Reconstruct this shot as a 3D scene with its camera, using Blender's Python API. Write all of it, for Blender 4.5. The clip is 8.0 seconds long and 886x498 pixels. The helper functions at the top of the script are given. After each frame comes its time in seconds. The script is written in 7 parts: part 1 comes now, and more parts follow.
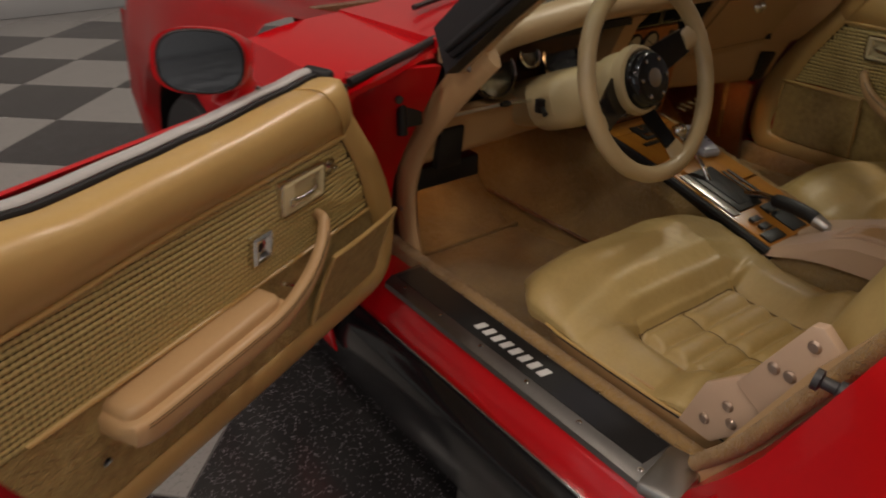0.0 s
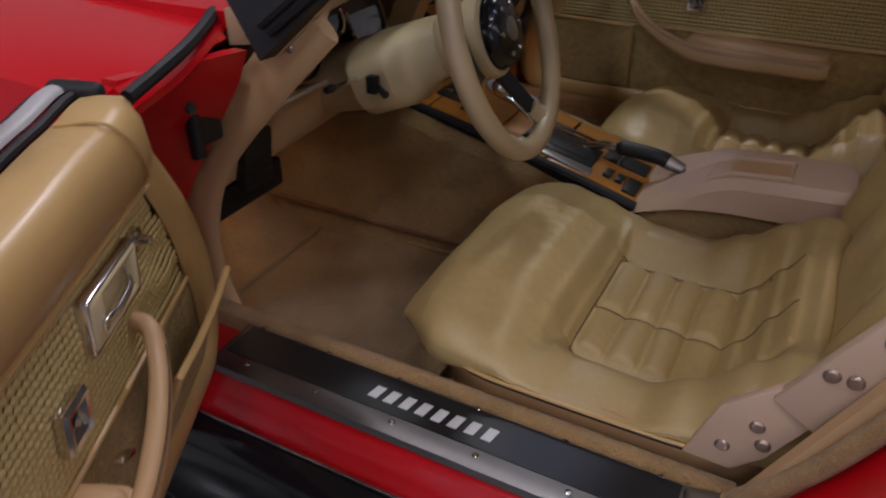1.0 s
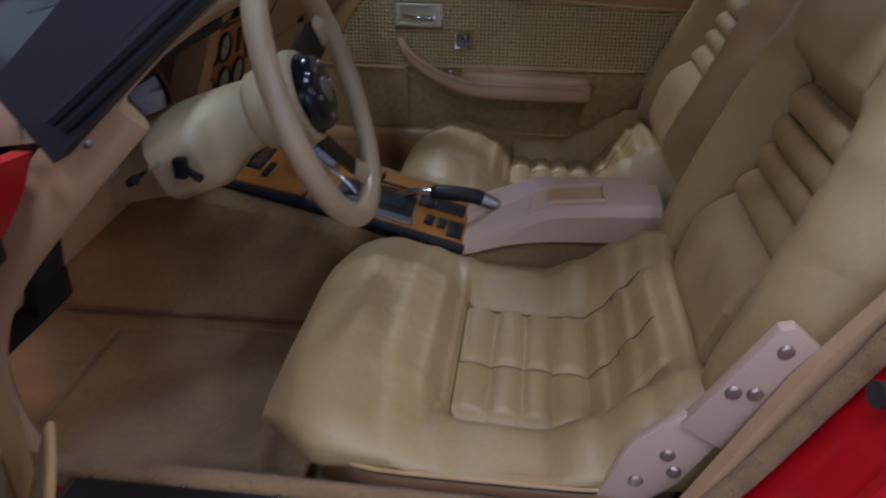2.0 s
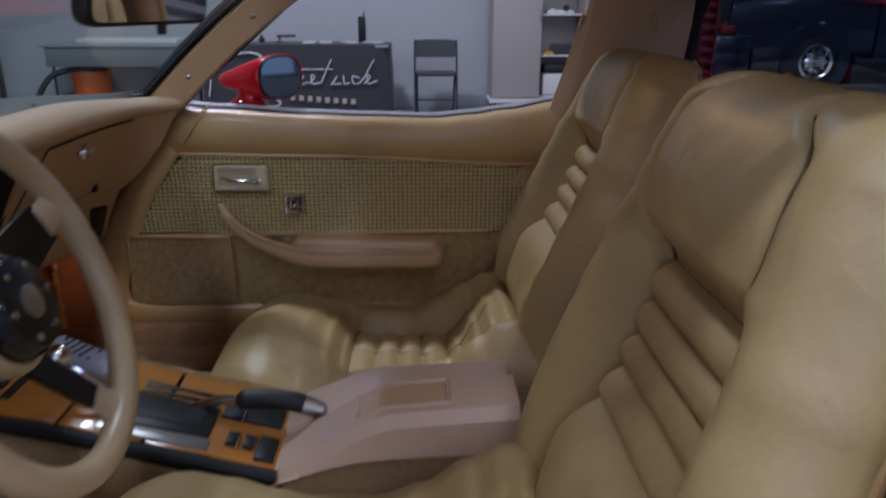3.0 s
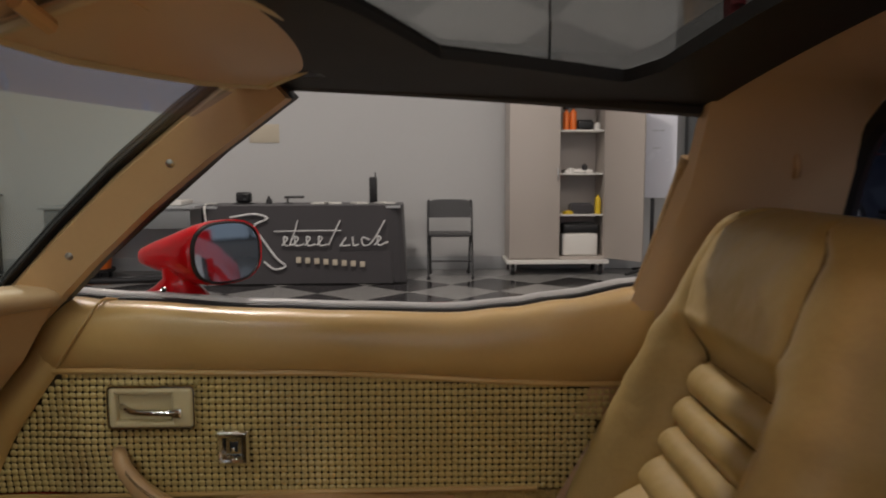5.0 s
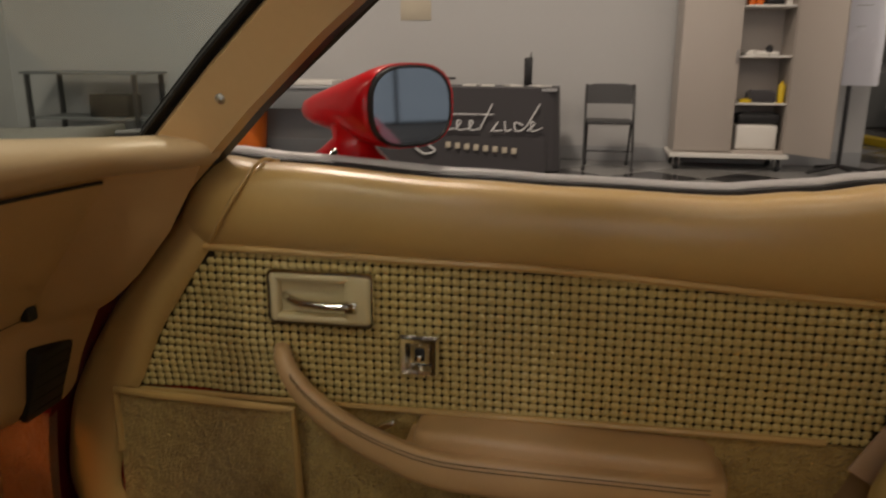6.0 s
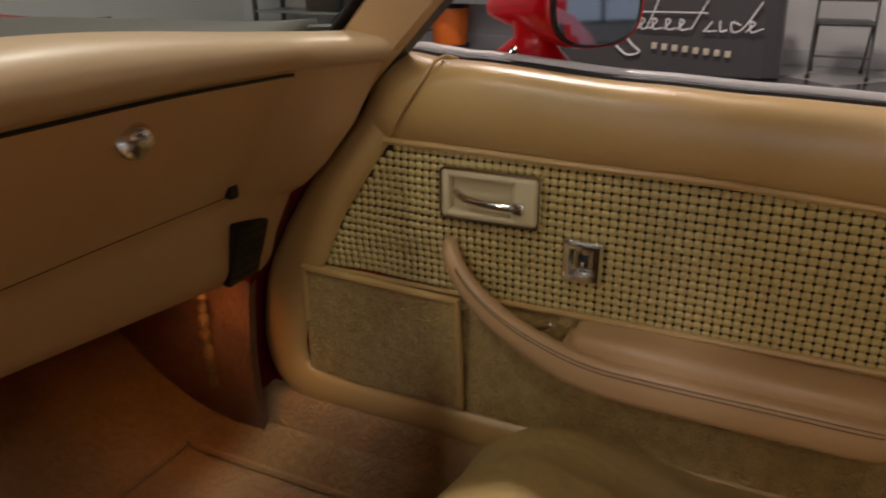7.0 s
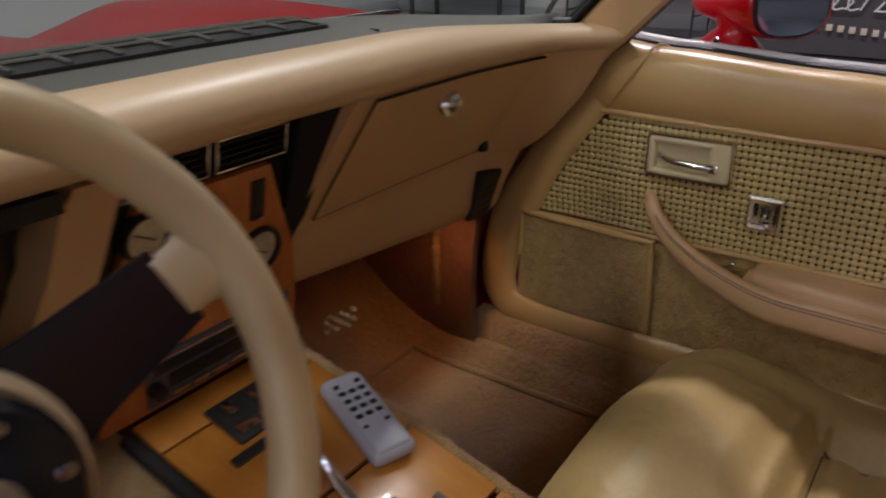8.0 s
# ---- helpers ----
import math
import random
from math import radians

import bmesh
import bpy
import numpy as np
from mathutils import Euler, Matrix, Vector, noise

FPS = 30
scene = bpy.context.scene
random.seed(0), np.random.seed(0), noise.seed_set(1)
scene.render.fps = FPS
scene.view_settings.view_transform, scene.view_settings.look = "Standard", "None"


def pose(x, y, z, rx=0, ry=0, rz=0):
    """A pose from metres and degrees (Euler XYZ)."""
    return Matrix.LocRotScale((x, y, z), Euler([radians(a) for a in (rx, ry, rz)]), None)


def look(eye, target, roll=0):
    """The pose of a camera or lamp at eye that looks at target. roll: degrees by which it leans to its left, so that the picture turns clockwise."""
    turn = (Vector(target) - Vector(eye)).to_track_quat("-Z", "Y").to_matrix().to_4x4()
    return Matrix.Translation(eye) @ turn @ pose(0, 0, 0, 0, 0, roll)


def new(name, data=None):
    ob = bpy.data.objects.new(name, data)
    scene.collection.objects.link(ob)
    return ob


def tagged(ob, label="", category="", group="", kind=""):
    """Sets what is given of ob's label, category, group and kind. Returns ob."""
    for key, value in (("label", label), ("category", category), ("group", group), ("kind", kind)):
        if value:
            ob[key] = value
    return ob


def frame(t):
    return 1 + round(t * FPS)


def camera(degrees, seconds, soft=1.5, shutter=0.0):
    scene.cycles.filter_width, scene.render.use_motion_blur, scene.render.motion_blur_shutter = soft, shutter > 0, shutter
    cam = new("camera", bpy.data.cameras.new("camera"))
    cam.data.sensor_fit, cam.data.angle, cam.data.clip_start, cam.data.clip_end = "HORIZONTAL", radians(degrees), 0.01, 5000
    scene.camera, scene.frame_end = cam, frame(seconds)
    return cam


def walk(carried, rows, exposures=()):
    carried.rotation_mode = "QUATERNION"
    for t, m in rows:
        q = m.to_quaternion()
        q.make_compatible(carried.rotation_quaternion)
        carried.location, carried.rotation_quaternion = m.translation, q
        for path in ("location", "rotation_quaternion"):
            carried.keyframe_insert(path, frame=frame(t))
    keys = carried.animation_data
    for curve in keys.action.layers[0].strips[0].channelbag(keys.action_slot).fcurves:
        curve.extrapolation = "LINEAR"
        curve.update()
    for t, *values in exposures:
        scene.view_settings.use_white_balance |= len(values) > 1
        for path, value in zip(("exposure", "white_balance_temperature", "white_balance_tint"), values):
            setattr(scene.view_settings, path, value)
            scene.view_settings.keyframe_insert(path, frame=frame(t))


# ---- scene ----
cam = camera(61.8, 8.0, 1.9, 0.35)
PATH = [
    (0, (-1.383, -0.8, 1.195), (-0.358, 0.625, 0.238), -0.1),
    (0.5, (-1.316, -0.578, 1.136), (-0.048, 0.593, 0.126), -0.6),
    (1, (-1.294, -0.375, 1.122), (0.203, 0.426, 0.064), -0.1),
    (1.2, (-1.29, -0.316, 1.124), (0.275, 0.339, 0.065), 0.1),
    (2.3, (-1.194, -0.232, 1.119), (0.592, -0.145, 0.224), 0.5),
    (2.5, (-1.141, -0.249, 1.107), (0.684, -0.226, 0.289), 0.5),
    (3, (-0.972, -0.326, 1.096), (0.927, -0.39, 0.471), 0.2),
    (3.5, (-0.812, -0.364, 1.092), (1.141, -0.48, 0.676), -0.0),
    (4, (-0.675, -0.381, 1.089), (1.305, -0.516, 0.844), -0.1),
    (4.2, (-0.628, -0.368, 1.086), (1.356, -0.523, 0.883), -0.0),
    (5.3, (-0.284, -0.303, 1.05), (1.696, -0.245, 0.777), -0.2),
    (5.5, (-0.22, -0.271, 1.034), (1.748, -0.143, 0.701), -0.1),
    (6, (-0.12, -0.207, 0.998), (1.786, 0.128, 0.494), 0.3),
    (6.5, (-0.088, -0.204, 0.983), (1.715, 0.355, 0.324), 0.4),
    (7, (-0.118, -0.233, 0.999), (1.556, 0.562, 0.246), -0.3),
    (7.5, (-0.218, -0.242, 1.02), (1.346, 0.717, 0.223), -0.7),
    (8, (-0.39, -0.243, 1.048), (1.093, 0.828, 0.238), -0.8),
]
walk(cam, [(t, look(eye, target, roll)) for t, eye, target, roll in PATH], [(0, -0.52, 7600, 18), (0.5, -0.56, 7800, 18), (1, -0.46, 5950, 23), (2.3, -0.26, 4900, 25), (3, -0.10, 5100, 22), (4, 0.0, 6400, 13), (5.5, 0.02, 7300, 16), (6.5, 0.03, 8300, 18), (7, 0.24, 7200, 22), (8, 0.33, 6300, 24)])

# ---- light and world ----
world = bpy.data.worlds.new("world")
scene.world = world
world.use_nodes = True
world.node_tree.nodes["Background"].inputs[0].default_value = (0.75, 0.85, 1.0, 1)
world.node_tree.nodes["Background"].inputs[1].default_value = 0.3
LAMP_POWER = 33.0
DAY_POWER = 58.0

# ---- small helpers ----
WORLD = {}


def V(*a):
    return Vector(a)


def thing(name, label, category, at=(0, 0, 0), rz=0.0, group="", kind=""):
    """A top-level thing: an empty at its base. Parts are given in world coordinates of the unturned thing."""
    ob = new(name)
    ob.empty_display_size = 0.05
    ob.location = at
    ob.rotation_euler = (0, 0, radians(rz))
    WORLD[ob.name] = Matrix.Translation(at)
    return tagged(ob, label, category, group, kind)


def finish(bm, smooth=True, angle=38):
    bmesh.ops.recalc_face_normals(bm, faces=bm.faces)
    for f in bm.faces:
        f.smooth = smooth
    if smooth:
        lim = radians(angle)
        for e in bm.edges:
            e.smooth = not (len(e.link_faces) == 2 and e.calc_face_angle(0) > lim)


def part(name, bm, material, parent, label="", smooth=True, angle=38, kind=""):
    """Links a bmesh as one mesh object under a thing or a part."""
    finish(bm, smooth, angle)
    base = WORLD[parent.name]
    bm.transform(base.inverted())
    me = bpy.data.meshes.new(name)
    bm.to_mesh(me)
    bm.free()
    me.materials.append(material)
    ob = new(name, me)
    ob.parent = parent
    WORLD[ob.name] = base
    return tagged(ob, label, kind=kind)


def solid(name, bm, material, label, category, kind="", smooth=True, angle=38, group=""):
    """A top-level thing that is one mesh."""
    finish(bm, smooth, angle)
    me = bpy.data.meshes.new(name)
    bm.to_mesh(me)
    bm.free()
    me.materials.append(material)
    ob = new(name, me)
    WORLD[ob.name] = Matrix()
    return tagged(ob, label, category, group, kind)


def merge(*bms):
    out = bms[0]
    for b in bms[1:]:
        me = bpy.data.meshes.new("tmp")
        b.to_mesh(me)
        out.from_mesh(me)
        bpy.data.meshes.remove(me)
        b.free()
    return out


def box(c, s, bev=0.0, seg=2, rot=None):
    """A box of size s about c, with rounded edges; rot: a rotation matrix about c."""
    bm = bmesh.new()
    bmesh.ops.create_cube(bm, size=1.0)
    bmesh.ops.scale(bm, vec=s, verts=bm.verts)
    if bev > 0:
        bmesh.ops.bevel(bm, geom=list(bm.edges), offset=min(bev, 0.48 * min(s)), segments=seg, profile=0.5, affect="EDGES")
    m = Matrix.Translation(c)
    if rot is not None:
        m = m @ rot.to_4x4()
    bm.transform(m)
    return bm


def span(x0, x1, y0, y1, z0, z1, bev=0.0, seg=2):
    return box(((x0 + x1) / 2, (y0 + y1) / 2, (z0 + z1) / 2), (abs(x1 - x0), abs(y1 - y0), abs(z1 - z0)), bev, seg)


def loft(rings, closed=True, caps=True):
    """A skin over rings of equal count; closed: each ring is a loop."""
    bm = bmesh.new()
    rows = [[bm.verts.new(p) for p in ring] for ring in rings]
    n = len(rows[0])
    for a, b in zip(rows, rows[1:]):
        for i in range(n if closed else n - 1):
            j = (i + 1) % n
            bm.faces.new((a[i], a[j], b[j], b[i]))
    if caps and closed:
        bm.faces.new(rows[0][::-1])
        bm.faces.new(rows[-1])
    return bm


def spline(pts, n=8, loop=False):
    """A Catmull-Rom curve through pts."""
    pts = [Vector(p) for p in pts]
    k = len(pts)
    out = []
    for i in range(k if loop else k - 1):
        p1, p2 = pts[i], pts[(i + 1) % k]
        p0 = pts[i - 1] if (loop or i) else p1 * 2 - p2
        p3 = pts[(i + 2) % k] if (loop or i + 2 < k) else p2 * 2 - p1
        for j in range(n):
            t = j / n
            out.append(0.5 * (2 * p1 + (p2 - p0) * t + (2 * p0 - 5 * p1 + 4 * p2 - p3) * t * t + (3 * p1 - p0 - 3 * p2 + p3) * t ** 3))
    if not loop:
        out.append(pts[-1].copy())
    return out


def tube(pts, r, n=10, loop=False, flat=1.0, up=None):
    """A round bar along pts; r: a radius or one for each point; flat: the ratio of its second axis."""
    pts = [Vector(p) for p in pts]
    k = len(pts)
    rs = list(r) if hasattr(r, "__len__") else [r] * k
    rings = []
    side = None
    for i, p in enumerate(pts):
        a = pts[i - 1] if (loop or i) else p
        b = pts[(i + 1) % k] if (loop or i + 1 < k) else p
        d = (b - a).normalized()
        if side is None or up is not None:
            ref = Vector(up) if up is not None else (V(0, 0, 1) if abs(d.z) < 0.9 else V(1, 0, 0))
            side = d.cross(ref).normalized()
        side = (side - d * side.dot(d)).normalized()
        top = side.cross(d)
        rings.append([p + side * math.cos(2 * math.pi * j / n) * rs[i] + top * math.sin(2 * math.pi * j / n) * rs[i] * flat for j in range(n)])
    if loop:
        bm = bmesh.new()
        rows = [[bm.verts.new(q) for q in ring] for ring in rings]
        for a, b in zip(rows, rows[1:] + rows[:1]):
            for j in range(n):
                bm.faces.new((a[j], a[(j + 1) % n], b[(j + 1) % n], b[j]))
        return bm
    return loft(rings)


def lathe(profile, base, axis, n=24):
    """A turned shape: profile of (radius, height) along axis from base."""
    q = Vector(axis).to_track_quat("Z", "Y")
    rings = []
    for r, h in profile:
        rings.append([Vector(base) + q @ V(r * math.cos(2 * math.pi * j / n), r * math.sin(2 * math.pi * j / n), h) for j in range(n)])
    return loft(rings)


def prism(poly, axis, a, b, bev=0.0):
    """A slab from a flat outline: axis 'x', 'y' or 'z', from a to b."""
    def put(p, h):
        return {"x": (h, p[0], p[1]), "y": (p[0], h, p[1]), "z": (p[0], p[1], h)}[axis]
    bm = loft([[put(p, a) for p in poly], [put(p, b) for p in poly]])
    if bev > 0:
        bmesh.ops.recalc_face_normals(bm, faces=bm.faces)
        es = [e for e in bm.edges if e.calc_face_angle(0) > 0.6]
        bmesh.ops.bevel(bm, geom=es, offset=bev, segments=2, profile=0.5, affect="EDGES")
    return bm


def slab(f, nu, nv, depth, way=None):
    """A thick sheet: f(u, v) in 0..1 gives the front; the back lies depth behind, along way or the mean normal."""
    front = [[Vector(f(i / nu, j / nv)) for i in range(nu + 1)] for j in range(nv + 1)]
    if way is None:
        way = (front[0][-1] - front[0][0]).cross(front[-1][0] - front[0][0]).normalized() * -1
    way = Vector(way) * depth
    bm = bmesh.new()
    fa = [[bm.verts.new(p) for p in row] for row in front]
    ba = [[bm.verts.new(p + way) for p in row] for row in front]
    for j in range(nv):
        for i in range(nu):
            bm.faces.new((fa[j][i], fa[j][i + 1], fa[j + 1][i + 1], fa[j + 1][i]))
            bm.faces.new((ba[j][i], ba[j + 1][i], ba[j + 1][i + 1], ba[j][i + 1]))
    edge = [(0, i) for i in range(nu + 1)] + [(j, nu) for j in range(1, nv + 1)] + [(nv, i) for i in range(nu - 1, -1, -1)] + [(j, 0) for j in range(nv - 1, 0, -1)]
    for (a, b), (c, d) in zip(edge, edge[1:] + edge[:1]):
        bm.faces.new((fa[a][b], ba[a][b], ba[c][d], fa[c][d]))
    return bm


def lerp(table, t):
    """A smooth value from a table of (t, value)."""
    if t <= table[0][0]:
        return table[0][1]
    for (a, p), (b, q) in zip(table, table[1:]):
        if t <= b:
            k = (t - a) / (b - a)
            return p + (q - p) * k * k * (3 - 2 * k)
    return table[-1][1]


def line(table, t):
    if t <= table[0][0]:
        return table[0][1]
    for (a, p), (b, q) in zip(table, table[1:]):
        if t <= b:
            return p + (q - p) * (t - a) / (b - a)
    return table[-1][1]


def smooth(a, b, t):
    k = min(1.0, max(0.0, (t - a) / (b - a)))
    return k * k * (3 - 2 * k)


# ---- materials ----
def surface(name, base, rough=0.5, metal=0.0, second=None, big=3.0, fine=120.0, amount=0.35, bump=0.15, bump_size=300.0, coat=0.0, sheen=0.0, spread=0.1, spec=0.5, dist=0.002, specks=None, coat_rough=0.06, folds=None):
    """A painted, moulded, sewn or woven surface: colour that varies at two scales, uneven gloss and fine relief."""
    m = bpy.data.materials.new(name)
    m.use_nodes = True
    nt = m.node_tree
    p = nt.nodes["Principled BSDF"]
    co = nt.nodes.new("ShaderNodeTexCoord")
    second = second or tuple(0.72 * c for c in base)

    def noise_at(scale, detail):
        n = nt.nodes.new("ShaderNodeTexNoise")
        n.inputs["Scale"].default_value = scale
        n.inputs["Detail"].default_value = detail
        nt.links.new(co.outputs["Object"], n.inputs["Vector"])
        return n
    nb, nf = noise_at(big, 5), noise_at(fine, 3)
    mixf = nt.nodes.new("ShaderNodeMath")
    mixf.operation = "MULTIPLY_ADD"
    nt.links.new(nf.outputs["Fac"], mixf.inputs[0])
    mixf.inputs[1].default_value = 0.45
    nt.links.new(nb.outputs["Fac"], mixf.inputs[2])
    ramp = nt.nodes.new("ShaderNodeMapRange")
    ramp.inputs["From Min"].default_value, ramp.inputs["From Max"].default_value = 0.45, 0.98
    ramp.inputs["To Max"].default_value = amount
    nt.links.new(mixf.outputs[0], ramp.inputs["Value"])
    mix = nt.nodes.new("ShaderNodeMix")
    mix.data_type = "RGBA"
    mix.inputs["A"].default_value, mix.inputs["B"].default_value = (*base, 1), (*second, 1)
    nt.links.new(ramp.outputs[0], mix.inputs["Factor"])
    colour = mix.outputs["Result"]
    if specks:
        size, share, tint = specks
        vo = nt.nodes.new("ShaderNodeTexVoronoi")
        vo.inputs["Scale"].default_value = size
        nt.links.new(co.outputs["Object"], vo.inputs["Vector"])
        lt = nt.nodes.new("ShaderNodeMath")
        lt.operation = "GREATER_THAN"
        lt.inputs[1].default_value = 1 - share
        sx = nt.nodes.new("ShaderNodeSeparateColor")
        nt.links.new(vo.outputs["Color"], sx.inputs[0])
        nt.links.new(sx.outputs[0], lt.inputs[0])
        mx = nt.nodes.new("ShaderNodeMix")
        mx.data_type = "RGBA"
        mx.inputs["B"].default_value = (*tint, 1)
        nt.links.new(lt.outputs[0], mx.inputs["Factor"])
        nt.links.new(colour, mx.inputs["A"])
        colour = mx.outputs["Result"]
    nt.links.new(colour, p.inputs["Base Color"])
    rr = nt.nodes.new("ShaderNodeMapRange")
    rr.inputs["To Min"].default_value, rr.inputs["To Max"].default_value = max(0.02, rough - spread), min(1.0, rough + spread)
    nt.links.new(nb.outputs["Fac"], rr.inputs["Value"])
    nt.links.new(rr.outputs[0], p.inputs["Roughness"])
    p.inputs["Metallic"].default_value = metal
    p.inputs["Specular IOR Level"].default_value = spec
    p.inputs["Coat Weight"].default_value = coat
    p.inputs["Coat Roughness"].default_value = coat_rough
    p.inputs["Sheen Weight"].default_value = sheen
    if bump > 0:
        bn = noise_at(bump_size, 4)
        bp = nt.nodes.new("ShaderNodeBump")
        bp.inputs["Strength"].default_value = bump
        bp.inputs["Distance"].default_value = dist
        nt.links.new(bn.outputs["Fac"], bp.inputs["Height"])
        nt.links.new(bp.outputs[0], p.inputs["Normal"])
        if folds:
            size, depth = folds
            fn = noise_at(size, 2)
            fn.inputs["Distortion"].default_value = 0.6
            fb = nt.nodes.new("ShaderNodeBump")
            fb.inputs["Strength"].default_value = 0.6
            fb.inputs["Distance"].default_value = depth
            nt.links.new(fn.outputs["Fac"], fb.inputs["Height"])
            nt.links.new(fb.outputs[0], bp.inputs["Normal"])
    return m


def glass(name, tint, gloss=0.02):
    """Thin glass: tinted see-through, with a mirror-like face that grows at grazing angles."""
    m = bpy.data.materials.new(name)
    m.use_nodes = True
    nt = m.node_tree
    out = nt.nodes["Material Output"]
    nt.nodes.remove(nt.nodes["Principled BSDF"])
    tr = nt.nodes.new("ShaderNodeBsdfTransparent")
    tr.inputs[0].default_value = (*tint, 1)
    gl = nt.nodes.new("ShaderNodeBsdfGlossy")
    gl.inputs["Roughness"].default_value = gloss
    fr = nt.nodes.new("ShaderNodeLayerWeight")
    pw = nt.nodes.new("ShaderNodeMath")
    pw.operation = "POWER"
    pw.inputs[1].default_value = 4.0
    nt.links.new(fr.outputs["Facing"], pw.inputs[0])
    ad = nt.nodes.new("ShaderNodeMath")
    ad.operation = "MULTIPLY_ADD"
    ad.inputs[1].default_value, ad.inputs[2].default_value = 0.45, 0.025
    nt.links.new(pw.outputs[0], ad.inputs[0])
    mx = nt.nodes.new("ShaderNodeMixShader")
    nt.links.new(ad.outputs[0], mx.inputs[0])
    nt.links.new(tr.outputs[0], mx.inputs[1])
    nt.links.new(gl.outputs[0], mx.inputs[2])
    nt.links.new(mx.outputs[0], out.inputs["Surface"])
    return m


def glow(name, colour, strength):
    m = bpy.data.materials.new(name)
    m.use_nodes = True
    p = m.node_tree.nodes["Principled BSDF"]
    p.inputs["Base Color"].default_value = (*colour, 1)
    p.inputs["Emission Color"].default_value = (*colour, 1)
    p.inputs["Emission Strength"].default_value = strength
    return m


def wood(name, a, b):
    """Veneer with long grain, under a clear coat."""
    m = surface(name, a, 0.32, second=b, big=6, fine=90, amount=0.9, bump=0.05, coat=0.35)
    nt = m.node_tree
    co = [n for n in nt.nodes if n.type == "TEX_COORD"][0]
    mp = nt.nodes.new("ShaderNodeMapping")
    mp.inputs["Scale"].default_value = (6, 1.2, 3)
    nt.links.new(co.outputs["Object"], mp.inputs["Vector"])
    for n in nt.nodes:
        if n.type == "TEX_NOISE":
            nt.links.new(mp.outputs[0], n.inputs["Vector"])
    return m


TAN = surface("tan_vinyl", (0.575, 0.375, 0.145), 0.36, second=(0.47, 0.29, 0.10), bump=0.2, bump_size=1100, dist=0.001, coat=0.32, coat_rough=0.24, folds=(9, 0.004))
TAN_HARD = surface("tan_plastic", (0.59, 0.375, 0.190), 0.42, second=(0.48, 0.29, 0.135), bump=0.2, bump_size=900, dist=0.001, coat=0.15, coat_rough=0.22)
ROSE = surface("pinkish_tan_plastic", (0.61, 0.435, 0.305), 0.36, second=(0.53, 0.365, 0.25), bump=0.2, bump_size=900, dist=0.001)
CREAM = surface("cream_plastic", (0.57, 0.455, 0.265), 0.36, second=(0.52, 0.40, 0.22), bump=0.12, bump_size=900, dist=0.001)
RIM = surface("buff_leather", (0.47, 0.355, 0.20), 0.36, second=(0.40, 0.29, 0.15), bump=0.2, bump_size=900, dist=0.001, coat=0.15, coat_rough=0.25)
# the pale cream stands in for the reflection on the gauge glass
DIAL = surface("dial_with_reflection", (0.56, 0.51, 0.39), 0.3, second=(0.34, 0.30, 0.22), big=60, amount=0.7, bump=0.0, coat=0.8)
BEZEL = surface("pale_cream_plastic", (0.70, 0.60, 0.36), 0.32, second=(0.62, 0.52, 0.30), bump=0.08, bump_size=900, dist=0.001)
DASH_TAN = surface("beige_dash_vinyl", (0.60, 0.42, 0.25), 0.42, second=(0.50, 0.35, 0.21), bump=0.2, bump_size=1000, dist=0.001, coat=0.2, coat_rough=0.3)
LEATHER = surface("tan_leather", (0.505, 0.364, 0.148), 0.43, second=(0.335, 0.23, 0.088), big=4, fine=160, amount=0.45, bump=0.22, bump_size=1000, dist=0.0012, spread=0.12, coat=0.18, coat_rough=0.36, folds=(30, 0.0028))
CARPET = surface("tan_carpet", (0.49, 0.325, 0.120), 0.95, second=(0.23, 0.14, 0.045), big=9, fine=130, amount=0.8, bump=1.0, bump_size=520, dist=0.006, sheen=0.3, spec=0.1, folds=(75, 0.012))
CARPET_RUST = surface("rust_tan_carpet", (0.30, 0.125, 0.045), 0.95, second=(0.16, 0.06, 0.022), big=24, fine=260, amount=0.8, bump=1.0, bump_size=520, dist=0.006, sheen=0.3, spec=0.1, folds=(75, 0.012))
WEAVE = surface("woven_tan_vinyl", (0.60, 0.46, 0.185), 0.42, second=(0.45, 0.355, 0.15), bump=0.2, bump_size=600, dist=0.001)
CARPET_SILL = surface("golden_tan_carpet", (0.50, 0.30, 0.11), 0.95, second=(0.32, 0.18, 0.06), big=30, fine=260, amount=0.8, bump=1.0, bump_size=420, dist=0.006, sheen=0.3, spec=0.1, folds=(75, 0.012))
CARPET_DOOR = surface("pale_tan_carpet", (0.63, 0.45, 0.175), 0.95, second=(0.40, 0.265, 0.095), big=60, fine=260, amount=0.85, bump=1.0, bump_size=260, dist=0.007, sheen=0.12, spec=0.1, folds=(75, 0.012))
TRIM = surface("dull_bright_trim", (0.62, 0.58, 0.50), 0.4, 0.4, second=(0.5, 0.46, 0.4), bump=0.05)
SEAM = surface("dark_seam", (0.15, 0.098, 0.042), 0.8, bump=0.0)
TRIM_PIPE = surface("pale_piping", (0.62, 0.52, 0.33), 0.4, bump=0.0)
WEAVE_DARK = surface("dark_backing", (0.06, 0.042, 0.018), 0.8, bump=0.2)
PAD = surface("grey_olive_pad", (0.085, 0.082, 0.068), 0.55, second=(0.065, 0.062, 0.052), bump=0.25, bump_size=700, dist=0.001)
BLACK = surface("black_plastic", (0.011, 0.011, 0.012), 0.42, second=(0.02, 0.02, 0.02), bump=0.15, bump_size=700, spec=0.4)
FRAME_BLACK = surface("matt_black_frame", (0.008, 0.008, 0.009), 0.6, second=(0.014, 0.014, 0.015), bump=0.1, spec=0.25)
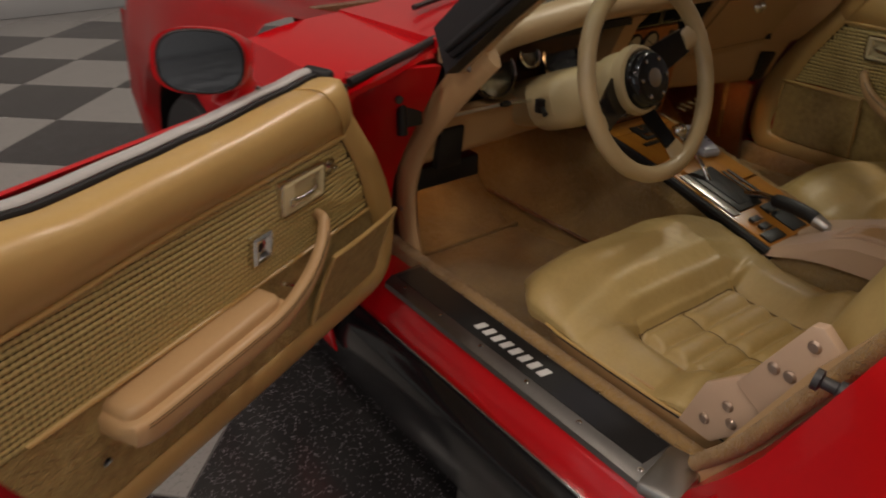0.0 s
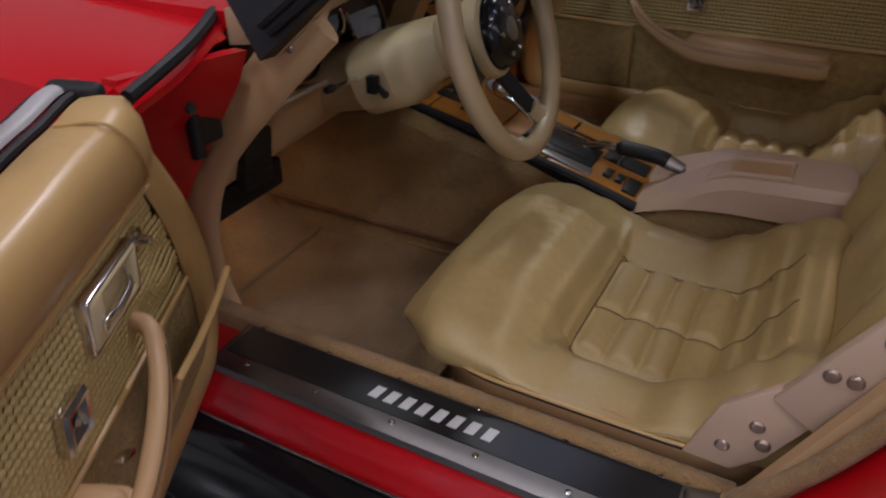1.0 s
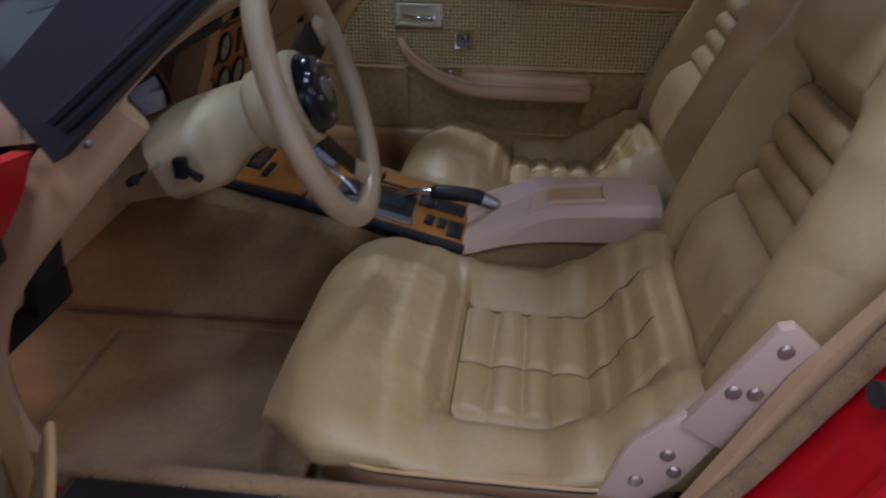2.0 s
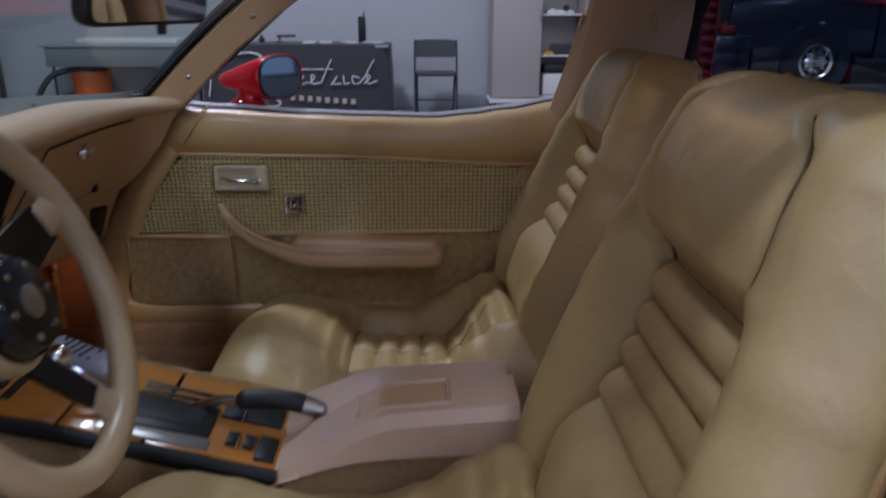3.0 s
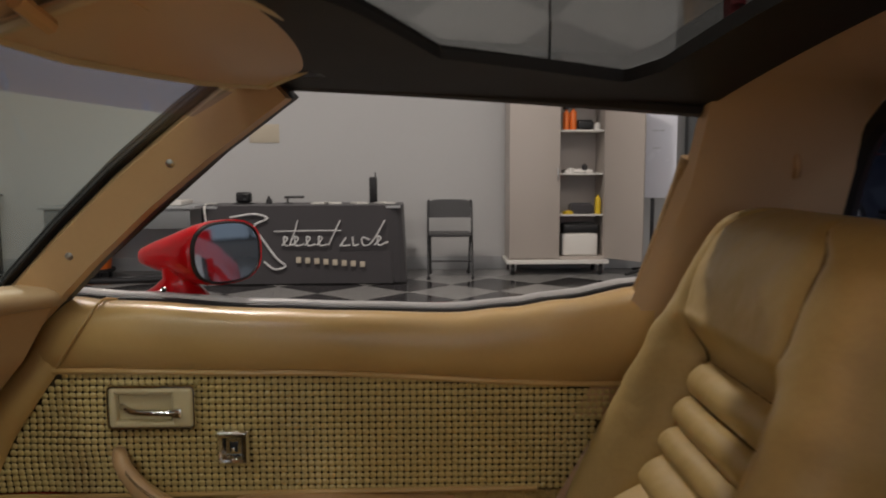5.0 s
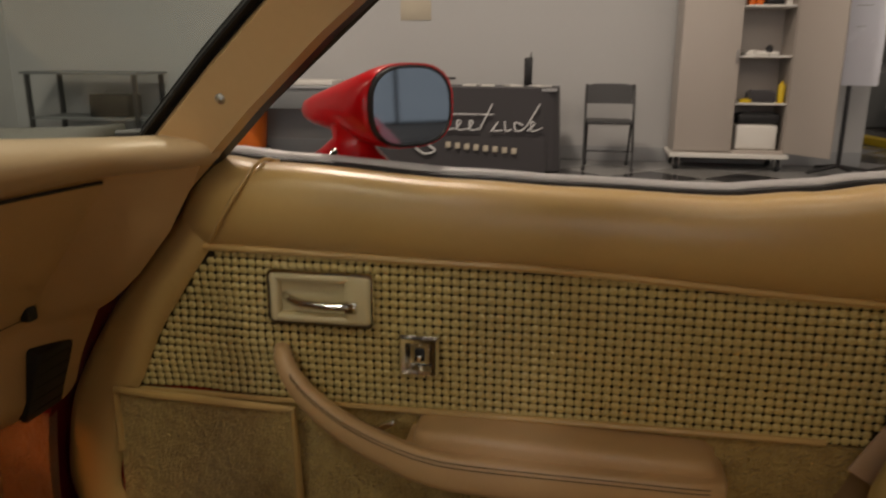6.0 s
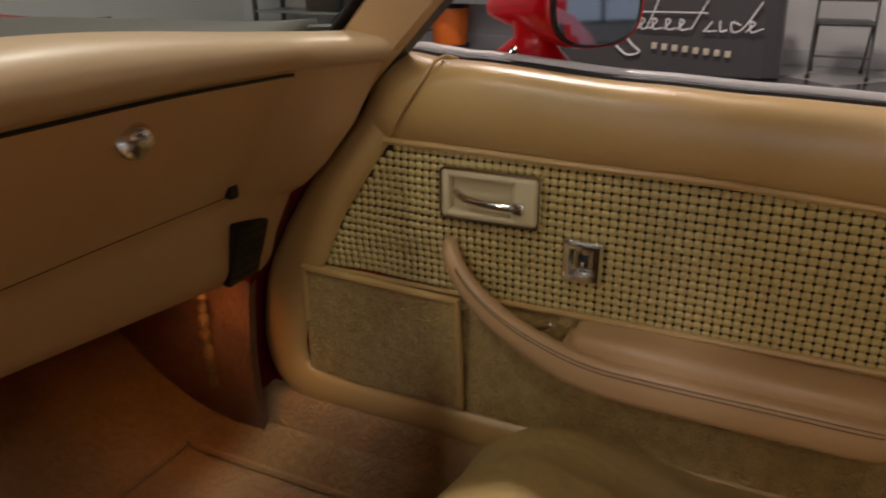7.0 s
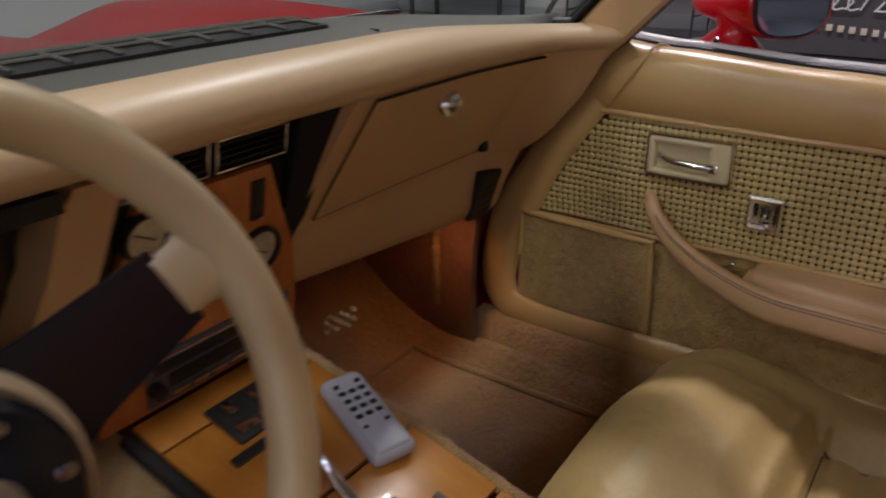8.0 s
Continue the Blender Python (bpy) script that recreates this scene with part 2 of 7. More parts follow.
RUBBER = surface("black_rubber", (0.013, 0.013, 0.015), 0.55, second=(0.028, 0.028, 0.03), bump=0.2, bump_size=300, spec=0.35)
SEAL = surface("grey_weatherstrip", (0.50, 0.49, 0.49), 0.35, second=(0.30, 0.29, 0.29), bump=0.15, bump_size=200)
RED = surface("red_paint", (0.60, 0.004, 0.009), 0.30, second=(0.46, 0.003, 0.007), big=2, amount=0.3, bump=0.0, coat=0.45, spread=0.04, spec=0.3)
CHROME = surface("chrome", (0.75, 0.74, 0.72), 0.12, 1.0, second=(0.6, 0.58, 0.55), bump=0.03, spread=0.06)
BOLT = surface("tan_tinted_bolt", (0.42, 0.32, 0.26), 0.38, 0.8, second=(0.32, 0.24, 0.19), bump=0.05)
STEEL = surface("brushed_steel", (0.50, 0.49, 0.47), 0.35, 1.0, second=(0.40, 0.39, 0.37), bump=0.08, bump_size=500)
SILL_STEEL = surface("worn_dark_steel", (0.23, 0.22, 0.21), 0.40, 1.0, second=(0.15, 0.145, 0.14), big=8, bump=0.08, bump_size=500)
RADIO_GREY = surface("blue_grey_plastic", (0.075, 0.08, 0.105), 0.32, second=(0.055, 0.06, 0.08), bump=0.05)
DOOR_MIRROR = surface("tinted_mirror", (0.42, 0.48, 0.56), 0.04, 1.0, second=(0.40, 0.46, 0.54), bump=0.0, spread=0.01)
GLOSS_BLACK = surface("glossy_black_inlay", (0.008, 0.008, 0.009), 0.16, second=(0.012, 0.012, 0.013), bump=0.03)
MIRROR = surface("mirror", (0.85, 0.87, 0.88), 0.03, 1.0, second=(0.83, 0.85, 0.86), bump=0.0, spread=0.01)
WOOD = wood("amber_veneer", (0.55, 0.235, 0.035), (0.36, 0.13, 0.018))
# body red darkened to carry the shade inside the door gap
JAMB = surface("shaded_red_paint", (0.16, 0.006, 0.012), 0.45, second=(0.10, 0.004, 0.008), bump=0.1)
DARK_VENEER = wood("dark_veneer", (0.075, 0.030, 0.014), (0.03, 0.012, 0.006))
COPPER = wood("reddish_veneer", (0.58, 0.20, 0.045), (0.34, 0.10, 0.025))
CLEAR = glass("clear_glass", (0.95, 0.98, 0.965))
SMOKED = glass("smoked_glass", (0.60, 0.61, 0.605))
WSCREEN = glass("windscreen_glass", (0.86, 0.905, 0.88))
BAND = glass("blue_shade_band", (0.80, 0.81, 0.95))
DARKGLASS = glass("dark_tinted_glass", (0.60, 0.64, 0.74))
WHITE_PAINT = surface("white_wall_paint", (0.48, 0.48, 0.478), 0.7, second=(0.42, 0.42, 0.418), big=0.6, fine=30, amount=0.3, bump=0.08, bump_size=60)
GREY_PAINT = surface("grey_wall_paint", (0.26, 0.26, 0.26), 0.7, second=(0.22, 0.22, 0.22), big=0.6, fine=30, bump=0.08, bump_size=60)
TILE_DARK = surface("dark_speckled_tile", (0.025, 0.024, 0.025), 0.16, second=(0.04, 0.037, 0.036), big=4, fine=60, bump=0.02, specks=(330, 0.05, (0.20, 0.19, 0.21)))
TILE_LIGHT = surface("grey_speckled_tile", (0.30, 0.295, 0.285), 0.18, second=(0.24, 0.235, 0.23), big=4, fine=60, bump=0.02, specks=(330, 0.08, (0.18, 0.18, 0.18)))
DARK_CLOTH = surface("charcoal_cloth", (0.045, 0.042, 0.046), 0.9, second=(0.065, 0.06, 0.064), big=3, fine=300, bump=0.3, bump_size=800, sheen=0.2)
WHITE_PRINT = surface("white_print", (0.62, 0.62, 0.62), 0.8, bump=0.0)
CREAM_PRINT = surface("cream_print", (0.52, 0.46, 0.36), 0.8, bump=0.0)
CABINET = surface("almond_enamel", (0.45, 0.40, 0.36), 0.4, second=(0.40, 0.35, 0.31), big=1.5, bump=0.04, bump_size=80)
GREY_METAL = surface("grey_enamel", (0.20, 0.21, 0.215), 0.45, second=(0.15, 0.155, 0.16), bump=0.05)
DARK_METAL = surface("black_enamel", (0.03, 0.03, 0.032), 0.4, second=(0.05, 0.05, 0.05), bump=0.05)
YELLOW = surface("yellow_paint", (0.70, 0.48, 0.02), 0.45, second=(0.55, 0.36, 0.02), bump=0.1, bump_size=60)
POST_RED = surface("lift_red_paint", (0.35, 0.02, 0.03), 0.4, second=(0.25, 0.015, 0.02), bump=0.1, bump_size=60)
ORANGE = surface("orange_plastic", (0.75, 0.16, 0.02), 0.45, second=(0.62, 0.12, 0.015), bump=0.1)
BOARD_WHITE = surface("whiteboard", (0.72, 0.73, 0.80), 0.25, second=(0.66, 0.67, 0.74), bump=0.0)
NAVY = surface("navy_paint", (0.012, 0.016, 0.03), 0.22, second=(0.02, 0.024, 0.04), bump=0.0, coat=0.7)
PAPER = surface("paper", (0.72, 0.70, 0.66), 0.8, second=(0.62, 0.60, 0.56), bump=0.05)
CARD = surface("cardboard", (0.42, 0.28, 0.15), 0.85, second=(0.34, 0.22, 0.11), bump=0.15)
GREY_PLASTIC = surface("grey_plastic", (0.36, 0.37, 0.38), 0.4, second=(0.30, 0.31, 0.32), bump=0.1)
SILVER = surface("silver_plastic", (0.40, 0.42, 0.46), 0.33, second=(0.34, 0.36, 0.40), bump=0.06, coat=0.2)
LENS = glow("warm_lamp_lens", (1.0, 0.50, 0.14), 0.58)
lt = LENS.node_tree
lc, lm = lt.nodes.new("ShaderNodeTexCoord"), lt.nodes.new("ShaderNodeVectorMath")
lm.operation = "DISTANCE"
lm.inputs[1].default_value = (0.5, 0.5, 0.5)
lt.links.new(lc.outputs["Generated"], lm.inputs[0])
lr = lt.nodes.new("ShaderNodeValToRGB")
lr.color_ramp.elements[0].position, lr.color_ramp.elements[0].color = 0.38, (1.0, 0.80, 0.48, 1)
lr.color_ramp.elements[1].position, lr.color_ramp.elements[1].color = 0.85, (0.62, 0.22, 0.04, 1)
lt.links.new(lm.outputs["Value"], lr.inputs[0])
lt.links.new(lr.outputs[0], lt.nodes["Principled BSDF"].inputs["Emission Color"])
CEILING = surface("ceiling_paint", (0.19, 0.19, 0.19), 0.85, second=(0.15, 0.15, 0.15), big=0.5, bump=0.1, bump_size=40)
TUBE_GLOW = glow("light_tube", (1.0, 0.97, 0.92), 2.2)

# ---- the hall ----
WALL_X, WALL_Y, FAR_X = 7.45, 6.06, 12.2
solid("wall_east", span(WALL_X, WALL_X + 0.2, -2.88, WALL_Y + 0.2, 0, 6.0), WHITE_PAINT, "plain white painted showroom wall", "wall", "structure", False)
solid("wall_return", span(WALL_X + 0.2, FAR_X + 0.2, -2.88, -2.68, 0, 6.0), WHITE_PAINT, "white painted return of the showroom wall", "wall", "structure", False)
solid("wall_far", span(FAR_X, FAR_X + 0.2, -14, -2.88, 0, 6.0), WHITE_PAINT, "white painted wall behind the workshop", "wall", "structure", False)
solid("wall_north", span(-9, WALL_X, WALL_Y, WALL_Y + 0.2, 0, 6.0), WHITE_PAINT, "white painted end wall", "wall", "structure", False)
# shop windows let the daylight in from the west and the south
def pierced(ends, holes, z0, z1, put):
    """Pieces of a wall from ends[0] to ends[1] with openings from z0 to z1."""
    out = [put(ends[0], ends[1], 0, z0), put(ends[0], ends[1], z1, 6.0)]
    at = ends[0]
    for a, b in holes:
        out.append(put(at, a, z0, z1))
        at = b
    return merge(*out, put(at, ends[1], z0, z1))


def shop_window(k, a, b, z0, z1, put, spot, lamp_pose):
    t = thing("window_%d" % k, "large shop window in a dark metal frame", "window", spot, kind="structure")
    n = 3
    w = (b - a) / n
    for i in range(n + 1):
        c = min(max(a + w * i, a + 0.035), b - 0.035)
        part("window_frame", put(c - 0.035, c + 0.035, z0, z1, 0.04), DARK_METAL, t)
    for z in (z0 + 0.03, z1 - 0.03):
        part("window_frame", put(a + 0.07, b - 0.07, z - 0.03, z + 0.03, 0.036), DARK_METAL, t)
    for i in range(n):
        pane_ob = part("pane", put(a + w * i + 0.036, a + w * (i + 1) - 0.036, z0 + 0.06, z1 - 0.06, 0.003), CLEAR, t, "clear shop window pane")
        pane_ob.visible_shadow = False
    lamp = bpy.data.lights.new("daylight", "AREA")
    lamp.shape, lamp.size, lamp.size_y, lamp.energy, lamp.color = "RECTANGLE", z1 - z0 - 0.1, b - a - 0.1, DAY_POWER, (0.72, 0.84, 1.0)
    lo = new("window_daylight", lamp)
    lo.matrix_world = lamp_pose


WEST, SOUTH = ((-3.4, -0.6), (0.6, 3.4)), ((-4.6, -1.0), (-0.4, 3.2), (3.8, 7.4))
solid("wall_west", pierced((-14, WALL_Y + 0.2), WEST, 0.5, 3.3, lambda a, b, c, d: span(-9.2, -9, a, b, c, d)), WHITE_PAINT, "white painted side wall with shop windows", "wall", "structure", False)
for k, (a, b) in enumerate(WEST):
    shop_window(k + 1, a, b, 0.5, 3.3, lambda p, q, c, d, h=0.003: span(-9.1 - h, -9.1 + h, p, q, c, d), (-9.1, (a + b) / 2, 0.5), pose(-9.17, (a + b) / 2, 1.9, 0, -90, 0))
solid("wall_south", pierced((-9, FAR_X + 0.2), SOUTH, 0.3, 3.2, lambda a, b, c, d: span(a, b, -14.2, -14, c, d)), GREY_PAINT, "grey painted end wall with shop windows", "wall", "structure", False)
for k, (a, b) in enumerate(SOUTH):
    shop_window(k + 3, a, b, 0.3, 3.2, lambda p, q, c, d, h=0.003: span(p, q, -14.1 - h, -14.1 + h, c, d), ((a + b) / 2, -14.1, 0.3), pose((a + b) / 2, -14.17, 1.75, 90, 0, 0) @ pose(0, 0, 0, 0, 0, 90) @ pose(0, 0, 0, 180, 0, 0))
solid("ceiling", span(-9.2, FAR_X + 0.2, -14.2, WALL_Y + 0.2, 6.0, 6.2), CEILING, "pale grey showroom ceiling", "ceiling", "structure", False)
solid("baseboard", span(WALL_X - 0.012, WALL_X, -2.88, WALL_Y, 0.0, 0.14, 0.003), GREY_PLASTIC, "grey rubber skirting along the wall", "baseboard", "structure")
solid("baseboard", span(-9, WALL_X - 0.02, WALL_Y - 0.012, WALL_Y, 0.0, 0.14, 0.003), GREY_PLASTIC, "grey rubber skirting along the wall", "baseboard", "structure")
floor = solid("floor", span(-9.2, FAR_X + 0.2, -14.2, WALL_Y + 0.2, -0.2, -0.004), GREY_PAINT, "polished checkered tile floor in black and grey", "floor", "structure", False)
TILE, TURN_T, TILE0 = 0.56, radians(47.0), (-0.871, 3.198)


def tile_frame(i, j):
    c, s = math.cos(TURN_T), math.sin(TURN_T)
    u, v = (i + 0.5) * TILE, (j + 0.5) * TILE
    return TILE0[0] + c * u - s * v, TILE0[1] + s * u + c * v


tile_mesh = {}
for key, mt in (("d", TILE_DARK), ("l", TILE_LIGHT)):
    b = box((0, 0, -0.004), (TILE - 0.003, TILE - 0.003, 0.008), 0.0015, 1)
    finish(b, False)
    me = bpy.data.meshes.new("tile")
    b.to_mesh(me)
    b.free()
    me.materials.append(mt)
    tile_mesh[key] = me
far_bm = {"d": bmesh.new(), "l": bmesh.new()}
for i in range(-36, 34):
    for j in range(-36, 34):
        x, y = tile_frame(i, j)
        if not (-8.6 < x < FAR_X - 0.4 and -13.5 < y < WALL_Y - 0.3) or (x > WALL_X - 0.3 and y > -3.2):
            continue
        key = "d" if (i + j) % 2 == 0 else "l"
        near = (4.2 < x and -3.6 < y < 4.0) or (-2.6 < x < 0.4 and -1.2 < y)
        if near:
            ob = new("tile", tile_mesh[key])
            ob.location = (x, y, 0)
            ob.rotation_euler = (0, 0, TURN_T)
            ob.parent = floor
        else:
            m = pose(x, y, -0.004, 0, 0, 47.0)
            h = (TILE - 0.003) / 2
            b = far_bm[key]
            b.faces.new([b.verts.new(m @ V(a, c, 0.004)) for a, c in ((-h, -h), (h, -h), (h, h), (-h, h))])
for key, mt in (("d", TILE_DARK), ("l", TILE_LIGHT)):
    part("tiles", far_bm[key], mt, floor, "", False, kind="stuff")

# ceiling lamps: rows of square panels, out of view; one row stands over the passenger's side
for x, col in ((-6.0, 1.8), (-2.8, 1.50), (-0.3, 0.80), (3.5, 1.0), (9.0, 0.60)):
    # the y -8.8 row is added to brighten the parked truck
    for y, row in ((-5.0, 1.20), (-1.4, 1.20), (1.25, 1.0), (4.9, 0.5), (-8.8, 0.9)):
        share = col * row
        if x == -0.3 and y > 0:
            share *= 0.25
        if x == 3.5:
            share = {1.25: 5.0, 4.9: 0.15}.get(y, 0.45)
        t = thing("ceiling_light", "square white panel light hung out of view under the ceiling", "ceiling light", (x, y, 5.6), group="panel lights")
        part("housing", span(x - 0.30, x + 0.30, y - 0.30, y + 0.30, 5.64, 5.70, 0.01), CABINET, t)
        part("diffuser", span(x - 0.27, x + 0.27, y - 0.27, y + 0.27, 5.61, 5.638, 0.01), TUBE_GLOW, t, "lit white diffuser")
        part("rod", span(x - 0.01, x + 0.01, y - 0.01, y + 0.01, 5.70, 6.0), STEEL, t)
        lamp = bpy.data.lights.new("panel", "AREA")
        lamp.shape, lamp.size, lamp.energy, lamp.color = "SQUARE", 0.54, LAMP_POWER * share, (1.0, 0.965, 0.91)
        lo = new("panel_lamp", lamp)
        lo.matrix_world = pose(x, y, 5.59)

# ---- the car's shell ----
car = thing("sports_car", "red two-seat sports car with tan interior and removable roof panels", "car", (0, 0, 0))


# front body: one skin over cross-sections, with wheel arches
def nose_ring(y):
    yw, rw = 1.03, 0.385
    k = smooth(1.5, 2.25, y)
    side = 0.845 + 0.035 * math.exp(-((y - yw) / 0.45) ** 2) - 0.16 * k
    peak = 0.865 + 0.035 * math.exp(-((y - yw) / 0.5) ** 2) - 0.22 * k
    hood = 0.875 - 0.03 * smooth(0.5, 1.6, y) - 0.20 * k
    low = 0.24 + 0.1 * k
    d = abs(y - yw)
    if d < rw:
        low = max(low, 0.33 + math.sqrt(rw * rw - d * d))
    low = min(low, peak - 0.12)
    mid = max(low + 0.03, 0.52)
    pts = [(-side + 0.03, low), (-side - 0.005, mid), (-side + 0.004, max(mid + 0.03, 0.66)), (-side + 0.035, peak - 0.05), (-side + 0.085, peak - 0.008), (-side + 0.14, peak), (-side + 0.21, peak - 0.022), (-0.50, hood - 0.03), (-0.40, hood - 0.028), (-0.30, hood + 0.008), (-0.15, hood + 0.03), (0, hood + 0.034)]
    pts = pts + [(-x, z) for x, z in pts[-2::-1]]
    return [(x, y, z) for x, z in pts]


ys = [0.66 + 0.035 * i for i in range(47)]
skin = loft([nose_ring(y) for y in ys], closed=False)
bmesh.ops.solidify(skin, geom=list(skin.faces), thickness=0.006)
part("front_body", skin, RED, car, "glossy red front wings and bonnet", angle=50)


# wing between the door and the bonnet; its rear edge follows the door's front edge
def wing(s):
    def f(u, v):
        side, peak = 0.845 + 0.002 * v, 0.872 + 0.010 * v
        if u < 0.5:
            k = u / 0.5
            z = line([(0, 0.24), (0.55, 0.52), (0.8, 0.72), (1, peak - 0.03)], k)
            x = line([(0, side - 0.03), (0.55, side + 0.005), (0.8, side - 0.004), (1, side - 0.03)], k)
        else:
            k = (u - 0.5) / 0.5
            x = side - 0.03 - (side - 0.03 - (0.59 - 0.09 * v)) * k
            z = peak - 0.03 * (1 - k) ** 3
        y0 = line([(0.40, 0.39), (0.557, 0.395), (0.70, 0.33), (0.80, 0.27), (0.86, 0.232)], z) + (0.085 * max(0, (u - 0.55) / 0.45) ** 1.6)
        y = y0 + (0.662 - y0) * v
        return (s * x, y, z)
    return slab(f, 30, 10, 0.012, (-s * 0.6, 0, -0.6))


for s in (1, -1):
    part("wing", wing(s), RED, car, "glossy red front wing behind the wheel")
    # hinge pillar behind the wing, painted like the body
    part("hinge_pillar", prism([(s * 0.655, 0.415), (s * 0.80, 0.405), (s * 0.80, 0.46), (s * 0.655, 0.48)], "z", 0.36, 0.80, 0.006), RED, car, "red painted door jamb")
    part("wing_gap_seal", tube(spline([(s * 0.83, 0.222, 0.866), (s * 0.74, 0.243, 0.880), (s * 0.66, 0.285, 0.882), (s * 0.59, 0.33, 0.882)], 6), 0.008, 8), RUBBER, car, "black rubber seal at the wing edge")
    part("jamb_top", slab(lambda u, v: (s * (0.82 - 0.20 * u), 0.245 + 0.17 * v + 0.04 * u, 0.862 - 0.10 * v), 8, 6, 0.012, (0, 0.5, 0.5)), RED, car, "red painted jamb under the wing")
    for hz in (0.735, 0.50):
        part("door_hinge", box((s * 0.70, 0.395, hz), (0.07, 0.045, 0.05), 0.006), BLACK, car, "black door hinge")
part("cowl", slab(lambda u, v: (-0.60 + 1.20 * u, (0.575 - 0.30 * abs(2 * u - 1) ** 2.4) * (1 - v) + 0.672 * v, 0.888 + 0.020 * (1 - (2 * u - 1) ** 2) - 0.004 * v), 24, 6, 0.02, (0, 0, -1)), RED, car, "red cowl behind the bonnet")
part("screen_seal", tube([(0.612 * a, 0.57 - 0.335 * abs(a) ** 2.4, 0.912) for a in [-1 + k / 12 for k in range(25)]], 0.010, 8), RUBBER, car, "black windscreen seal")
for s in (1, -1):
    part("wiper", merge(tube([(s * 0.1, 0.64, 0.905), (s * 0.30, 0.60, 0.912), (s * 0.52, 0.50, 0.905)], 0.006), tube([(s * 0.02, 0.62, 0.915), (s * 0.52, 0.49, 0.925)], 0.004)), BLACK, car, "black wiper arm")


def wheel_at(x, y, s):
    w = part("wheel", lathe([(0.0, -0.10), (0.20, -0.10), (0.30, -0.105), (0.325, -0.07), (0.33, 0), (0.325, 0.07), (0.30, 0.105), (0.22, 0.10), (0.21, 0.09), (0.0, 0.09)], (x, y, 0.33), (s, 0, 0), 40), RUBBER, car, "black road tyre")
    part("rim", lathe([(0.21, 0.085), (0.205, 0.098), (0.19, 0.09), (0.17, 0.06), (0.06, 0.07), (0.05, 0.085), (0.0, 0.09)], (x, y, 0.33), (s, 0, 0), 40), STEEL, w, "grey alloy rim")
    for k in range(8):
        a = k * math.pi / 4
        part("spoke", box((x + s * 0.082, y + 0.12 * math.cos(a), 0.33 + 0.12 * math.sin(a)), (0.03, 0.15, 0.045), 0.008, 1, Matrix.Rotation(a, 3, "X")), STEEL, w)
    return w


for s in (1, -1):
    wheel_at(s * 0.74, 1.03, s)
    wheel_at(s * 0.76, -1.46, s)
    part("wheel_arch", slab(lambda u, v: (s * (0.64 + 0.20 * v), 1.03 + 0.40 * math.cos(math.pi * u), 0.34 + 0.40 * math.sin(math.pi * u)), 20, 2, 0.008, (0, 0, 0.5)), BLACK, car, "black inner wheel arch")

# sills
for s in (1, -1):
    part("rocker", prism([(s * 0.652, 0.20), (s * 0.652, 0.420), (s * 0.733, 0.420), (s * 0.741, 0.408), (s * 0.752, 0.372), (s * 0.756, 0.350), (s * 0.750, 0.20)], "y", 0.40, -0.60, 0.003), RED, car, "glossy red door sill")
    part("rocker_trim", prism([(s * 0.745, 0.347), (s * 0.772, 0.343), (s * 0.798, 0.320), (s * 0.805, 0.28), (s * 0.795, 0.17), (s * 0.76, 0.14), (s * 0.74, 0.17)], "y", 0.66, -0.95, 0.006), GLOSS_BLACK, car, "glossy black rocker moulding")
    part("rocker_bright_strip", span(s * 0.756, s * 0.764, 0.40, -0.60, 0.347, 0.353, 0.001), CHROME, car, "thin bright strip")
    plate = part("sill_plate", prism([(s * 0.650, 0.424), (s * 0.650, 0.438), (s * 0.655, 0.4425), (s * 0.722, 0.4405), (s * 0.738, 0.430), (s * 0.740, 0.420), (s * 0.735, 0.4235)], "y", 0.295, -0.372), SILL_STEEL, car, "scuffed bright metal sill plate with black band")
    part("black_band", prism([(s * 0.657, 0.4422), (s * 0.657, 0.4437), (s * 0.716, 0.4421), (s * 0.716, 0.4400)], "y", 0.285, -0.345), BLACK, plate, "glossy black inlay")
    for k in range(6):
        yy = 0.27 - 0.118 * k
        for xx in (0.6535, 0.7245):
            part("screw", lathe([(0.0045, 0), (0.0045, 0.0012), (0.003, 0.0022), (0, 0.0024)], (s * xx, yy - (0.03 if xx > 0.7 else 0), 0.4415 if xx < 0.7 else 0.4392), (0, 0, 1), 10), CHROME, plate)
    # worn pale lettering shapes on the inlay, plain bars
    for k in range(8):
        yy = 0.055 - 0.0235 * k
        part("bar", prism([(s * 0.679, yy - 0.003), (s * 0.701, yy + 0.001), (s * 0.701, yy - 0.0125), (s * 0.679, yy - 0.0165)], "z", 0.4425, 0.4442, 0.0005), WHITE_PRINT, plate)

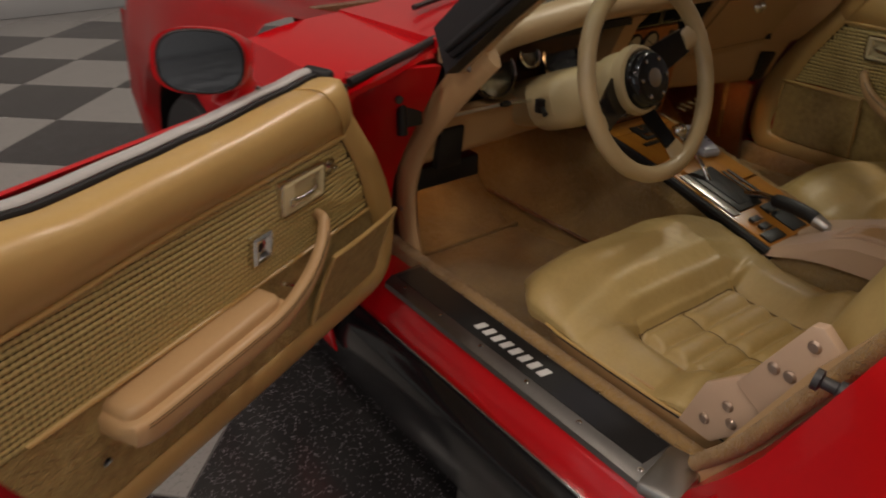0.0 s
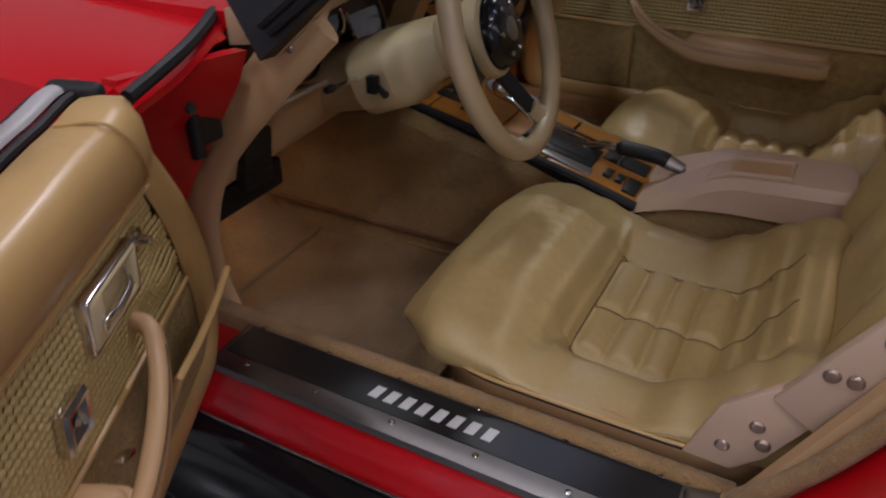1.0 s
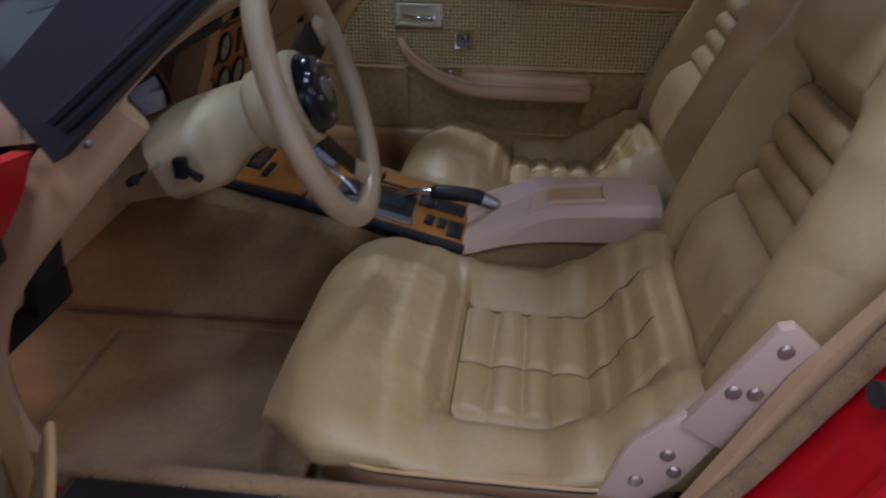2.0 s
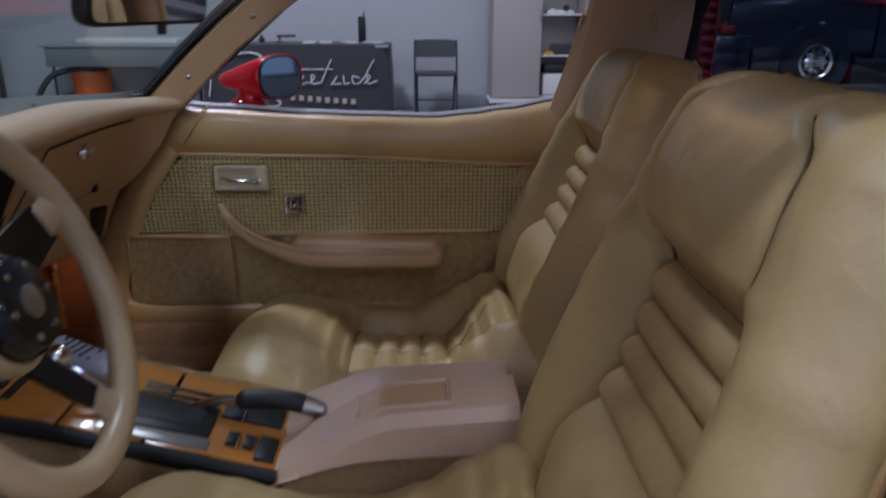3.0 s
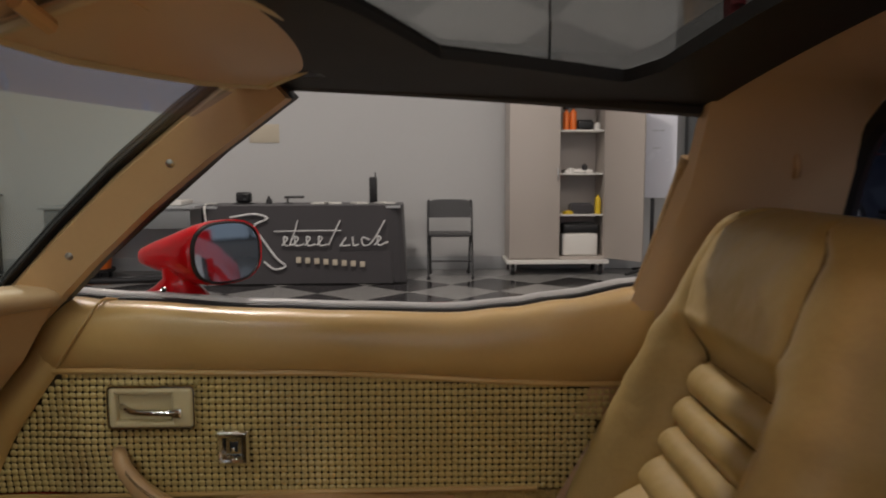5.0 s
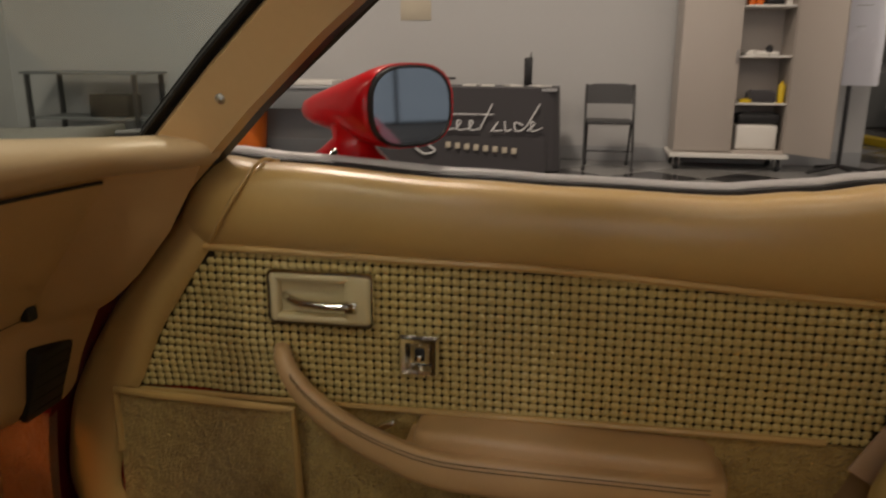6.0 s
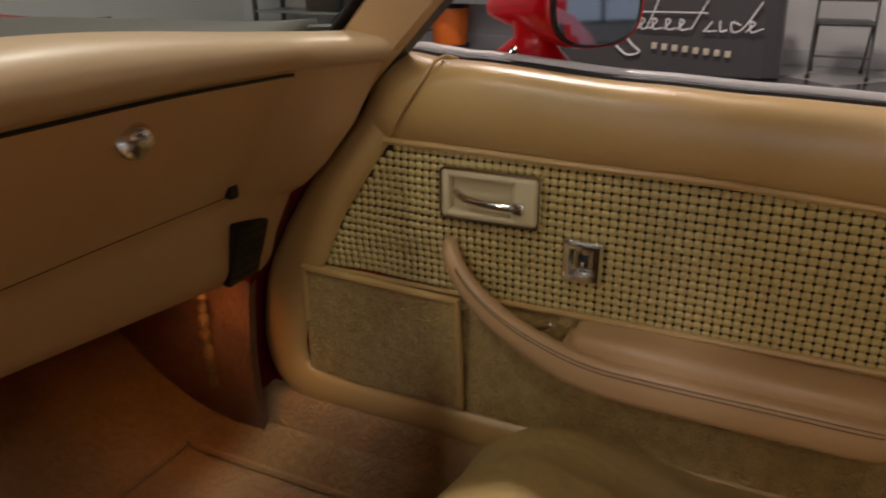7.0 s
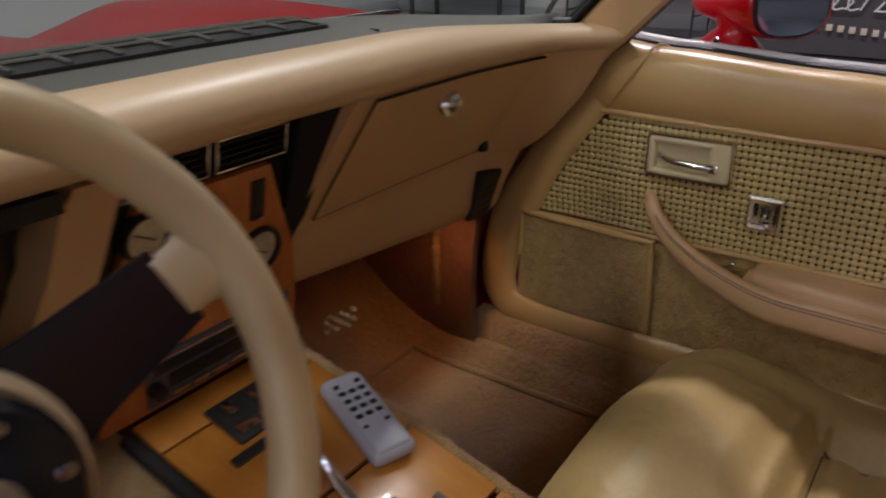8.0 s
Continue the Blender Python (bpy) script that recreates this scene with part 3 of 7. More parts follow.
# floor, tunnel and firewall, carpeted
part("floor_pan", span(-0.60, 0.60, 1.02, -0.95, 0.18, 0.215), BLACK, car)
for s in (1, -1):
    def foot(u, v):
        y = -0.62 + 1.50 * v
        z = 0.30 - 0.012 * math.sin(3 * math.pi * u) * 0.5 + 0.02 * noise.noise((u * 4, v * 5, s)) * 0.4
        z += 0.34 * smooth(0.45, 0.95, y) + 0.05 * smooth(0.86, 1.0, u) + 0.03 * smooth(0.14, 0.0, u)
        return (s * (0.11 + 0.505 * u), y, z)
    part("floor_carpet", slab(foot, 30, 50, 0.03, (0, 0, -1)), CARPET, car, "worn tan cut-pile floor carpet")
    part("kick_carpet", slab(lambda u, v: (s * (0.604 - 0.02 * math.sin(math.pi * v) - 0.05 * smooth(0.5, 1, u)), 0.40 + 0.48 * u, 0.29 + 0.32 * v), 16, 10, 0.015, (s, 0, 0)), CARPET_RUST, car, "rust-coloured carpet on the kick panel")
    part("kick_seam", tube(spline([(s * 0.580, 0.47, 0.60), (s * 0.578, 0.472, 0.50), (s * 0.585, 0.475, 0.40)], 20), [random.uniform(0.003, 0.009) for _ in range(41)], 6), CARPET, car, "frayed carpet edge")
    top = 0.450 if s < 0 else 0.398
    part("sill_carpet", prism([(s * 0.598, 0.29), (s * 0.606, top - 0.05), (s * 0.616, top - 0.014), (s * 0.630, top), (s * 0.643, top), (s * 0.651, top - 0.006), (s * 0.651, top - 0.05), (s * 0.645, 0.28)], "y", 0.43, -0.40, 0.004), CARPET_SILL, car, "tan carpeted inner sill")
part("floor_mat", slab(lambda u, v: (0.17 + 0.37 * u, 0.10 + 0.40 * v, 0.316 + 0.16 * smooth(0.45, 0.95, 0.10 + 0.4 * v) + 0.004 * noise.noise((6 * u, 6 * v, 3))), 20, 20, 0.012, (0, 0, -1)), CARPET, car, "loose tan floor mat")
part("floor_mat", slab(lambda u, v: (-0.17 - 0.37 * u, 0.06 + 0.44 * v, 0.316 + 0.16 * smooth(0.45, 0.95, 0.06 + 0.44 * v) + 0.004 * noise.noise((6 * u, 6 * v, 7))), 20, 20, 0.012, (0, 0, -1)), CARPET, car, "loose tan floor mat")
for s, ya, yb in ((1, 0.10, 0.50), (-1, 0.06, 0.50)):
    def rim_at(x, y):
        return V(s * x, y, 0.320 + 0.16 * smooth(0.45, 0.95, y))
    loop_ = [rim_at(0.17 + 0.037 * k, yb) for k in range(11)] + [rim_at(0.54, yb + (ya - yb) * k / 10) for k in range(1, 11)] + [rim_at(0.54 - 0.037 * k, ya) for k in range(1, 11)] + [rim_at(0.17, ya + (yb - ya) * k / 10) for k in range(1, 10)]
    part("mat_binding", tube(loop_, 0.006, 6, loop=True), CARPET, car, "bound edge of the floor mat")
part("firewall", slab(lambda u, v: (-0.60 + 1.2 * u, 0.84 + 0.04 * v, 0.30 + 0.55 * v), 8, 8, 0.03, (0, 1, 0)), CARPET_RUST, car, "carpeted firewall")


def tunnel_ring(y):
    w = line([(-0.62, 0.098), (-0.20, 0.100), (0.0, 0.114), (0.30, 0.135), (0.85, 0.25)], y)
    h = line([(-0.62, 0.52), (-0.30, 0.517), (-0.217, 0.508), (-0.12, 0.472), (0.25, 0.565), (0.36, 0.60), (0.85, 0.62)], y)
    half = [(w + 0.055, 0.25), (w + 0.03, 0.34), (w + 0.008, 0.44), (w, h - 0.02), (w - 0.02, h), (0, h)]
    pts = half + [(-x, z) for x, z in half[-2::-1]]
    return [(x, y, z) for x, z in pts]


part("tunnel_carpet", loft([tunnel_ring(-0.62 + 0.049 * i) for i in range(31)]), CARPET, car, "tan carpet over the transmission tunnel")
for s in (1, -1):
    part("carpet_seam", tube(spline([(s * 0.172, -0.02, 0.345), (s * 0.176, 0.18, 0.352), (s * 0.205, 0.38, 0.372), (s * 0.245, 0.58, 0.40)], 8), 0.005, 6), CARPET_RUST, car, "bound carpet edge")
part("rear_bulkhead", slab(lambda u, v: (-0.62 + 1.24 * u, -0.82 - 0.10 * v, 0.25 + 0.55 * v), 8, 8, 0.03, (0, -1, 0)), CARPET, car, "tan carpeted bulkhead behind the seats")
part("cargo_floor", span(-0.62, 0.62, -0.90, -1.75, 0.74, 0.78, 0.01), BLACK, car, "dark luggage shelf")

# rear quarters
for s in (1, -1):
    def quarter(u, v):
        jamb = line([(0, -0.36), (0.30, -0.44), (0.48, -0.52), (0.75, -0.60), (1, -0.66)], v)
        y = jamb + (-1.95 - jamb) * u
        hip = 0.845 + 0.045 * math.exp(-((y + 1.45) / 0.5) ** 2)
        z = line([(0, 0.30), (0.4, 0.56), (0.75, 0.80), (1, 0.905)], v) + 0.02 * smooth(0, 0.6, u) * v
        x = hip * line([(0, 0.95), (0.4, 1.0), (0.75, 0.965), (0.9, 0.90), (1, 0.80)], v)
        x = x - (0.105 * (1 - smooth(0.0, 0.10, u))) * (1 - 0.7 * v)
        return (s * x, y, z)
    part("rear_quarter", slab(quarter, 40, 20, 0.012, (-s, 0, 0)), RED, car, "glossy red rear wing")
    part("rear_jamb", slab(lambda u, v: (s * (0.675 + 0.10 * u - 0.02 * v), line([(0, -0.41), (0.25, -0.48), (0.47, -0.53), (0.7, -0.585), (1, -0.655)], v) - 0.012 * u, 0.435 + 0.455 * v), 4, 20, 0.02, (0, -1, 0)), RED, car, "red painted rear door jamb")
    part("windlace", tube(spline([(s * 0.668, -0.395, 0.455), (s * 0.676, -0.455, 0.54), (s * 0.676, -0.51, 0.645), (s * 0.670, -0.57, 0.76), (s * 0.650, -0.622, 0.88), (s * 0.616, -0.654, 1.00), (s * 0.586, -0.670, 1.08)], 8), 0.012, 10), CARPET_SILL, car, "fuzzy tan draught strip")
    part("striker", merge(lathe([(0.0, 0), (0.011, 0), (0.011, 0.018), (0.007, 0.02), (0.007, 0.034), (0.012, 0.036), (0.012, 0.043), (0, 0.044)], (s * 0.715, -0.575, 0.712), (0.2 * s, 0.95, 0.1), 16), lathe([(0, 0), (0.02, 0), (0.02, 0.006), (0, 0.008)], (s * 0.715, -0.577, 0.712), (0.2 * s, 0.95, 0.1), 16)), DARK_METAL, car, "dark steel door striker pin")
    part("sill_end_cap", box((s * 0.70, -0.385, 0.438), (0.10, 0.06, 0.022), 0.008, 2, Matrix.Rotation(radians(12), 3, "Z")), STEEL, car, "grey plastic sill end cap")
    part("side_trim", slab(lambda u, v: (s * (0.655 - 0.03 * v), line([(0, -0.38), (0.5, -0.50), (1, -0.66)], v) - (0.55 - 0.2 * v) * u, 0.42 + 0.50 * v), 10, 14, 0.02, (s, 0, 0)), TAN_HARD, car, "tan quarter trim panel")
for s in (1, -1):
    part("cargo_side", slab(lambda u, v: (s * (0.60 - 0.01 * v), -0.84 - 0.90 * u, 0.60 + 0.315 * v), 10, 6, 0.02, (s, 0, 0)), BLACK, car, "black luggage bay side trim")
    part("cargo_sill", span(s * 0.575, s * 0.66, -0.90, -1.72, 0.905, 0.925, 0.008), BLACK, car, "black window sill trim")
part("tail", slab(lambda u, v: (-0.80 + 1.6 * u, -1.95 - 0.12 * (1 - (2 * u - 1) ** 2), 0.35 + 0.57 * v), 16, 6, 0.02, (0, 1, 0)), RED, car, "red tail panel")
part("rear_deck", slab(lambda u, v: (-0.72 + 1.44 * u, -1.50 - 0.46 * v, 0.90 + 0.015 * (1 - (2 * u - 1) ** 2)), 12, 6, 0.02, (0, 0, -1)), RED, car, "red rear deck")

# windscreen frame, roof
for s in (1, -1):
    lo, hi = V(s * 0.602, 0.205, 0.893), V(s * 0.528, -0.128, 1.163)
    d = (hi - lo).normalized()
    n_in = V(-s, 0.0, -0.25)
    n_in = (n_in - d * n_in.dot(d)).normalized()
    w = d.cross(n_in).normalized()
    if w.y < 0:
        w = -w

    def bar(a, b, wa, wb, ta, tb, k0=-0.08, k1=1.04):
        rings = []
        for k in (k0, 0.25, 0.5, 0.75, k1):
            c = lo + (hi - lo) * k + V(0, 0.008 * math.sin(math.pi * k), 0.008 * math.sin(math.pi * k))
            rings.append([c + w * p + n_in * q for p, q in ((wa, tb), (wa + 0.006, ta), (wb - 0.006, ta), (wb, tb))])
        return loft(rings)
    part("pillar_trim", bar(0, 0, -0.030, 0.034, 0.012, -0.006), TAN_HARD, car, "tan windscreen pillar trim")
    part("pillar_seal", bar(0, 0, 0.0345, 0.049, 0.006, -0.012), RUBBER, car, "black rubber windscreen seal")
    part("pillar", bar(0, 0, -0.034, 0.055, -0.008, -0.040), RUBBER, car, "black windscreen pillar with drip rail")
    for q in (-0.046, -0.055):
        part("drip_rail", tube([lo + n_in * q + w * (-0.02 - (q + 0.046)), hi + n_in * q + w * (-0.02 - (q + 0.046))], 0.007, 8), RUBBER, car)
    for k in (0.22, 0.66):
        c = lo + (hi - lo) * k + V(0, 0.007, 0.007) + n_in * 0.0115
        part("screw", lathe([(0.0055, 0), (0.0055, 0.001), (0.003, 0.003), (0, 0.0032)], c, n_in, 12), STEEL, car)


def screen(u, v):
    a = 2 * u - 1
    xb, yb, zb = 0.612 * a, 0.56 - 0.335 * abs(a) ** 2.4, 0.918
    xt, yt, zt = 0.512 * a, -0.045 - 0.055 * a * a, 1.172 - 0.006 * a * a
    return (xb + (xt - xb) * v, yb + (yt - yb) * v + 0.01 * math.sin(math.pi * v), zb + (zt - zb) * v + 0.018 * math.sin(math.pi * v))


ws = slab(screen, 28, 14, 0.005, (0, 0.5, 0.8))
part("windscreen", ws, WSCREEN, car, "clear curved windscreen glass")
part("shade_band", slab(lambda u, v: tuple(V(*screen(u, 0.84 + 0.14 * v)) - V(0, 0.002, 0.004)), 28, 4, 0.001, (0, 0.5, 0.8)), BAND, car, "blue tinted shade band")
part("header", slab(lambda u, v: (-0.53 + 1.06 * u, -0.045 - 0.055 * (2 * u - 1) ** 2 - 0.085 * v, 1.166 + 0.010 * math.sin(math.pi * v) - 0.004 * (2 * u - 1) ** 2 + 0.012 * v), 24, 6, -0.03, (0, 0, -1)), DASH_TAN, car, "tan padded windscreen header")
part("header_seal", tube([(-0.50, -0.145, 1.188), (-0.25, -0.132, 1.194), (0, -0.128, 1.196), (0.25, -0.132, 1.194), (0.50, -0.145, 1.188)], 0.012, 8), RUBBER, car, "black roof seal")
part("roof_bar", slab(lambda u, v: (-0.072 + 0.144 * u, -0.10 - 0.56 * v, 1.197 - 0.010 * math.sin(math.pi * u) + 0.004 * math.sin(math.pi * v)), 8, 16, -0.03, (0, 0, -1)), DASH_TAN, car, "tan padded centre roof bar")
part("roof_skin", slab(lambda u, v: (-0.085 + 0.17 * u, -0.08 - 0.60 * v, 1.236), 4, 10, 0.006, (0, 0, -1)), RED, car, "red painted centre roof strip")
dome = part("dome_lamp", span(-0.074, -0.046, -0.388, -0.517, 1.179, 1.198, 0.005), TAN_HARD, car, "courtesy lamp on the roof bar")
part("lens", span(-0.0785, -0.050, -0.405, -0.500, 1.177, 1.190, 0.005, 3), LENS, dome, "lit amber lens")
part("latch", span(-0.10, -0.05, -0.512, -0.575, 1.182, 1.212, 0.007), BLACK, car, "black roof panel latch")
part("latch", span(-0.10, -0.05, -0.185, -0.215, 1.190, 1.206, 0.007), BLACK, car, "black roof panel latch")


def hoop(u, v):
    a = 2 * u - 1
    y = -0.655 - 0.222 * v
    if abs(a) < 0.62:
        k = a / 0.62
        x, z = 0.47 * k, 1.196 - 0.022 * k * k
        y -= 0.012 * k * k * (1 - v)
    else:
        k = (abs(a) - 0.62) / 0.38
        x = math.copysign(line([(0, 0.47), (0.12, 0.515), (0.25, 0.545), (0.6, 0.592), (1, 0.638)], k), a)
        z = line([(0, 1.174), (0.12, 1.158), (0.25, 1.125), (0.6, 1.00), (1, 0.80)], k)
        y += (line([(0, -0.667), (0.25, -0.676), (0.5, -0.668), (0.6, -0.658), (0.8, -0.628), (1, -0.600)], k) + 0.655) * (1 - v)
    z -= 0.035 * v * (1 - abs(a))
    return (x, y, z)


part("roof_hoop", slab(hoop, 72, 12, -0.04, (0, -0.1, -1)), DASH_TAN, car, "tan vinyl roof hoop and rear pillars")
for s in (1, -1):
    part("coat_hook", merge(tube(spline([(s * 0.585, -0.80, 1.085), (s * 0.567, -0.797, 1.09), (s * 0.560, -0.80, 1.07), (s * 0.570, -0.803, 1.055)], 6), 0.005, 8), lathe([(0, 0), (0.017, 0), (0.015, 0.006), (0, 0.008)], (s * 0.588, -0.80, 1.08), (-s, 0, 0), 16)), TAN_HARD, car, "tan coat hook")


def back_glass(u, v):
    a = 2 * u - 1
    y0, z0 = -0.86, 1.195
    x = 0.63 * math.sin(a * 1.35) / math.sin(1.35)
    drop = abs(a) ** 5
    zt, zb = 1.185 - 0.24 * drop, 0.93
    yt, yb = -0.875 - 0.02 * a * a, -1.70 + 0.25 * a * a
    return (x * (1 + 0.06 * v), yt + (yb - yt) * v, zt + (zb - zt) * v + 0.05 * math.sin(math.pi * v))


part("rear_window", slab(back_glass, 40, 16, 0.005, (0, 0, 1)), DARKGLASS, car, "dark tinted wraparound rear window")
for s in (1, -1):
    part("rear_window_frame", merge(tube(spline([(s * 0.617, -0.895, 0.925), (s * 0.607, -0.888, 0.98), (s * 0.585, -0.886, 1.05), (s * 0.545, -0.888, 1.115), (s * 0.47, -0.890, 1.145), (s * 0.30, -0.890, 1.150), (s * 0.02, -0.890, 1.156)], 8), 0.016, 8), tube([(s * 0.617, -0.89, 0.905), (s * 0.64, -1.2, 0.905), (s * 0.66, -1.5, 0.905)], 0.03, 8)), RUBBER, car, "black rear window surround")

# roof panels
for s in (1, -1):
    t = thing("roof_panel", "smoked glass roof panel in a black frame", "roof panel", (s * 0.3, -0.38, 1.19), group="roof panels")

    def pane(u, v):
        x = 0.075 + 0.405 * u
        return (s * x, -0.15 - 0.505 * v, 1.206 - 0.03 * u ** 2 + 0.004 * math.sin(math.pi * v))
    g = part("pane", slab(pane, 14, 10, 0.005, (0, 0, -1)), SMOKED, t, "smoked glass")

    def rail(u, v):
        y = -0.115 - 0.565 * v
        inner = line([(-0.68, 0.085), (-0.594, 0.085), (-0.586, 0.26), (-0.575, 0.40), (-0.55, 0.455), (-0.45, 0.418), (-0.34, 0.379), (-0.268, 0.215), (-0.209, 0.119), (-0.17, 0.085)], y)
        x = inner + (0.553 - inner) * u
        return (s * x, y, 1.199 - 0.030 * (x / 0.553) ** 2 - 0.026 * v * (x / 0.553))
    part("side_rail", slab(rail, 14, 80, 0.014, (0, 0, 1)), FRAME_BLACK, t, "black moulded frame rail")
    part("rail_seal", tube(spline([(s * 0.552, -0.10, 1.178), (s * 0.556, -0.30, 1.168), (s * 0.557, -0.48, 1.156), (s * 0.553, -0.67, 1.141)], 8), 0.011, 8), RUBBER, t, "black rubber seal")
    part("front_rail", span(s * 0.078, s * 0.36, -0.122, -0.148, 1.192, 1.206, 0.004), FRAME_BLACK, t)
    part("rear_rail", span(s * 0.078, s * 0.40, -0.650, -0.672, 1.196, 1.210, 0.004), FRAME_BLACK, t)

# sun visors
for s in (1, -1):
    t = thing("sun_visor", "tan vinyl sun visor folded up under the roof", "sun visor", (s * 0.30, -0.10, 1.16), group="sun visors")

    def visor(u, v):
        # inner front corner, outer front, outer rear tip, inner rear
        fr = V(0.115, -0.030, 1.152) + (V(0.50, -0.128, 1.160) - V(0.115, -0.030, 1.152)) * u
        ri = V(0.105, -0.165, 1.194) if s > 0 else V(0.105, -0.205, 1.190)
        re = ri + (V(0.445, -0.225, 1.188) - ri) * u
        bow = 0.020 * math.sin(math.pi * u)
        fr = fr + V(0, 0.6 * bow, 0)
        re = re + V(0, -bow, 0.004 * math.sin(math.pi * u))
        k = 0.12 * smooth(0.90, 1.0, u) + 0.08 * smooth(0.08, 0.0, u)
        p = fr + (re - fr) * (k + (1 - 2 * k) * v)
        p.z -= 0.007 * math.sin(math.pi * v) * math.sin(math.pi * u) ** 0.5
        return (s * p.x, p.y, p.z)
    part("panel", slab(visor, 24, 14, 0.006, (0, 0.1, 1)), DASH_TAN, t, "tan vinyl panel")
    part("hem", tube([visor(0, 0.0), visor(0.25, 0), visor(0.5, 0), visor(0.75, 0), visor(1, 0), visor(1, 1), visor(0.75, 1), visor(0.5, 1), visor(0.25, 1), visor(0, 1)], 0.0045, 6, loop=True), TRIM_PIPE, t, "stitched hem")
    part("hinge", tube([(s * 0.10, -0.09, 1.158), (s * 0.07, -0.085, 1.168)], 0.006, 8), TAN_HARD, t)

t = thing("rear_view_mirror", "black framed rear-view mirror on the windscreen", "mirror", (0.0, 0.03, 1.10))
mm = Matrix.Translation((0.022, 0.004, 1.104)) @ Matrix.Rotation(radians(-15), 4, "Z") @ Matrix.Rotation(radians(8), 4, "X")


def rrect(w, h, r, n=6):
    out = []
    for cx, cz, a0 in ((w - r, h - r, 0), (-w + r, h - r, 90), (-w + r, -h + r, 180), (w - r, -h + r, 270)):
        for k in range(n + 1):
            a = radians(a0 + 90 * k / n)
            out.append((cx + r * math.cos(a), cz + r * math.sin(a)))
    return out


b = prism(rrect(0.128, 0.034, 0.018), "y", 0.0, 0.022, 0.004)
b.transform(mm)
part("shell", b, BLACK, t, "black plastic shell")
b = prism(rrect(0.121, 0.028, 0.014), "y", -0.002, 0.003)
b.transform(mm)
part("mirror_glass", b, MIRROR, t, "reflecting glass")
part("stem", tube([(0.008, 0.03, 1.12), (0.006, 0.045, 1.15), (0.0, 0.025, 1.18)], 0.008, 8), BLACK, t)
part("tab", box((0.035, 0.004, 1.066), (0.018, 0.008, 0.014), 0.002), BLACK, t, "black dipping lever")

# ---- dashboard ----
dash = thing("dashboard", "tan padded dashboard with glovebox, black centre stack and instruments", "dashboard", (0, 0.30, 0.60))


def roll_ring(x):
    a = abs(x) / 0.60
    k = 0.050 * smooth(0.80, 1.0, a) if x < 0 else 0.058 * smooth(0.49, 0.606, x)
    prof = [(0.262, 0.946), (0.242, 0.9435), (0.226, 0.937), (0.215, 0.926), (0.2125, 0.914), (0.217, 0.902), (0.228, 0.8935), (0.30, 0.875), (0.30, 0.92)]
    dz = -0.024 * smooth(0.35, 1.0, a) - 0.004 * a
    return [(x, y - k * (1 if i < 7 else 0), z + dz * ((1.0, 1.0, 0.85, 0.65, 0.45, 0.3, 0.25, 0.25, 1.0)[i] if x > 0 else 1.0)) for i, (y, z) in enumerate(prof)]


part("pad_roll", loft([roll_ring(-0.602 + 1.204 * i / 48) for i in range(49)]), DASH_TAN, dash, "soft tan padded dash roll", angle=55)


def pad_top(u, v):
    a = 2 * u - 1
    y0, y1 = 0.262, 0.60 - 0.33 * abs(a) ** 2.6
    y = y0 + (max(y1, y0 + 0.01) - y0) * v
    z = 0.945 - 0.024 * smooth(0.35, 1.0, abs(a)) - 0.004 * abs(a) + 0.010 * math.sin(math.pi * min(1, v * 2.2)) - 0.035 * smooth(0.35, 1, v)
    return (0.602 * a, y, z)


part("upper_pad", slab(pad_top, 48, 16, 0.03, (0, 0, -1)), PAD, dash, "grey-olive dash top pad")
def grille_z(x, y):
    v = (y - 0.262) / (0.338 - 0.33 * (abs(x) / 0.602) ** 2.6)
    return 0.945 - 0.024 * smooth(0.35, 1.0, abs(x) / 0.602) - 0.004 * abs(x) / 0.602 + 0.010 * math.sin(math.pi * min(1, v * 2.2)) - 0.035 * smooth(0.35, 1, v)


grille = part("defroster_grille", slab(lambda u, v: (-0.36 + 0.53 * u, 0.300 + 0.105 * v, grille_z(-0.36 + 0.53 * u, 0.300 + 0.105 * v) + 0.0035), 20, 8, 0.006, (0, 0, -1)), BLACK, dash, "black defroster grille")
for yy in (0.327, 0.350, 0.378):
    part("grille_bar", tube([(-0.36 + 0.053 * k, yy, grille_z(-0.36 + 0.053 * k, yy) + 0.005) for k in range(11)], 0.0022, 6), PAD, grille)
for k in range(12):
    xx = -0.315 + 0.043 * k
    part("grille_bar", tube([(xx, 0.302 + 0.0103 * m_, grille_z(xx, 0.302 + 0.0103 * m_) + 0.005) for m_ in range(11)], 0.0018, 6), PAD, grille)
part("speaker_lid_seam", tube([(0.21, 0.268, 0.9465), (0.225, 0.40, 0.944), (0.40, 0.40, 0.935)], 0.0015, 6), BLACK, dash)


# lower face on the passenger's side
def face(x, v, out=0.0):
    y = line([(0, 0.234), (0.10, 0.250), (0.62, 0.338), (0.70, 0.346), (0.95, 0.358), (1, 0.372)], v)
    zl = line([(0.12, 0.655), (0.60, 0.604)], x)
    z = line([(0, 0.894), (0.10, 0.870), (0.62, 0.738), (0.70, 0.722), (1, 0.0)], v) if v <= 0.70 else 0.722 + (zl - 0.722) * (v - 0.70) / 0.30
    swell = smooth(0.50, 0.606, x) * line([(0, 0.072), (0.1, 0.076), (0.3, 0.082), (0.5, 0.074), (0.62, 0.060), (0.7, 0.040), (0.85, 0.014), (1, 0.0)], v) * 0.86
    return V(x, y - out - swell, z - 0.008 * smooth(0.3, 0.6, x) * (1 - v))


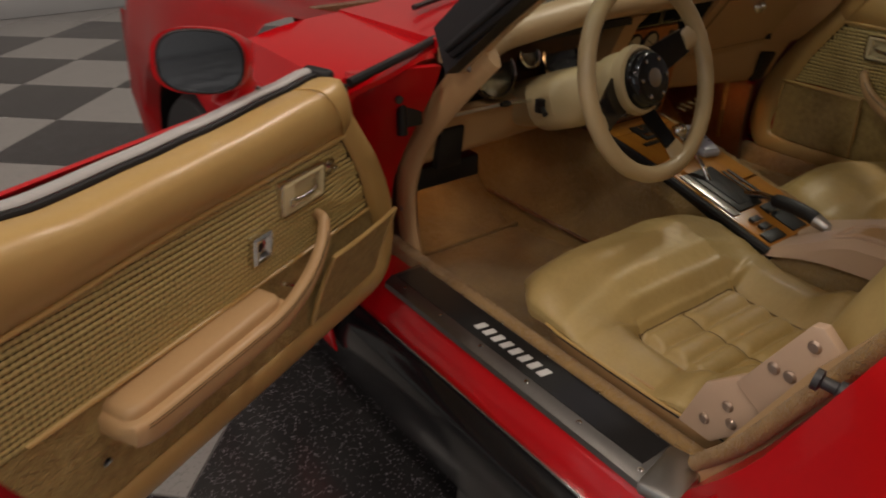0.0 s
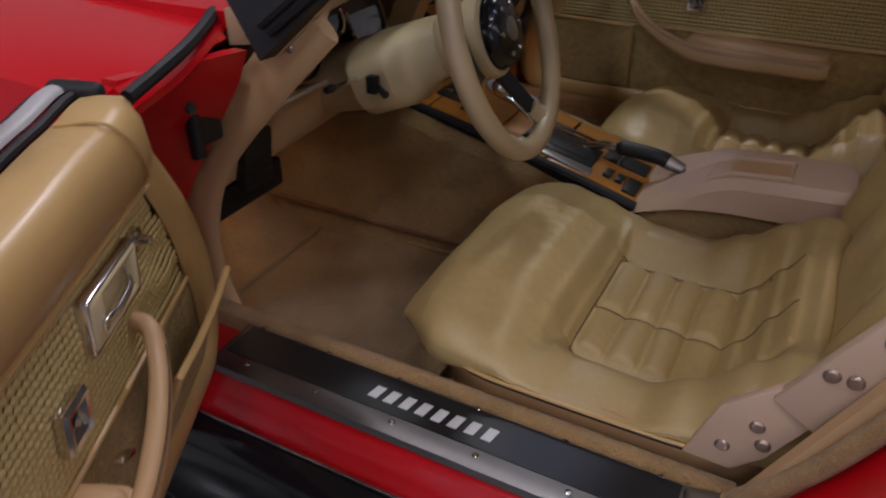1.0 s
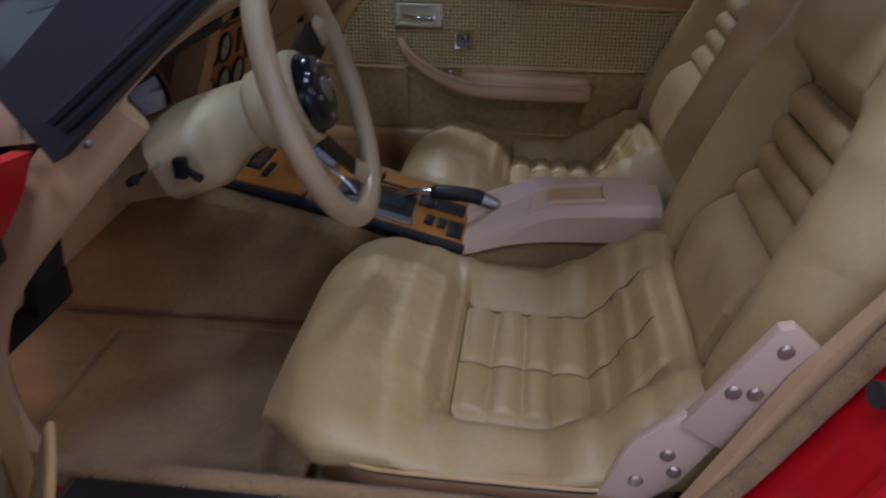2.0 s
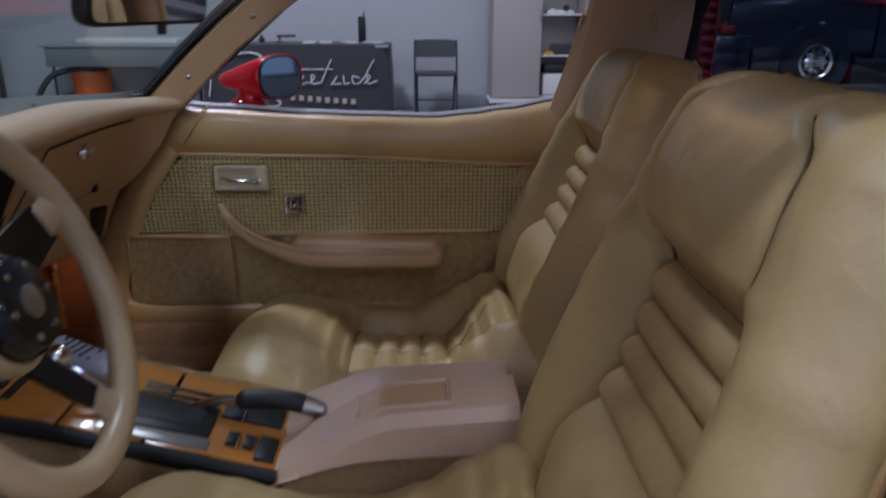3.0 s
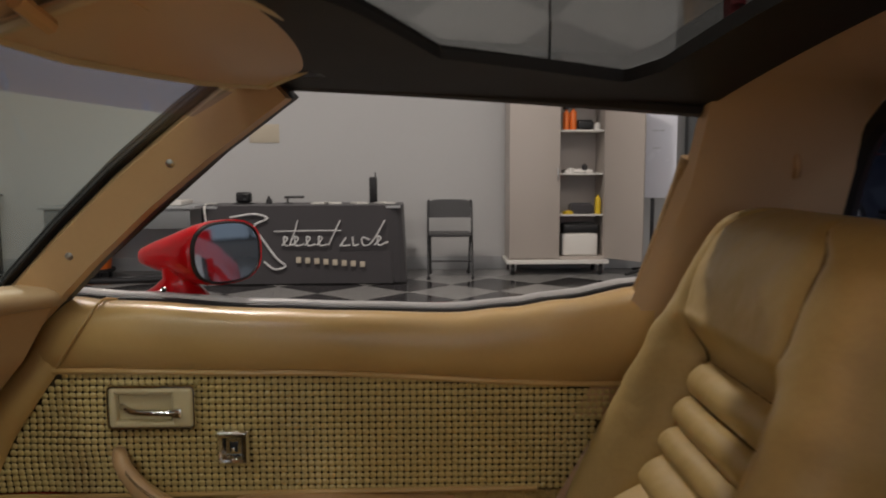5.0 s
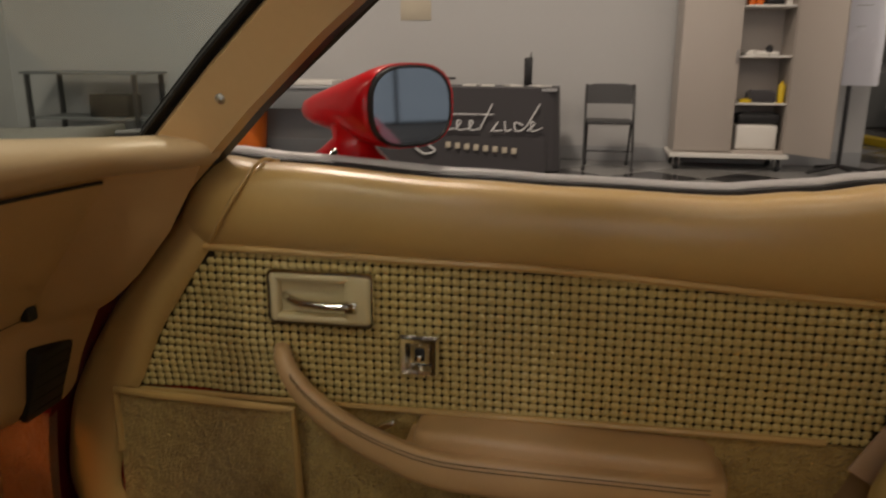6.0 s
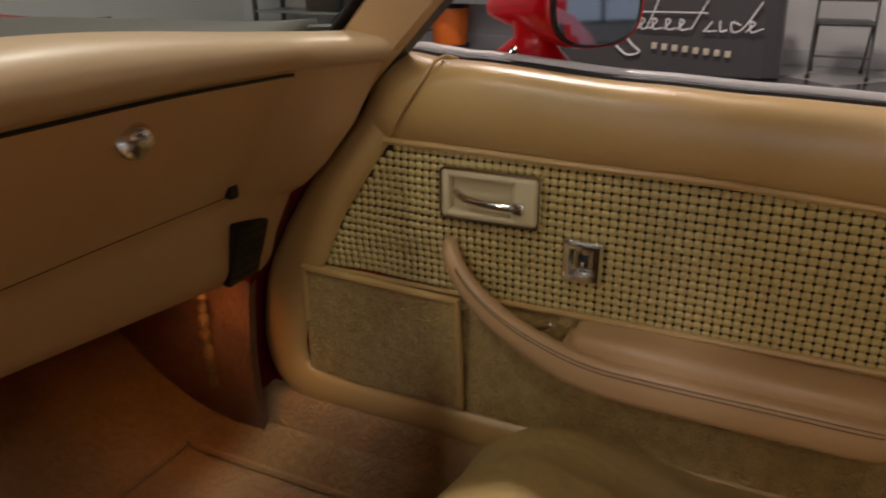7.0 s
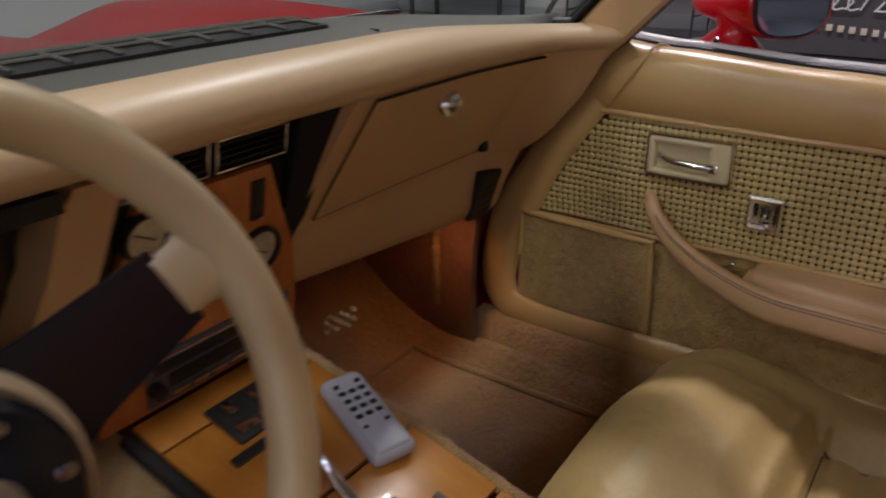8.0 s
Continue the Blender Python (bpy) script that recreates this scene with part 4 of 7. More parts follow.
part("lower_panel", slab(lambda u, v: face(*(lambda x0: (x0 + (0.592 - x0) * u, v))(line([(0, 0.138), (0.3, 0.131), (0.62, 0.128), (1, 0.129)], v))), 40, 30, 0.03, (0, 1, 0.1)), TAN_HARD, dash, "tan moulded dash face")


def glove(u, v):
    x = line([(0, 0.166), (1, 0.512)], u) + (-0.008 + 0.002 * u) * v
    vv = 0.035 + 0.575 * v
    return face(x, vv, 0.004)


gb = part("glovebox_door", slab(glove, 24, 16, 0.012, (0, 1, 0.5)), TAN_HARD, dash, "tan glovebox lid")
for run, r_, mt in (([glove(k / 16, 0) for k in range(17)], 0.0019, BLACK), ([glove(k / 16, 1) for k in range(17)], 0.0016, BLACK), ([glove(0, k / 8) for k in range(9)], 0.0016, SEAM), ([glove(1, k / 8) for k in range(9)], 0.0009, SEAM)):
    part("glovebox_gap", tube([V(p.x, p.y + 0.0015, p.z) for p in run], r_, 6), mt, dash, "dark gap along the lid")
nf = V(0, -0.83, 0.55).normalized()
part("glovebox_lock", lathe([(0, 0), (0.0165, 0), (0.0165, 0.004), (0.013, 0.008), (0.011, 0.018), (0.007, 0.021), (0, 0.021)], glove(0.43, 0.235), (0, -0.9, 0.4), 20), CHROME, gb, "chrome lock knob")
part("glovebox_tab", box(glove(0.985, 0.95) + V(0, -0.002, 0), (0.014, 0.012, 0.016), 0.003), BLACK, gb, "black catch")
for s, vy, vz in ((1, 0.357, 0.655), (-1, 0.333, 0.665)):
    tilt = Matrix.Rotation(radians(19 if s > 0 else 8), 3, "X")
    part("side_vent", box((s * (0.546 if s > 0 else 0.555), vy, vz), (0.060, 0.022, 0.088), 0.004, 2, tilt), BLACK, dash, "black square air vent")
    for k in range(5):
        part("slat", box(V(s * (0.546 if s > 0 else 0.555), vy, vz) + tilt @ V(0, -0.0095, -0.032 + 0.016 * k), (0.052, 0.004, 0.0022), 0.0008, 1, tilt), RUBBER, dash)
# jamb red with the gap's shade already in the colour
part("gap_jamb", slab(lambda u, v: face(0.592, v) + V(0.004 + 0.040 * u, 0.012 + 0.012 * u, 0), 4, 24, 0.02, (0, 1, 0)), JAMB, dash, "red jamb in the gap beside the door, shade painted in")

# driver's side: recess with instruments, lower panel
part("instrument_panel", slab(lambda u, v: (-0.575 + 0.41 * u, 0.30 + 0.05 * v, 0.868 - 0.135 * v), 10, 6, 0.02, (0, 1, 0.2)), BLACK, dash, "black instrument panel")
part("cluster_hood", slab(lambda u, v: (-0.58 + 0.42 * u, 0.235 + 0.09 * v, 0.872 - 0.002 * v), 10, 6, 0.014, (0, 0, 1)), BLACK, dash)
for gx, r in ((-0.46, 0.052), (-0.28, 0.052), (-0.37, 0.026)):
    g = part("gauge", lathe([(r, 0), (r, 0.014), (r - 0.005, 0.016), (r - 0.006, 0.006), (0, 0.006)], (gx, 0.322, 0.80 + (0.02 if r < 0.04 else 0)), (0, -0.93, 0.35), 32), BLACK, dash, "black round dial with chrome ring")
    part("bezel", lathe([(r, 0.012), (r + 0.001, 0.0165), (r - 0.004, 0.0175), (r - 0.005, 0.012)], (gx, 0.322, 0.80 + (0.02 if r < 0.04 else 0)), (0, -0.93, 0.35), 32), CHROME, g)
    part("needle", box((gx + 0.012, 0.3125, 0.802), (0.03, 0.002, 0.003), 0), ORANGE, g)
part("cluster_trim", tube([(-0.575, 0.305, 0.738), (-0.40, 0.305, 0.738), (-0.175, 0.305, 0.742)], 0.004, 6), TRIM, dash, "bright edge strip")
part("cluster_veneer", slab(lambda u, v: (-0.56 + 0.385 * u, 0.303 + 0.036 * v, 0.855 - 0.105 * v), 4, 4, 0.004, (0, 1, 0)), DARK_VENEER, dash, "dark brown instrument panel veneer")


def dl(u, v):
    x = -0.604 + 0.465 * u
    y = line([(0, 0.300), (0.2, 0.318), (0.9, 0.345), (1, 0.36)], v)
    return (x, y, line([(0, 0.745), (0.12, 0.735), (1, 0.628 + 0.02 * u)], v))


part("lower_panel", slab(dl, 20, 10, 0.03, (0, 1, 0.1)), TAN_HARD, dash, "tan moulded dash face under the instruments")
part("under_dash", span(-0.590, -0.42, 0.400, 0.44, 0.548, 0.598, 0.006), BLACK, dash, "black trim under the dash")
et = spline([(-0.590, 0.165, 0.893), (-0.604, 0.255, 0.800), (-0.612, 0.350, 0.69), (-0.614, 0.395, 0.59), (-0.614, 0.400, 0.50), (-0.618, 0.375, 0.425)], 8)
for q in (et[3], et[30]):
    part("trim_screw", lathe([(0.006, 0), (0.006, 0.0012), (0.004, 0.003), (0, 0.0034)], V(q.x - 0.0135, q.y, q.z), (-1, 0, 0), 12), STEEL, dash)
part("end_trim", tube(et, [0.034] * len(et), 12, flat=0.42, up=(1, 0, 0)), TAN_HARD, dash, "tan moulded door opening trim")
part("pod_divider", loft([[(x0, y0, z), (x1, y0, z), (x1, y0 + 0.07, z), (x0, y0 + 0.07, z)] for x0, x1, y0, z in ((-0.150, -0.104, 0.238, 0.885), (-0.152, -0.106, 0.262, 0.86), (-0.166, -0.122, 0.274, 0.81), (-0.190, -0.140, 0.290, 0.755), (-0.205, -0.125, 0.305, 0.72), (-0.21, -0.120, 0.318, 0.66))]), TAN_HARD, dash, "tan strut beside the centre stack")

# centre stack, leaning back
SO, SU, SN = V(0.0, 0.288, 0.890), V(0, 0.223, -0.975).normalized(), V(0, -0.975, -0.223).normalized()


def st(x, d, out=0.0):
    return V(x, 0, 0) + SO + SU * d + SN * out


def on_stack(x0, x1, d0, d1, out, thick, bev=0.002):
    m = Matrix((V(1, 0, 0), SU, SN)).transposed()
    return box(st((x0 + x1) / 2, (d0 + d1) / 2, out), (x1 - x0, d1 - d0, thick), bev, 2, m)


stack = part("radio_panel", on_stack(-0.122, 0.122, 0.0, 0.268, -0.030, 0.05, 0.004), FRAME_BLACK, dash, "black centre stack with gauges and radio")
part("stack_top", slab(lambda u, v: (-0.124 + 0.248 * u, 0.246 + 0.045 * v, 0.892 - 0.004 * v), 4, 4, 0.006, (0, 0, 1)), BLACK, stack)
for s in (1, -1):
    part("stack_frame", loft([[(s * 0.100, y1, z), (s * xo, y0, z), (s * xo, 0.36, z), (s * 0.100, 0.36, z)] for y0, y1, z, xo in ((0.250, 0.270, 0.893, 0.142), (0.318, 0.318, 0.76, 0.133), (0.340, 0.328, 0.727, 0.130), (0.350, 0.345, 0.665, 0.127))]), FRAME_BLACK, stack, "black stack edge")
for x0, x1 in ((-0.090, -0.001), (0.006, 0.092)):
    fr = merge(on_stack(x0, x1, 0.014, 0.0165, 0.003, 0.006, 0.0006), on_stack(x0, x1, 0.0455, 0.048, 0.003, 0.006, 0.0006), on_stack(x0, x0 + 0.0025, 0.014, 0.048, 0.003, 0.006, 0.0006), on_stack(x1 - 0.0025, x1, 0.014, 0.048, 0.003, 0.006, 0.0006))
    part("air_vent", fr, CHROME, stack, "chrome framed air vent")
    for k in range(4):
        part("slat", on_stack(x0 + 0.004, x1 - 0.004, 0.021 + 0.0065 * k, 0.0225 + 0.0065 * k, -0.002, 0.01, 0.0005), RUBBER, stack)


def veneer(u, v):
    d = 0.056 + 0.234 * v
    return st((2 * u - 1) * line([(0.056, 0.073), (0.09, 0.085), (0.158, 0.110), (0.225, 0.122), (0.29, 0.122)], d), d, 0.004)


part("gauge_panel", slab(veneer, 6, 20, 0.008, -SN), COPPER, stack, "reddish veneer gauge panel")
for gx, gd, r in ((-0.066, 0.086, 0.025), (-0.012, 0.088, 0.027), (-0.078, 0.151, 0.027), (-0.006, 0.151, 0.028), (0.063, 0.151, 0.028)):
    g = part("gauge", lathe([(r, 0.0), (r, 0.007), (r - 0.002, 0.010), (r - 0.005, 0.009), (r - 0.006, 0.005), (0, 0.005)], st(gx, gd, 0.0), SN, 28), BLACK, stack, "black round gauge")
    part("gauge_face", lathe([(0, 0.005), (r * 0.82, 0.005), (r * 0.81, 0.0075), (0, 0.0075)], st(gx - 0.003, gd - 0.002, 0.0), SN, 24), DIAL, stack, "glazed dial face with a pale reflection painted in")
    part("needle", box(st(gx - 0.003, gd - 0.002, 0.0080), (r * 0.95, 0.0016, 0.0012), 0.0003, 1, Matrix((V(0.86, 0, 0) + SU * 0.5, SU * 0.86 - V(0.5, 0, 0), SN)).transposed()), BLACK, stack)
part("switch_slot", on_stack(0.049, 0.066, 0.068, 0.112, 0.005, 0.004, 0.0015), BLACK, stack, "black rocker switch in the panel")
part("switch_tip", on_stack(0.056, 0.062, 0.108, 0.112, 0.008, 0.004, 0.0005), CHROME, stack, "small bright switch tip")
radio = part("radio", on_stack(-0.072, 0.108, 0.221, 0.284, 0.004, 0.008, 0.003), RADIO_GREY, stack, "blue-grey radio face with a dark slot")
part("radio_slot", on_stack(-0.066, 0.086, 0.230, 0.243, 0.008, 0.003, 0.001), BLACK, radio, "dark tuning slot")
part("radio_trim", on_stack(-0.072, 0.092, 0.2245, 0.2265, 0.009, 0.003, 0.0005), CHROME, radio, "bright trim strip")
part("radio_display", on_stack(-0.050, 0.070, 0.248, 0.266, 0.008, 0.003, 0.001), BLACK, radio, "dark radio display")
for x in (-0.066, 0.086):
    part("knob", lathe([(0, 0), (0.009, 0), (0.008, 0.012), (0, 0.013)], st(x, 0.258, 0.007), SN, 16), BLACK, radio)
for k in range(5):
    part("button", on_stack(-0.046 + 0.024 * k, -0.027 + 0.024 * k, 0.271, 0.277, 0.009, 0.005, 0.001), CHROME, radio)

# courtesy lamps: lit while a door is open
for x, ly in ((-0.42, 0.56), (0.53, 0.43)):
    cz = 0.60 if x < 0 else 0.648
    cl = thing("courtesy_lamp", "small lit courtesy lamp under the dashboard", "lamp", (x, ly, cz))
    part("housing", span(x - 0.03, x + 0.03, ly - 0.02, ly + 0.02, cz - 0.004, cz + 0.012, 0.004), BLACK, cl)
    part("lens", span(x - 0.024, x + 0.024, ly - 0.015, ly + 0.015, cz - 0.010, cz - 0.0045, 0.002), LENS, cl, "lit amber lens")
    lamp = bpy.data.lights.new("courtesy", "AREA")
    lamp.shape, lamp.size, lamp.size_y, lamp.energy, lamp.color = "RECTANGLE", 0.05, 0.03, 0.055 if x > 0 else 0.18, (1.0, 0.42, 0.13) if x > 0 else (1.0, 0.58, 0.26)
    lo = new("courtesy_light", lamp)
    lamp.spread = radians(180 if x < 0 else 105)
    lo.matrix_world = pose(x, ly, cz - 0.012, 0, 0, 0)
lamp = bpy.data.lights.new("dome", "POINT")
lamp.shadow_soft_size, lamp.energy, lamp.color = 0.02, 0.42, (1.0, 0.64, 0.30)
lo = new("dome_light", lamp)
lo.location = (-0.064, -0.4525, 1.153)

# ---- centre console ----
con = thing("centre_console", "amber wood veneer console with tan plastic rear section", "console", (0, 0, 0.45))


def pl(x, y, up=0.0):
    z = line([(-0.13, 0.486), (0.05, 0.534), (0.16, 0.563), (0.30, 0.592), (0.36, 0.606)], y) + up
    return V(x, y, z)


def on_plate(x0, x1, y0, y1, up, thick, bev=0.0015):
    a = math.atan2(pl(0, y1).z - pl(0, y0).z, y1 - y0)
    return box(pl((x0 + x1) / 2, (y0 + y1) / 2, up), (x1 - x0, y1 - y0, thick), bev, 2, Matrix.Rotation(a, 3, "X"))


part("body", loft([[(-0.100, y, 0.40), (-0.102, y, pl(0, y).z - 0.006), (0.112, y, pl(0, y).z - 0.006), (0.110, y, 0.40)] for y in (-0.135, 0.10, 0.36)]), BLACK, con, "black console frame")
part("edge_strip", tube([pl(-0.102, -0.128, -0.004), pl(-0.102, 0.05, -0.004), pl(-0.102, 0.16, -0.004), pl(-0.102, 0.34, -0.004)], 0.009, 8), RUBBER, con, "black edge moulding")
part("carpet_edge", tube([pl(0.1115 + random.uniform(-0.0015, 0.0015), -0.128 + 0.0078 * k, -0.003) for k in range(61)], [random.uniform(0.007, 0.0095) for k in range(61)], 8), CARPET_SILL, con, "frayed pale carpet edge")
for y0_, y1_ in ((0.30, 0.345), (0.16, 0.30), (0.05, 0.16), (-0.128, 0.05)):
    part("veneer", on_plate(-0.094, 0.104, y0_ + 0.0005, y1_ - 0.0005, 0.0, 0.008), WOOD, con, "amber burr wood veneer")
part("heater_panel", on_plate(-0.036, 0.058, 0.254, 0.312, 0.006, 0.006), BLACK, con, "black heater control panel")
for k in range(3):
    part("control_bar", on_plate(-0.030 + 0.029 * k, -0.006 + 0.029 * k, 0.260, 0.274, 0.010, 0.003, 0.0005), CHROME, con, "bright control legend")
    part("control_lever", on_plate(-0.022 + 0.030 * k, -0.014 + 0.030 * k, 0.284, 0.302, 0.012, 0.008), CHROME, con)
for x0, x1, y0, y1 in ((-0.058, 0.004, 0.236, 0.248), (0.028, 0.036, -0.02, 0.09), (0.046, 0.054, -0.02, 0.09)):
    part("slot", on_plate(x0, x1, y0, y1, 0.005, 0.004, 0.001), BLACK, con, "black slot")
part("shift_plate", on_plate(-0.062, 0.018, -0.03, 0.115, 0.006, 0.006), BLACK, con, "black shifter surround")
part("shift_slot", on_plate(-0.045, -0.012, -0.015, 0.09, 0.0095, 0.003), RUBBER, con)
part("shift_indicator", on_plate(-0.088, -0.064, -0.035, 0.115, 0.006, 0.005), STEEL, con, "bright gear indicator strip")
part("shift_shaft", tube(spline([pl(-0.034, 0.070, 0.0), (-0.034, 0.098, 0.575), (-0.032, 0.140, 0.606), (-0.030, 0.170, 0.622)], 5), 0.006, 10), CHROME, con, "chrome shift lever shaft")
part("shift_knob", lathe([(0, -0.004), (0.008, -0.003), (0.012, 0.004), (0.0165, 0.012), (0.0175, 0.020), (0.0155, 0.028), (0.009, 0.033), (0, 0.034)], (-0.030, 0.166, 0.618), (0, 0.5, 0.86), 20), CHROME, con, "bright chrome shift knob")
for x, y in ((-0.052, -0.060), (0.012, -0.055), (-0.052, -0.083)):
    part("switch", on_plate(x - 0.014, x + 0.014, y - 0.008, y + 0.008, 0.008, 0.008), BLACK, con, "black rocker switch")
    part("switch_trim", on_plate(x - 0.016, x + 0.016, y - 0.0095, y - 0.0075, 0.009, 0.007, 0.0005), CHROME, con)
part("ashtray", on_plate(-0.086, -0.030, -0.122, -0.094, 0.005, 0.008), BLACK, con, "black ashtray lid")
part("brake_slot", on_plate(0.0, 0.05, -0.12, -0.03, 0.005, 0.004), RUBBER, con, "black brake lever slot")
part("brake_grip", tube(spline([(0.008, -0.055, 0.540), (0.008, -0.09, 0.541), (0.008, -0.135, 0.537), (0.008, -0.155, 0.531)], 5), [0.009] + [0.0145] * 14 + [0.010], 12), BLACK, con, "black parking brake grip")
part("brake_lever", tube([(0.008, -0.06, 0.540), (0.010, -0.03, 0.540), (0.012, 0.02, 0.524)], 0.008, 10), CHROME, con, "chrome parking brake lever")
part("brake_collar", lathe([(0, 0), (0.015, 0), (0.011, 0.03), (0, 0.036)], (0.008, -0.153, 0.531), (-0.02, -1, -0.3), 14), STEEL, con)


def rear_ring(y, x0, x1, hs):
    h = line(hs, y)
    low = line([(-0.46, 0.520), (-0.30, 0.515), (-0.217, 0.506), (-0.122, 0.474)], y)
    return [(x0 - 0.004, y, low), (x0 - 0.001, y, h - 0.018), (x0 + 0.012, y, h - 0.002), (x0 + 0.020, y, h), (x1 - 0.007, y, h), (x1, y, h - 0.007), (x1 + 0.004, y, low)]


RY = (-0.122, -0.16, -0.20, -0.245, -0.265, -0.285, -0.34, -0.40, -0.455, -0.46)
HL = [(-0.46, 0.588), (-0.29, 0.577), (-0.255, 0.566), (-0.16, 0.510), (-0.122, 0.488)]
part("rear_section", loft([rear_ring(y, -0.106, -0.006, HL) for y in RY]), ROSE, con, "pinkish-tan moulded rear console", angle=30)
part("rear_ledge", loft([rear_ring(y, -0.005, 0.106, [(-0.46, 0.555), (-0.25, 0.545), (-0.122, 0.492)]) for y in RY]), ROSE, con, "lower pinkish-tan console ledge", angle=30)
part("tray", prism([(-0.250, 0.559), (-0.278, 0.576), (-0.36, 0.5835), (-0.36, 0.56), (-0.25, 0.545)], "x", -0.078, -0.026), TAN_HARD, con, "shallow recessed tray")
rim_t = [(-0.084, -0.238, 0.557), (-0.020, -0.238, 0.557), (-0.020, -0.278, 0.576), (-0.020, -0.365, 0.584), (-0.084, -0.365, 0.584), (-0.084, -0.278, 0.576)]
part("tray_rim", tube(rim_t, 0.005, 8, loop=True), ROSE, con, "raised tray rim")

for k in range(12):
    i_, j_ = k // 2, (k % 2) * 2 + (k // 2) % 2
    part("emblem_piece", box((0.1475, 0.316 - 0.009 * i_, 0.604 + 0.0055 * i_ + 0.006 * j_), (0.003, 0.0075, 0.005), 0.0005, 1), CARPET, con, "small dull emblem piece")

remote = thing("remote_control", "silver-grey handheld remote control lying on the console", "remote control", pl(0.070, 0.19, 0.004))
ra = math.atan2(pl(0, 0.2).z - pl(0, 0.1).z, 0.1)
RM = Matrix.Rotation(radians(-18), 3, "Z") @ Matrix.Rotation(ra, 3, "X")
RC = pl(0.070, 0.190, 0.014)
part("case", merge(box(RC, (0.050, 0.120, 0.020), 0.0095, 4, RM), box(RC + RM @ V(0, -0.012, 0.0075), (0.040, 0.086, 0.009), 0.004, 3, RM)), SILVER, remote, "silver-grey plastic case")
for i in range(3):
    for j in range(4):
        part("button", box(RC + RM @ V(-0.0115 + 0.0115 * i, 0.029 - 0.0115 * j, 0.0115), (0.0085, 0.0065, 0.003), 0.0012, 1, RM), BLACK, remote)
for i, j in ((-1, 0.041), (1, 0.041), (-1, -0.020), (1, -0.020)):
    part("button", box(RC + RM @ V(0.0125 * i, j, 0.0100), (0.006, 0.0045, 0.006), 0.001, 1, RM), BLACK, remote)

# ---- steering wheel and column ----
sw = thing("steering_wheel", "cream leather-rimmed steering wheel with black spokes on a cream column", "steering wheel", (-0.374, 0.10, 0.80))
WT, WY = 0.334, 0.084
WA = V(math.sin(WY) * math.cos(WT), -math.cos(WY) * math.cos(WT), math.sin(WT))
WX = V(math.cos(WY), math.sin(WY), 0)
WU = WX.cross(WA) if WX.cross(WA).z > 0 else WA.cross(WX)
WC = V(-0.3155, 0.046, 0.8285) - WA * 0.012


def on_wheel(r, deg, out=0.0):
    a = radians(deg)
    return WC + WX * (r * math.cos(a)) + WU * (r * math.sin(a)) + WA * out


part("rim", tube([on_wheel(0.172, 360 * k / 64, 0.012) for k in range(64)], 0.0155, 14, loop=True), RIM, sw, "cream leather rim with finger grips")
for deg in (20, 200, -70):
    rings = []
    for r, w, o in ((0.030, 0.040 if deg != -70 else 0.020, -0.026), (0.075, 0.030 if deg != -70 else 0.018, -0.022), (0.142, 0.024 if deg != -70 else 0.015, 0.000)):
        a = radians(deg)
        t_ = -WX * math.sin(a) + WU * math.cos(a)
        c = on_wheel(r, deg, o)
        rings.append([c + t_ * w + WA * 0.003, c - t_ * w + WA * 0.003, c - t_ * w - WA * 0.003, c + t_ * w - WA * 0.003])
    part("spoke", loft(rings), GLOSS_BLACK, sw, "black metal spoke")
    rings = []
    for r, w, o, h in ((0.138, 0.020, 0.000, 0.006), (0.151, 0.021, 0.005, 0.009), (0.167, 0.028, 0.011, 0.012)):
        t_ = -WX * math.sin(radians(deg)) + WU * math.cos(radians(deg))
        c = on_wheel(r, deg, o)
        rings.append([c + t_ * w * math.cos(2 * math.pi * k / 10) + WA * h * math.sin(2 * math.pi * k / 10) for k in range(10)])
    part("spoke_end", loft(rings), RIM, sw, "cream leather spoke end")
part("horn_pad", lathe([(0, -0.03), (0.050, -0.03), (0.052, 0.0), (0.050, 0.012), (0.044, 0.019), (0.024, 0.021), (0, 0.021)], WC, WA, 32), GLOSS_BLACK, sw, "glossy black horn pad")
part("horn_emblem", lathe([(0.017, 0.020), (0.017, 0.0225), (0.013, 0.0235), (0, 0.0235)], WC, WA, 20), STEEL, sw, "small round emblem")
for k in range(6):
    part("hub_bolt", lathe([(0, 0.018), (0.004, 0.018), (0.004, 0.022), (0, 0.0225)], on_wheel(0.036, 60 * k), WA, 8), CHROME, sw)
part("hub_ring", lathe([(0.052, -0.034), (0.061, -0.030), (0.064, -0.018), (0.061, -0.006), (0.055, -0.003), (0.051, -0.008)], WC, WA, 36), CREAM, sw, "cream ring round the horn pad")
part("hub_cone", lathe([(0.040, -0.085), (0.052, -0.075), (0.056, -0.055), (0.050, -0.030), (0.048, -0.028)], WC, WA, 32), CREAM, sw, "cream column collar")
ax = -WA
cols = []
for k, (h, w, up, dn, lf) in enumerate(((0.080, 0.044, 0.044, 0.044, 0.0), (0.11, 0.048, 0.045, 0.050, 0.004), (0.125, 0.050, 0.045, 0.062, 0.03), (0.14, 0.052, 0.045, 0.07, 0.052), (0.20, 0.052, 0.044, 0.072, 0.055), (0.215, 0.050, 0.042, 0.066, 0.03), (0.30, 0.048, 0.040, 0.060, 0.01), (0.33, 0.045, 0.038, 0.055, 0.0))):
    c = WC + ax * h
    ring = []
    for j in range(24):
        a = 2 * math.pi * j / 24
        x = math.cos(a)
        z = math.sin(a)
        px = (w + (lf if x < 0 else 0)) * math.copysign(abs(x) ** 0.7, x)
        pz = (up if z > 0 else dn) * math.copysign(abs(z) ** 0.7, z)
        ring.append(c + WX * px + WU * pz)
    cols.append(ring)
